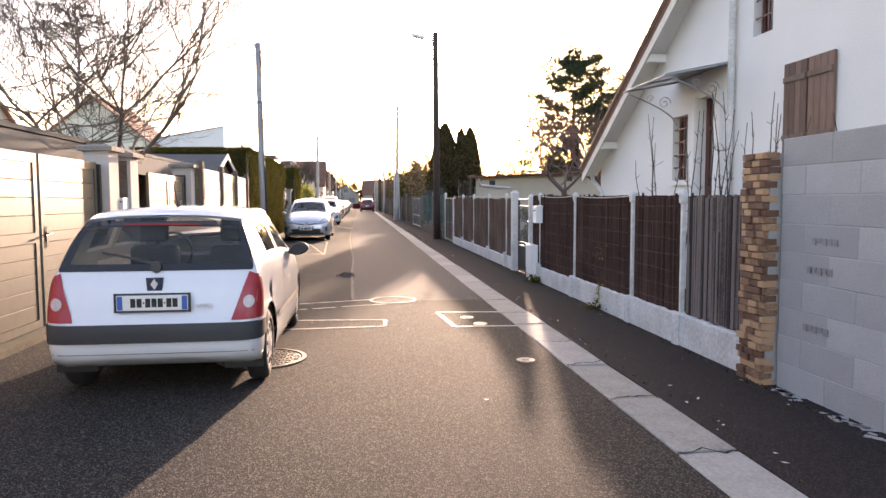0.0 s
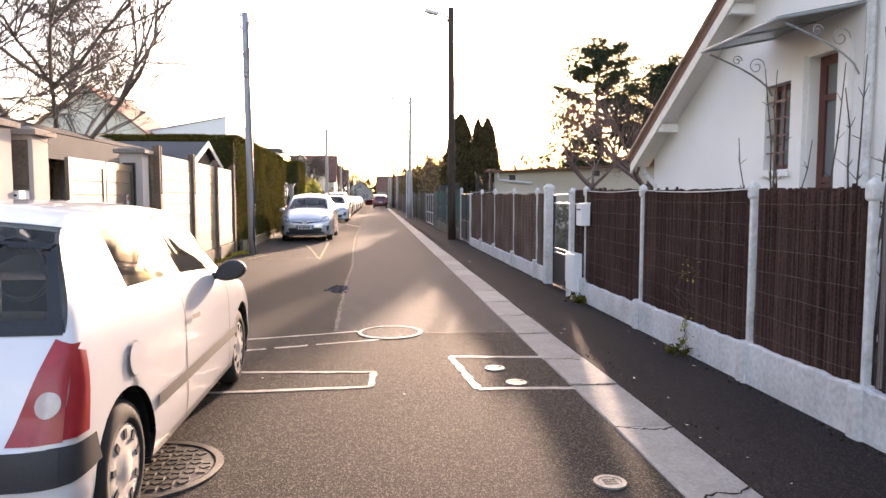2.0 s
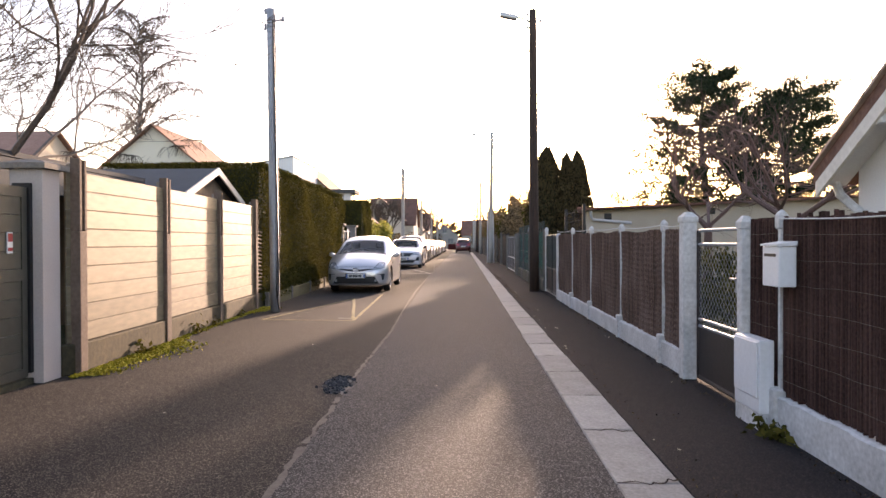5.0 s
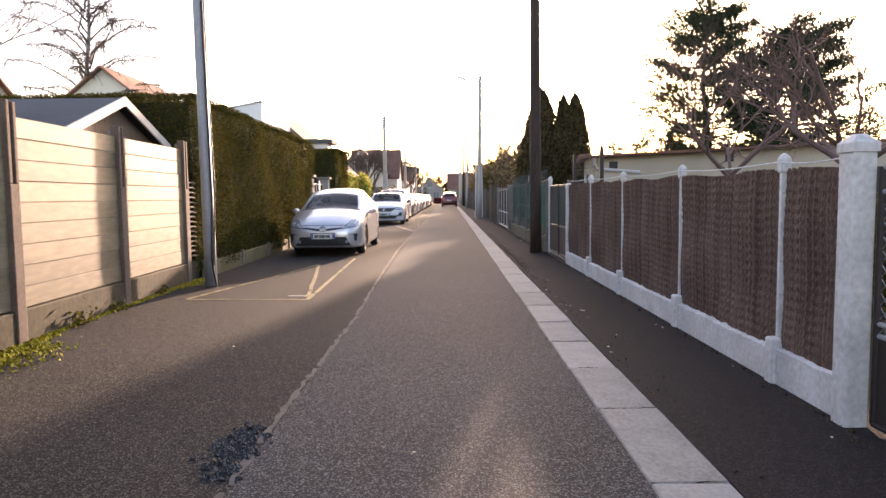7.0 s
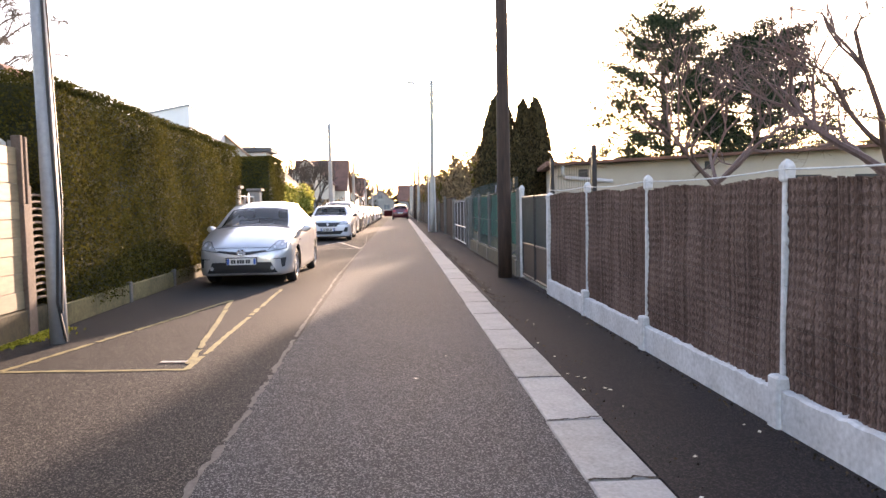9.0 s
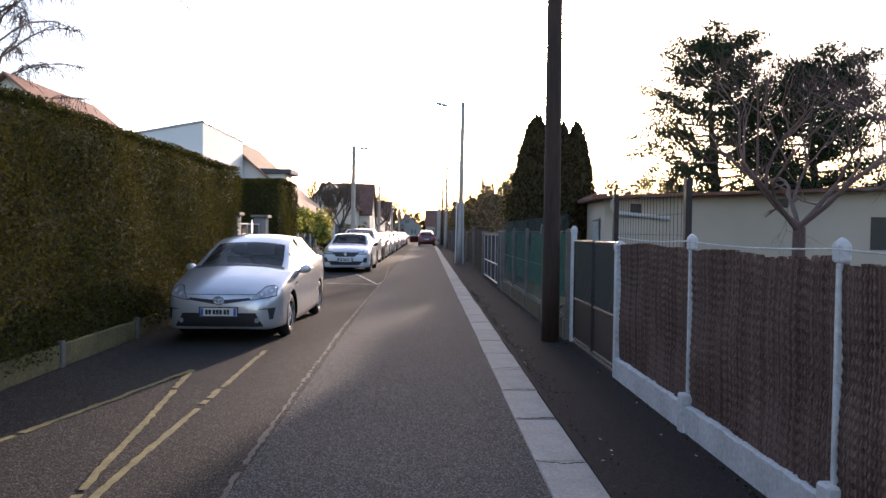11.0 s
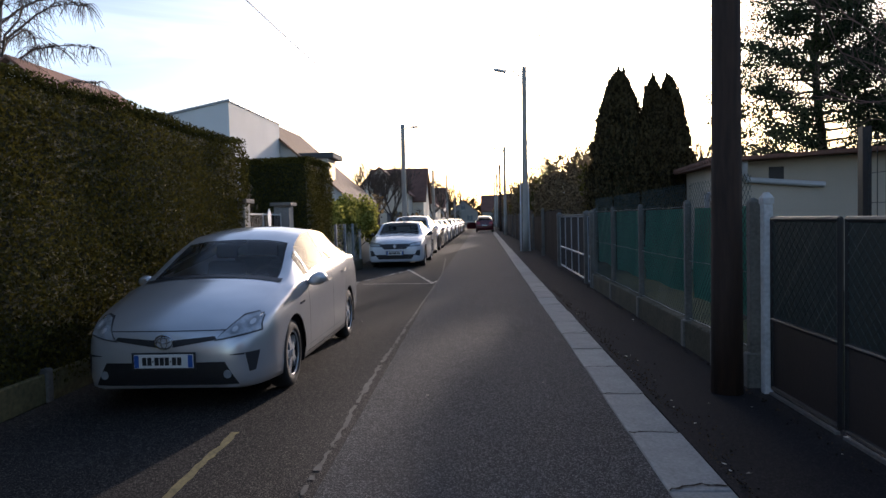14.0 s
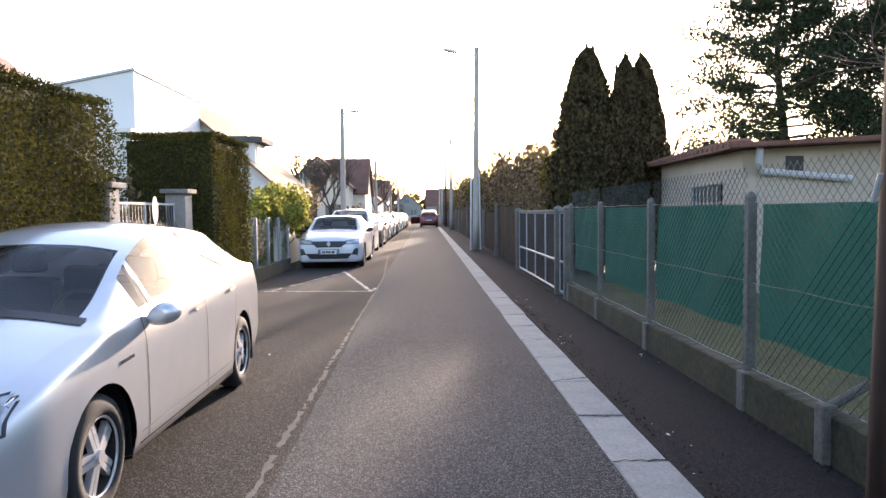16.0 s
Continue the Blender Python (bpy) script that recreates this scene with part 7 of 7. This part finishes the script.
    for sx in (-0.36, 0.36):
        seat = part("seat", soft_box(sx - 0.22, yseat, zb + 0.4, sx + 0.22, yseat + 0.13, zb + 0.80, 0.06, 3), M_INTERIOR, t)
        part("headrest", soft_box(sx - 0.125, yseat + 0.03, zb + 0.83, sx + 0.125, yseat + 0.13, zb + 1.02, 0.05, 3), M_INTERIOR, seat)
    if not simple:
        bm = bmesh.new()
        side = 0.36
        pipe(bm, [(side + 0.18 * math.cos(k * math.tau / 20), cowl + 0.62 + 0.04 * math.sin(k * math.tau / 20), zb + 0.68 + 0.17 * math.sin(k * math.tau / 20)) for k in range(21)], 0.014, 6)
        part("steering_wheel", bm, M_BLACK, t)
        part("rear_bench", soft_box(-0.62, rear_glass[0] - 0.40, zb + 0.38, 0.62, rear_glass[0] - 0.26, zb + 0.70, 0.05), M_INTERIOR, t)
    # mirrors
    for s in (-1, 1):
        bm = bmesh.new()
        bmesh.ops.create_icosphere(bm, subdivisions=3, radius=1.0)
        for p in bm.verts:
            p.co = Vector((p.co.x * 0.105 * (1 - 0.18 * p.co.z), max(-0.085, min(p.co.y * 0.10, 0.045)), p.co.z * 0.068 + 0.018 * s * p.co.x))
        mm = part("mirror", bm, paint if paint != M_CARWHITE or simple else M_BUMPER, t, smooth=True)
        mm.location = (s * (W + 0.07), cowl + 0.48, st[4][2] + 0.08)
        bm = bmesh.new()
        tube(bm, (-s * 0.08, 0, -0.03), (-s * 0.2, 0.0, -0.06), 0.025)
        part("mirror_arm", bm, M_BUMPER, mm)
    t["length"] = L

    def patch(pname, corners, view, mat, off=0.004, res=(10, 6), parent=None, lab="", oval=False):
        """A patch with four corners that lies on the body, seen from one side."""
        bm = bmesh.new()
        rows = []
        for u in range(res[0] + 1):
            row = []
            for v in range(res[1] + 1):
                fu, fv = u / res[0], v / res[1]
                if oval:
                    gu, gv = 2 * fu - 1, 2 * fv - 1
                    fu, fv = 0.5 + 0.5 * gu * math.sqrt(1 - gv * gv / 2), 0.5 + 0.5 * gv * math.sqrt(1 - gu * gu / 2)
                a = Vector(corners[0]).lerp(Vector(corners[1]), fu)
                b = Vector(corners[3]).lerp(Vector(corners[2]), fu)
                p = a.lerp(b, fv)
                o, d = {"front": (Vector((p.x, -1, p.y)), Vector((0, 1, 0))), "rear": (Vector((p.x, L + 1, p.y)), Vector((0, -1, 0))), "left": (Vector((-2, p.x, p.y)), Vector((1, 0, 0))), "right": (Vector((2, p.x, p.y)), Vector((-1, 0, 0))), "top": (Vector((p.x, p.y, 3)), Vector((0, 0, -1)))}[view]
                hit = tree.ray_cast(o, d)
                q, nrm = hit[0], -d
                if q is None or (q - o).length > 1.0 + (0.42 if view in ("front", "rear") else 1.5):
                    near = tree.find_nearest(o + d * (1.30 if view in ("front", "rear") else 1.2))
                    q, nrm = near[0], near[1] * (1 if near[1].dot(d) < 0 else -1)
                row.append(bm.verts.new(q - d * off * 0.7 + nrm * off * 0.5))
            rows.append(row)
        for u in range(res[0]):
            for v in range(res[1]):
                bm.faces.new((rows[u][v], rows[u + 1][v], rows[u + 1][v + 1], rows[u][v + 1]))
        bmesh.ops.recalc_face_normals(bm, faces=bm.faces[:])
        return part(pname, bm, mat, parent or t, lab, smooth=True)

    return t, patch, tree


def plate(t, y, z, face, blue=True):
    """A number plate with plain bars; face -1 looks forward, +1 back."""
    p = part("number_plate", soft_box(-0.26, -0.006, -0.055, 0.26, 0.006, 0.055, 0.003, 1), M_PLATE, t, "white plate with dark bars")
    p.location = (0, y, z)
    bm = bmesh.new()
    x = -0.185
    for wdt in (0.045, 0.045, 0.018, 0.045, 0.045, 0.045, 0.018, 0.045, 0.045):
        h = 0.032 if wdt > 0.02 else 0.006
        box(bm, x, face * 0.007, -h, x + wdt - 0.008, face * 0.0085, h)
        x += wdt
    part("bars", bm, M_BLACK, p)
    for s in (-1, 1):
        bm = bmesh.new()
        a, b = sorted((s * 0.255, s * 0.215))
        box(bm, a, face * 0.0065, -0.05, b, face * 0.008, 0.05)
        part("blue_band", bm, M_BLUE, p)
    bm = bmesh.new()
    box(bm, -0.28, -0.004 if face > 0 else 0.0, -0.07, 0.28, 0.0 if face > 0 else 0.004, 0.07)
    part("plate_holder", bm, M_BUMPER, p)


def handle(patchf, view, y, z):
    return patchf("door_handle", ((y, z), (y + 0.17, z + 0.01), (y + 0.17, z + 0.035), (y, z + 0.03)), view, M_CHROME if view == "none" else M_BUMPER, 0.02, (4, 2))


# white hatchback, seen from behind
CLIO = [(0, .28, .50, .58, .48, .53, .02), (.06, .22, .58, .70, .56, .62, .03), (.30, .19, .70, .785, .63, .75, .05), (.72, .19, .80, .815, .67, .85, .05), (.98, .19, .86, .82, .70, .90, .05), (1.70, .19, .90, .82, .585, 1.31, .045), (2.3, .19, .93, .82, .595, 1.365, .045), (2.95, .19, .955, .815, .60, 1.355, .04), (3.30, .20, .97, .80, .60, 1.30, .035), (3.60, .22, .90, .79, .725, .93, .03), (3.68, .25, .76, .778, .715, .80, .02), (3.735, .28, .56, .755, .70, .60, .01), (3.765, .30, .53, .70, .65, .56, .01), (3.775, .31, .52, .66, .61, .545, .01)]
hb, hp, _ = vehicle("hatchback_car", (-0.425, 8.79, 0), 180, "white three-door hatchback with dark bumper strip, seen parked at the gate", CLIO, M_CARWHITE, (0.74, 3.22), 0.285, 0.165, 0.34, 0.98, 1.70, ((1.30, 2.28), (2.40, 3.02)), (3.30, 3.60), "hubcap")
for s in (-1, 1):
    hp("rear_lamp", ((s * 0.755, 0.57), (s * 0.575, 0.57), (s * 0.70, 0.915), (s * 0.765, 0.89)), "rear", M_REDLENS, 0.008, (8, 10), lab="red rear lamp cluster")
    hp("reversing_lens", ((s * 0.745, 0.655), (s * 0.66, 0.655), (s * 0.665, 0.745), (s * 0.75, 0.745)), "rear", M_PINKLENS, 0.013, (8, 8), oval=True)
    v = "right" if s > 0 else "left"
    hp("rear_lamp_side", ((3.56, 0.86), (3.625, 0.88), (3.735, 0.575), (3.60, 0.575)), v, M_REDLENS, 0.008, (6, 8))
    hp("bumper_strip_side", ((3.52, 0.44), (3.755, 0.42), (3.75, 0.555), (3.56, 0.555)), v, M_BUMPER, 0.014, (8, 4))
    hp("rub_strip", ((0.98, 0.44), (2.86, 0.44), (2.86, 0.50), (0.98, 0.50)), v, M_BUMPER, 0.012, (24, 2))
    hp("door_seam", ((1.22, 0.22), (1.232, 0.22), (1.232, 0.88), (1.22, 0.88)), v, M_BLACK, 0.002, (1, 10))
    hp("door_seam", ((2.33, 0.22), (2.342, 0.22), (2.342, 0.92), (2.33, 0.92)), v, M_BLACK, 0.002, (1, 10))
    handle(hp, v, 2.10, 0.74)
    hp("headlight", ((s * 0.42, 0.50), (s * 0.70, 0.52), (s * 0.74, 0.64), (s * 0.46, 0.62)), "front", M_LENS, 0.006)
hp("fuel_flap", ((3.06, 0.66), (3.20, 0.66), (3.20, 0.80), (3.06, 0.80)), "left", M_CARWHITE, 0.010, (8, 8), oval=True)
hp("fuel_flap_gap", ((3.05, 0.65), (3.21, 0.65), (3.21, 0.81), (3.05, 0.81)), "left", M_GREYMETAL, 0.005, (8, 8), oval=True)
hb.scale = (0.88, 0.88, 0.92)
hp("bumper_strip", ((-0.748, 0.42), (0.748, 0.42), (0.748, 0.555), (-0.748, 0.555)), "rear", M_BUMPER, 0.014, (30, 4))
# flat darker strip painted as the shade line of the bumper crease
hp("bumper_crease", ((-0.74, 0.335), (0.74, 0.335), (0.74, 0.342), (-0.74, 0.342)), "rear", M_CAP, 0.003, (24, 1))
hp("window_surround", ((-0.72, 0.925), (0.72, 0.925), (0.71, 0.975), (-0.71, 0.975)), "rear", M_BLACK, 0.005, (24, 2))
hp("window_surround", ((-0.60, 1.285), (0.60, 1.285), (0.585, 1.325), (-0.585, 1.325)), "rear", M_BLACK, 0.006, (24, 2))
for s in (-1, 1):
    hp("window_surround", ((s * 0.715, 0.95), (s * 0.66, 0.95), (s * 0.56, 1.30), (s * 0.60, 1.30)), "rear", M_BLACK, 0.006, (3, 12))
hp("brake_light", ((-0.30, 1.318), (0.30, 1.318), (0.29, 1.334), (-0.29, 1.334)), "rear", M_REDLENS, 0.014, (14, 1))
plate(hb, 3.755, 0.705, 1)
bm = bmesh.new()
prism(bm, [(-0.055, 0.785), (0.055, 0.785), (0.062, 0.88), (-0.062, 0.88)], "y", 3.665, 3.69)
bd = part("badge_mount", bm, M_NAVY, hb)
bm = bmesh.new()
prism(bm, [(0, 0.795), (0.028, 0.833), (0, 0.87), (-0.028, 0.833)], "y", 3.690, 3.70)
part("badge", bm, M_BADGE, bd, "plain chrome lozenge")
bm = bmesh.new()
for k in range(4):
    box(bm, -0.43 + k * 0.032, 3.735, 0.665, -0.405 + k * 0.032, 3.742, 0.69)
part("lettering_bars", bm, M_BADGE, hb)
bm = bmesh.new()
pipe(bm, [(0, 2.95, 1.40), (0, 2.99, 1.46), (0, 3.03, 1.53), (0, 3.06, 1.58)], [0.006, 0.004, 0.003, 0.002], 5)
tube(bm, (0, 2.93, 1.385), (0, 2.96, 1.42), 0.02, 0.008)
part("aerial", bm, M_BLACK, hb)
bm = bmesh.new()
pipe(bm, [(0.0, 3.62, 0.97), (0.1, 3.60, 1.0), (0.42, 3.545, 1.06)], 0.010, 5)
tube(bm, (0, 3.61, 0.95), (0, 3.645, 0.955), 0.045, 0.04, 12)
part("rear_wiper", bm, M_BLACK, hb)

# silver five-door hybrid hatchback
HYB = [(0, .24, .50, .56, .46, .55, .02), (.05, .20, .58, .68, .56, .64, .03), (.22, .18, .68, .79, .62, .73, .05), (.50, .18, .78, .85, .67, .83, .06), (.85, .18, .87, .87, .71, .92, .06), (1.08, .18, .93, .872, .73, .975, .06), (1.80, .18, .96, .872, .63, 1.30, .06), (2.15, .18, .98, .872, .60, 1.395, .06), (2.6, .18, 1.0, .872, .585, 1.435, .055), (3.25, .18, 1.035, .868, .565, 1.395, .035), (3.70, .20, 1.065, .85, .555, 1.30, .035), (4.18, .24, 1.06, .82, .60, 1.10, .03), (4.38, .28, .96, .80, .62, 1.03, .02), (4.44, .32, .70, .775, .64, .78, .01), (4.46, .33, .66, .76, .63, .72, .01)]
pr, pp, _ = vehicle("hybrid_car", (-0.85, 23.665, 0), 0.0, "silver five-door hatchback parked beside the hedge", HYB, M_CARSILVER, (0.92, 3.62), 0.315, 0.195, 0.365, 1.08, 1.80, ((1.50, 1.66), (1.70, 2.52), (2.60, 3.38), (3.44, 3.72)), (3.72, 4.30), "spokes")
for s in (-1, 1):
    v = "right" if s > 0 else "left"
    pp("headlight_edge", ((s * 0.425, 0.588), (s * 0.780, 0.640), (s * 0.755, 0.792), (s * 0.60, 0.772)), "front", M_BUMPER, 0.005, (12, 8))
    lm = pp("headlight", ((s * 0.44, 0.60), (s * 0.770, 0.652), (s * 0.745, 0.784), (s * 0.61, 0.760)), "front", M_LENS, 0.008, (12, 8), lab="clear almond headlight")
    for x, z in ((0.585, 0.675), (0.695, 0.715)):
        pp("lamp_bowl", ((s * (x - 0.045), z - 0.04), (s * (x + 0.045), z - 0.034), (s * (x + 0.045), z + 0.04), (s * (x - 0.045), z + 0.034)), "front", M_GREYMETAL, 0.011, (8, 8), lm, oval=True)
        pp("lamp_bulb", ((s * (x - 0.022), z - 0.02), (s * (x + 0.022), z - 0.02), (s * (x + 0.022), z + 0.02), (s * (x - 0.022), z + 0.02)), "front", M_BADGE, 0.014, (6, 6), lm, oval=True)
    pp("bumper_vent", ((s * 0.705, 0.33), (s * 0.745, 0.335), (s * 0.772, 0.49), (s * 0.680, 0.487)), "front", M_BUMPER, 0.006, (6, 6))
    pp("bumper_slit", ((s * 0.56, 0.476), (s * 0.675, 0.472), (s * 0.675, 0.489), (s * 0.565, 0.481)), "front", M_BUMPER, 0.006, (6, 2))
    bm = bmesh.new()
    disc(bm, (0, 0), 0.034, -0.02, 0.012, 20)
    f = part("fog_lamp", bm, M_GREYMETAL, pr)
    f.matrix_local = pose(s * 0.54, 0.002, 0.325, 90, 0, 0)
    for y in (1.46, 2.56):
        pp("door_seam", ((y, 0.24), (y + 0.01, 0.24), (y + 0.01, 0.95), (y, 0.95)), v, M_BLACK, 0.002, (1, 12))
    pp("door_seam", ((3.30, 0.60), (3.31, 0.60), (3.45, 1.02), (3.44, 1.02)), v, M_BLACK, 0.002, (1, 8))
    pp("door_seam", ((1.25, 0.235), (3.25, 0.235), (3.25, 0.245), (1.25, 0.245)), v, M_BLACK, 0.002, (20, 1))
    for strip in (((2.53, 1.0), (2.59, 1.0), (2.585, 1.37), (2.535, 1.37)), ((3.385, 1.05), (3.435, 1.05), (3.43, 1.31), (3.39, 1.31)), ((1.655, 0.98), (1.705, 0.98), (1.705, 1.18), (1.665, 1.16))):
        pp("window_pillar", strip, v, M_BLACK, 0.005, (3, 12))
    pp("belt_line", ((1.48, 0.950), (3.74, 1.048), (3.74, 1.072), (1.48, 0.974)), v, M_BLACK, 0.005, (40, 2))
    # grey strip on the flank: shade of the sill crease, as colour
    pp("sill_crease", ((1.35, 0.30), (3.20, 0.31), (3.20, 0.322), (1.35, 0.312)), v, M_GREYMETAL, 0.003, (20, 1))
    handle(pp, v, 2.30, 0.86)
    handle(pp, v, 3.16, 0.90)
    pp("badge_side", ((1.10, 0.74), (1.28, 0.75), (1.28, 0.77), (1.10, 0.76)), v, M_CHROME, 0.004, (4, 1))
pp("lower_grille", ((-0.63, 0.24), (0.63, 0.24), (0.52, 0.425), (-0.52, 0.425)), "front", M_BLACK, 0.006, (24, 5))
pp("upper_grille", ((-0.45, 0.60), (-0.07, 0.545), (-0.07, 0.60), (-0.43, 0.628)), "front", M_BLACK, 0.006, (10, 2))
pp("upper_grille", ((0.45, 0.60), (0.07, 0.545), (0.07, 0.60), (0.43, 0.628)), "front", M_BLACK, 0.006, (10, 2))
pp("chin_strip", ((-0.63, 0.215), (0.63, 0.215), (0.63, 0.236), (-0.63, 0.236)), "front", M_BADGE, 0.012, (24, 1))
pp("bonnet_seam", ((-0.55, 0.665), (0.55, 0.665), (0.55, 0.672), (-0.55, 0.672)), "front", M_BLACK, 0.002, (24, 1))
pp("cowl_strip", ((-0.70, 1.02), (0.70, 1.02), (0.70, 1.10), (-0.70, 1.10)), "top", M_BLACK, 0.006, (20, 2))
pr.scale = (0.905, 0.94, 0.965)
plate(pr, -0.035, 0.44, -1)
bm = bmesh.new()
for rx, rz, q in ((0.078, 0.055, 0.008), (0.028, 0.05, 0.006), (0.055, 0.022, 0.006)):
    pipe(bm, [(rx * math.cos(k * math.tau / 24), 0, rz * math.sin(k * math.tau / 24) + (0.012 if rz < 0.03 else 0)) for k in range(25)], q, 6)
b_ = part("badge", bm, M_CHROME, pr, "plain chrome ring emblem")
b_.location = (0, -0.022, 0.59)

# newer white hatchback facing the camera's way
HATCH = [(0, .22, .56, .62, .50, .62, .02), (.05, .18, .66, .74, .58, .73, .03), (.28, .17, .76, .84, .66, .82, .05), (.75, .17, .86, .885, .72, .92, .05), (1.10, .17, .93, .895, .74, .98, .05), (1.80, .17, .96, .895, .62, 1.35, .045), (2.4, .17, .99, .895, .60, 1.395, .04), (3.1, .17, 1.02, .89, .585, 1.37, .035), (3.52, .19, 1.04, .87, .575, 1.30, .03), (3.86, .23, .98, .85, .66, 1.02, .03), (3.98, .27, .75, .83, .70, .82, .02), (4.05, .30, .60, .80, .70, .64, .01)]


def hatch(loc, paint, label, detail=True, scale=(1, 1, 1), turn=0.0, kind="hatchback_car"):
    t, pf, _ = vehicle(kind, loc, turn, label, [(s[0] * scale[1], s[1], s[2] * scale[2], s[3] * scale[0], s[4] * scale[0], s[5] * scale[2], s[6]) for s in HATCH], paint, (0.82 * scale[1], 3.40 * scale[1]), 0.315, 0.2, 0.37, 1.10 * scale[1], 1.80 * scale[1], ((1.45 * scale[1], 2.38 * scale[1]), (2.46 * scale[1], 3.15 * scale[1])), (3.52 * scale[1], 3.86 * scale[1]), "spokes", not detail)
    k = scale[2]
    for s in (-1, 1):
        pf("headlight_edge", ((s * 0.40, 0.645 * k), (s * 0.77, 0.66 * k), (s * 0.82, 0.805 * k), (s * 0.46, 0.755 * k)), "front", M_BLACK, 0.005, (10, 5))
        pf("headlight", ((s * 0.45, 0.665 * k), (s * 0.76, 0.68 * k), (s * 0.80, 0.79 * k), (s * 0.48, 0.74 * k)), "front", M_LENS, 0.008, (10, 5))
        pf("running_light", ((s * 0.60, 0.38), (s * 0.76, 0.36), (s * 0.78, 0.54), (s * 0.68, 0.54)), "front", M_BUMPER, 0.006, (6, 6))
        pf("rear_lamp", ((s * 0.80, 0.70 * k), (s * 0.45, 0.72 * k), (s * 0.50, 0.90 * k), (s * 0.82, 0.92 * k)), "rear", M_REDLENS, 0.008, (8, 6))
    pf("upper_grille", ((-0.34, 0.575 * k), (0.34, 0.575 * k), (0.48, 0.735 * k), (-0.48, 0.735 * k)), "front", M_BLACK, 0.006, (14, 5))
    pf("lower_grille", ((-0.50, 0.27), (0.50, 0.27), (0.62, 0.41), (-0.62, 0.41)), "front", M_BLACK, 0.006, (14, 4))
    plate(t, -0.028, 0.45, -1)
    plate(t, 4.05 * scale[1] + 0.022, 0.62 * k, 1)
    bm = bmesh.new()
    prism(bm, [(0, -0.075), (0.055, 0), (0, 0.075), (-0.055, 0)], "y", -0.012, 0.004)
    b2 = part("badge", bm, M_BADGE, t)
    b2.location = (0, -0.022, 0.665 * k)
    return t


hatch((-1.10, 39.35, 0), M_CARWHITE, "white modern hatchback with dark grille, parked at the kerb")
hatch((-1.25, 44.4, 0), M_CARWHITE, "tall white compact car parked in the row", False, (1.0, 1.05, 1.15), kind="parked_car")
hatch((-1.25, 49.6, 0), M_CARDARK, "dark parked car in the row", False, (1.0, 1.02, 1.0), kind="parked_car")
hatch((-1.3, 54.8, 0), M_CARWHITE, "white parked car in the row", False, kind="parked_car")
hatch((-1.3, 60.2, 0), M_CARWHITE, "white parked car in the row", False, (1, 1.05, 0.98), kind="parked_car")
hatch((-1.3, 66.5, 0), M_CARGREY, "grey parked car in the row", False, (1, 1.08, 1.0), kind="parked_car")
hatch((-1.3, 73.5, 0), M_CARWHITE, "white parked car in the row", False, kind="parked_car")
hatch((-1.35, 80.0, 0), M_CARGREY, "grey parked car in the row", False, kind="parked_car")
hatch((-1.35, 87.5, 0), M_CARWHITE, "white parked car in the row", False, kind="parked_car")
hatch((-1.4, 95.0, 0), M_CARDARK, "dark parked car in the row", False, kind="parked_car")
# dark red car ahead, seen from behind, with a door open
red = hatch((1.78, 92.1, 0), M_CARRED, "dark red tall car stopped in the street, door open", False, (1.04, 1.03, 1.18), 180, "red_car")
bm = soft_box(-0.03, 0, 0.35, 0.03, 1.0, 1.05, 0.02)
dr = part("open_door", bm, M_CARRED, red)
dr.location, dr.rotation_euler.z = (0.93, 1.35, 0), radians(-70)
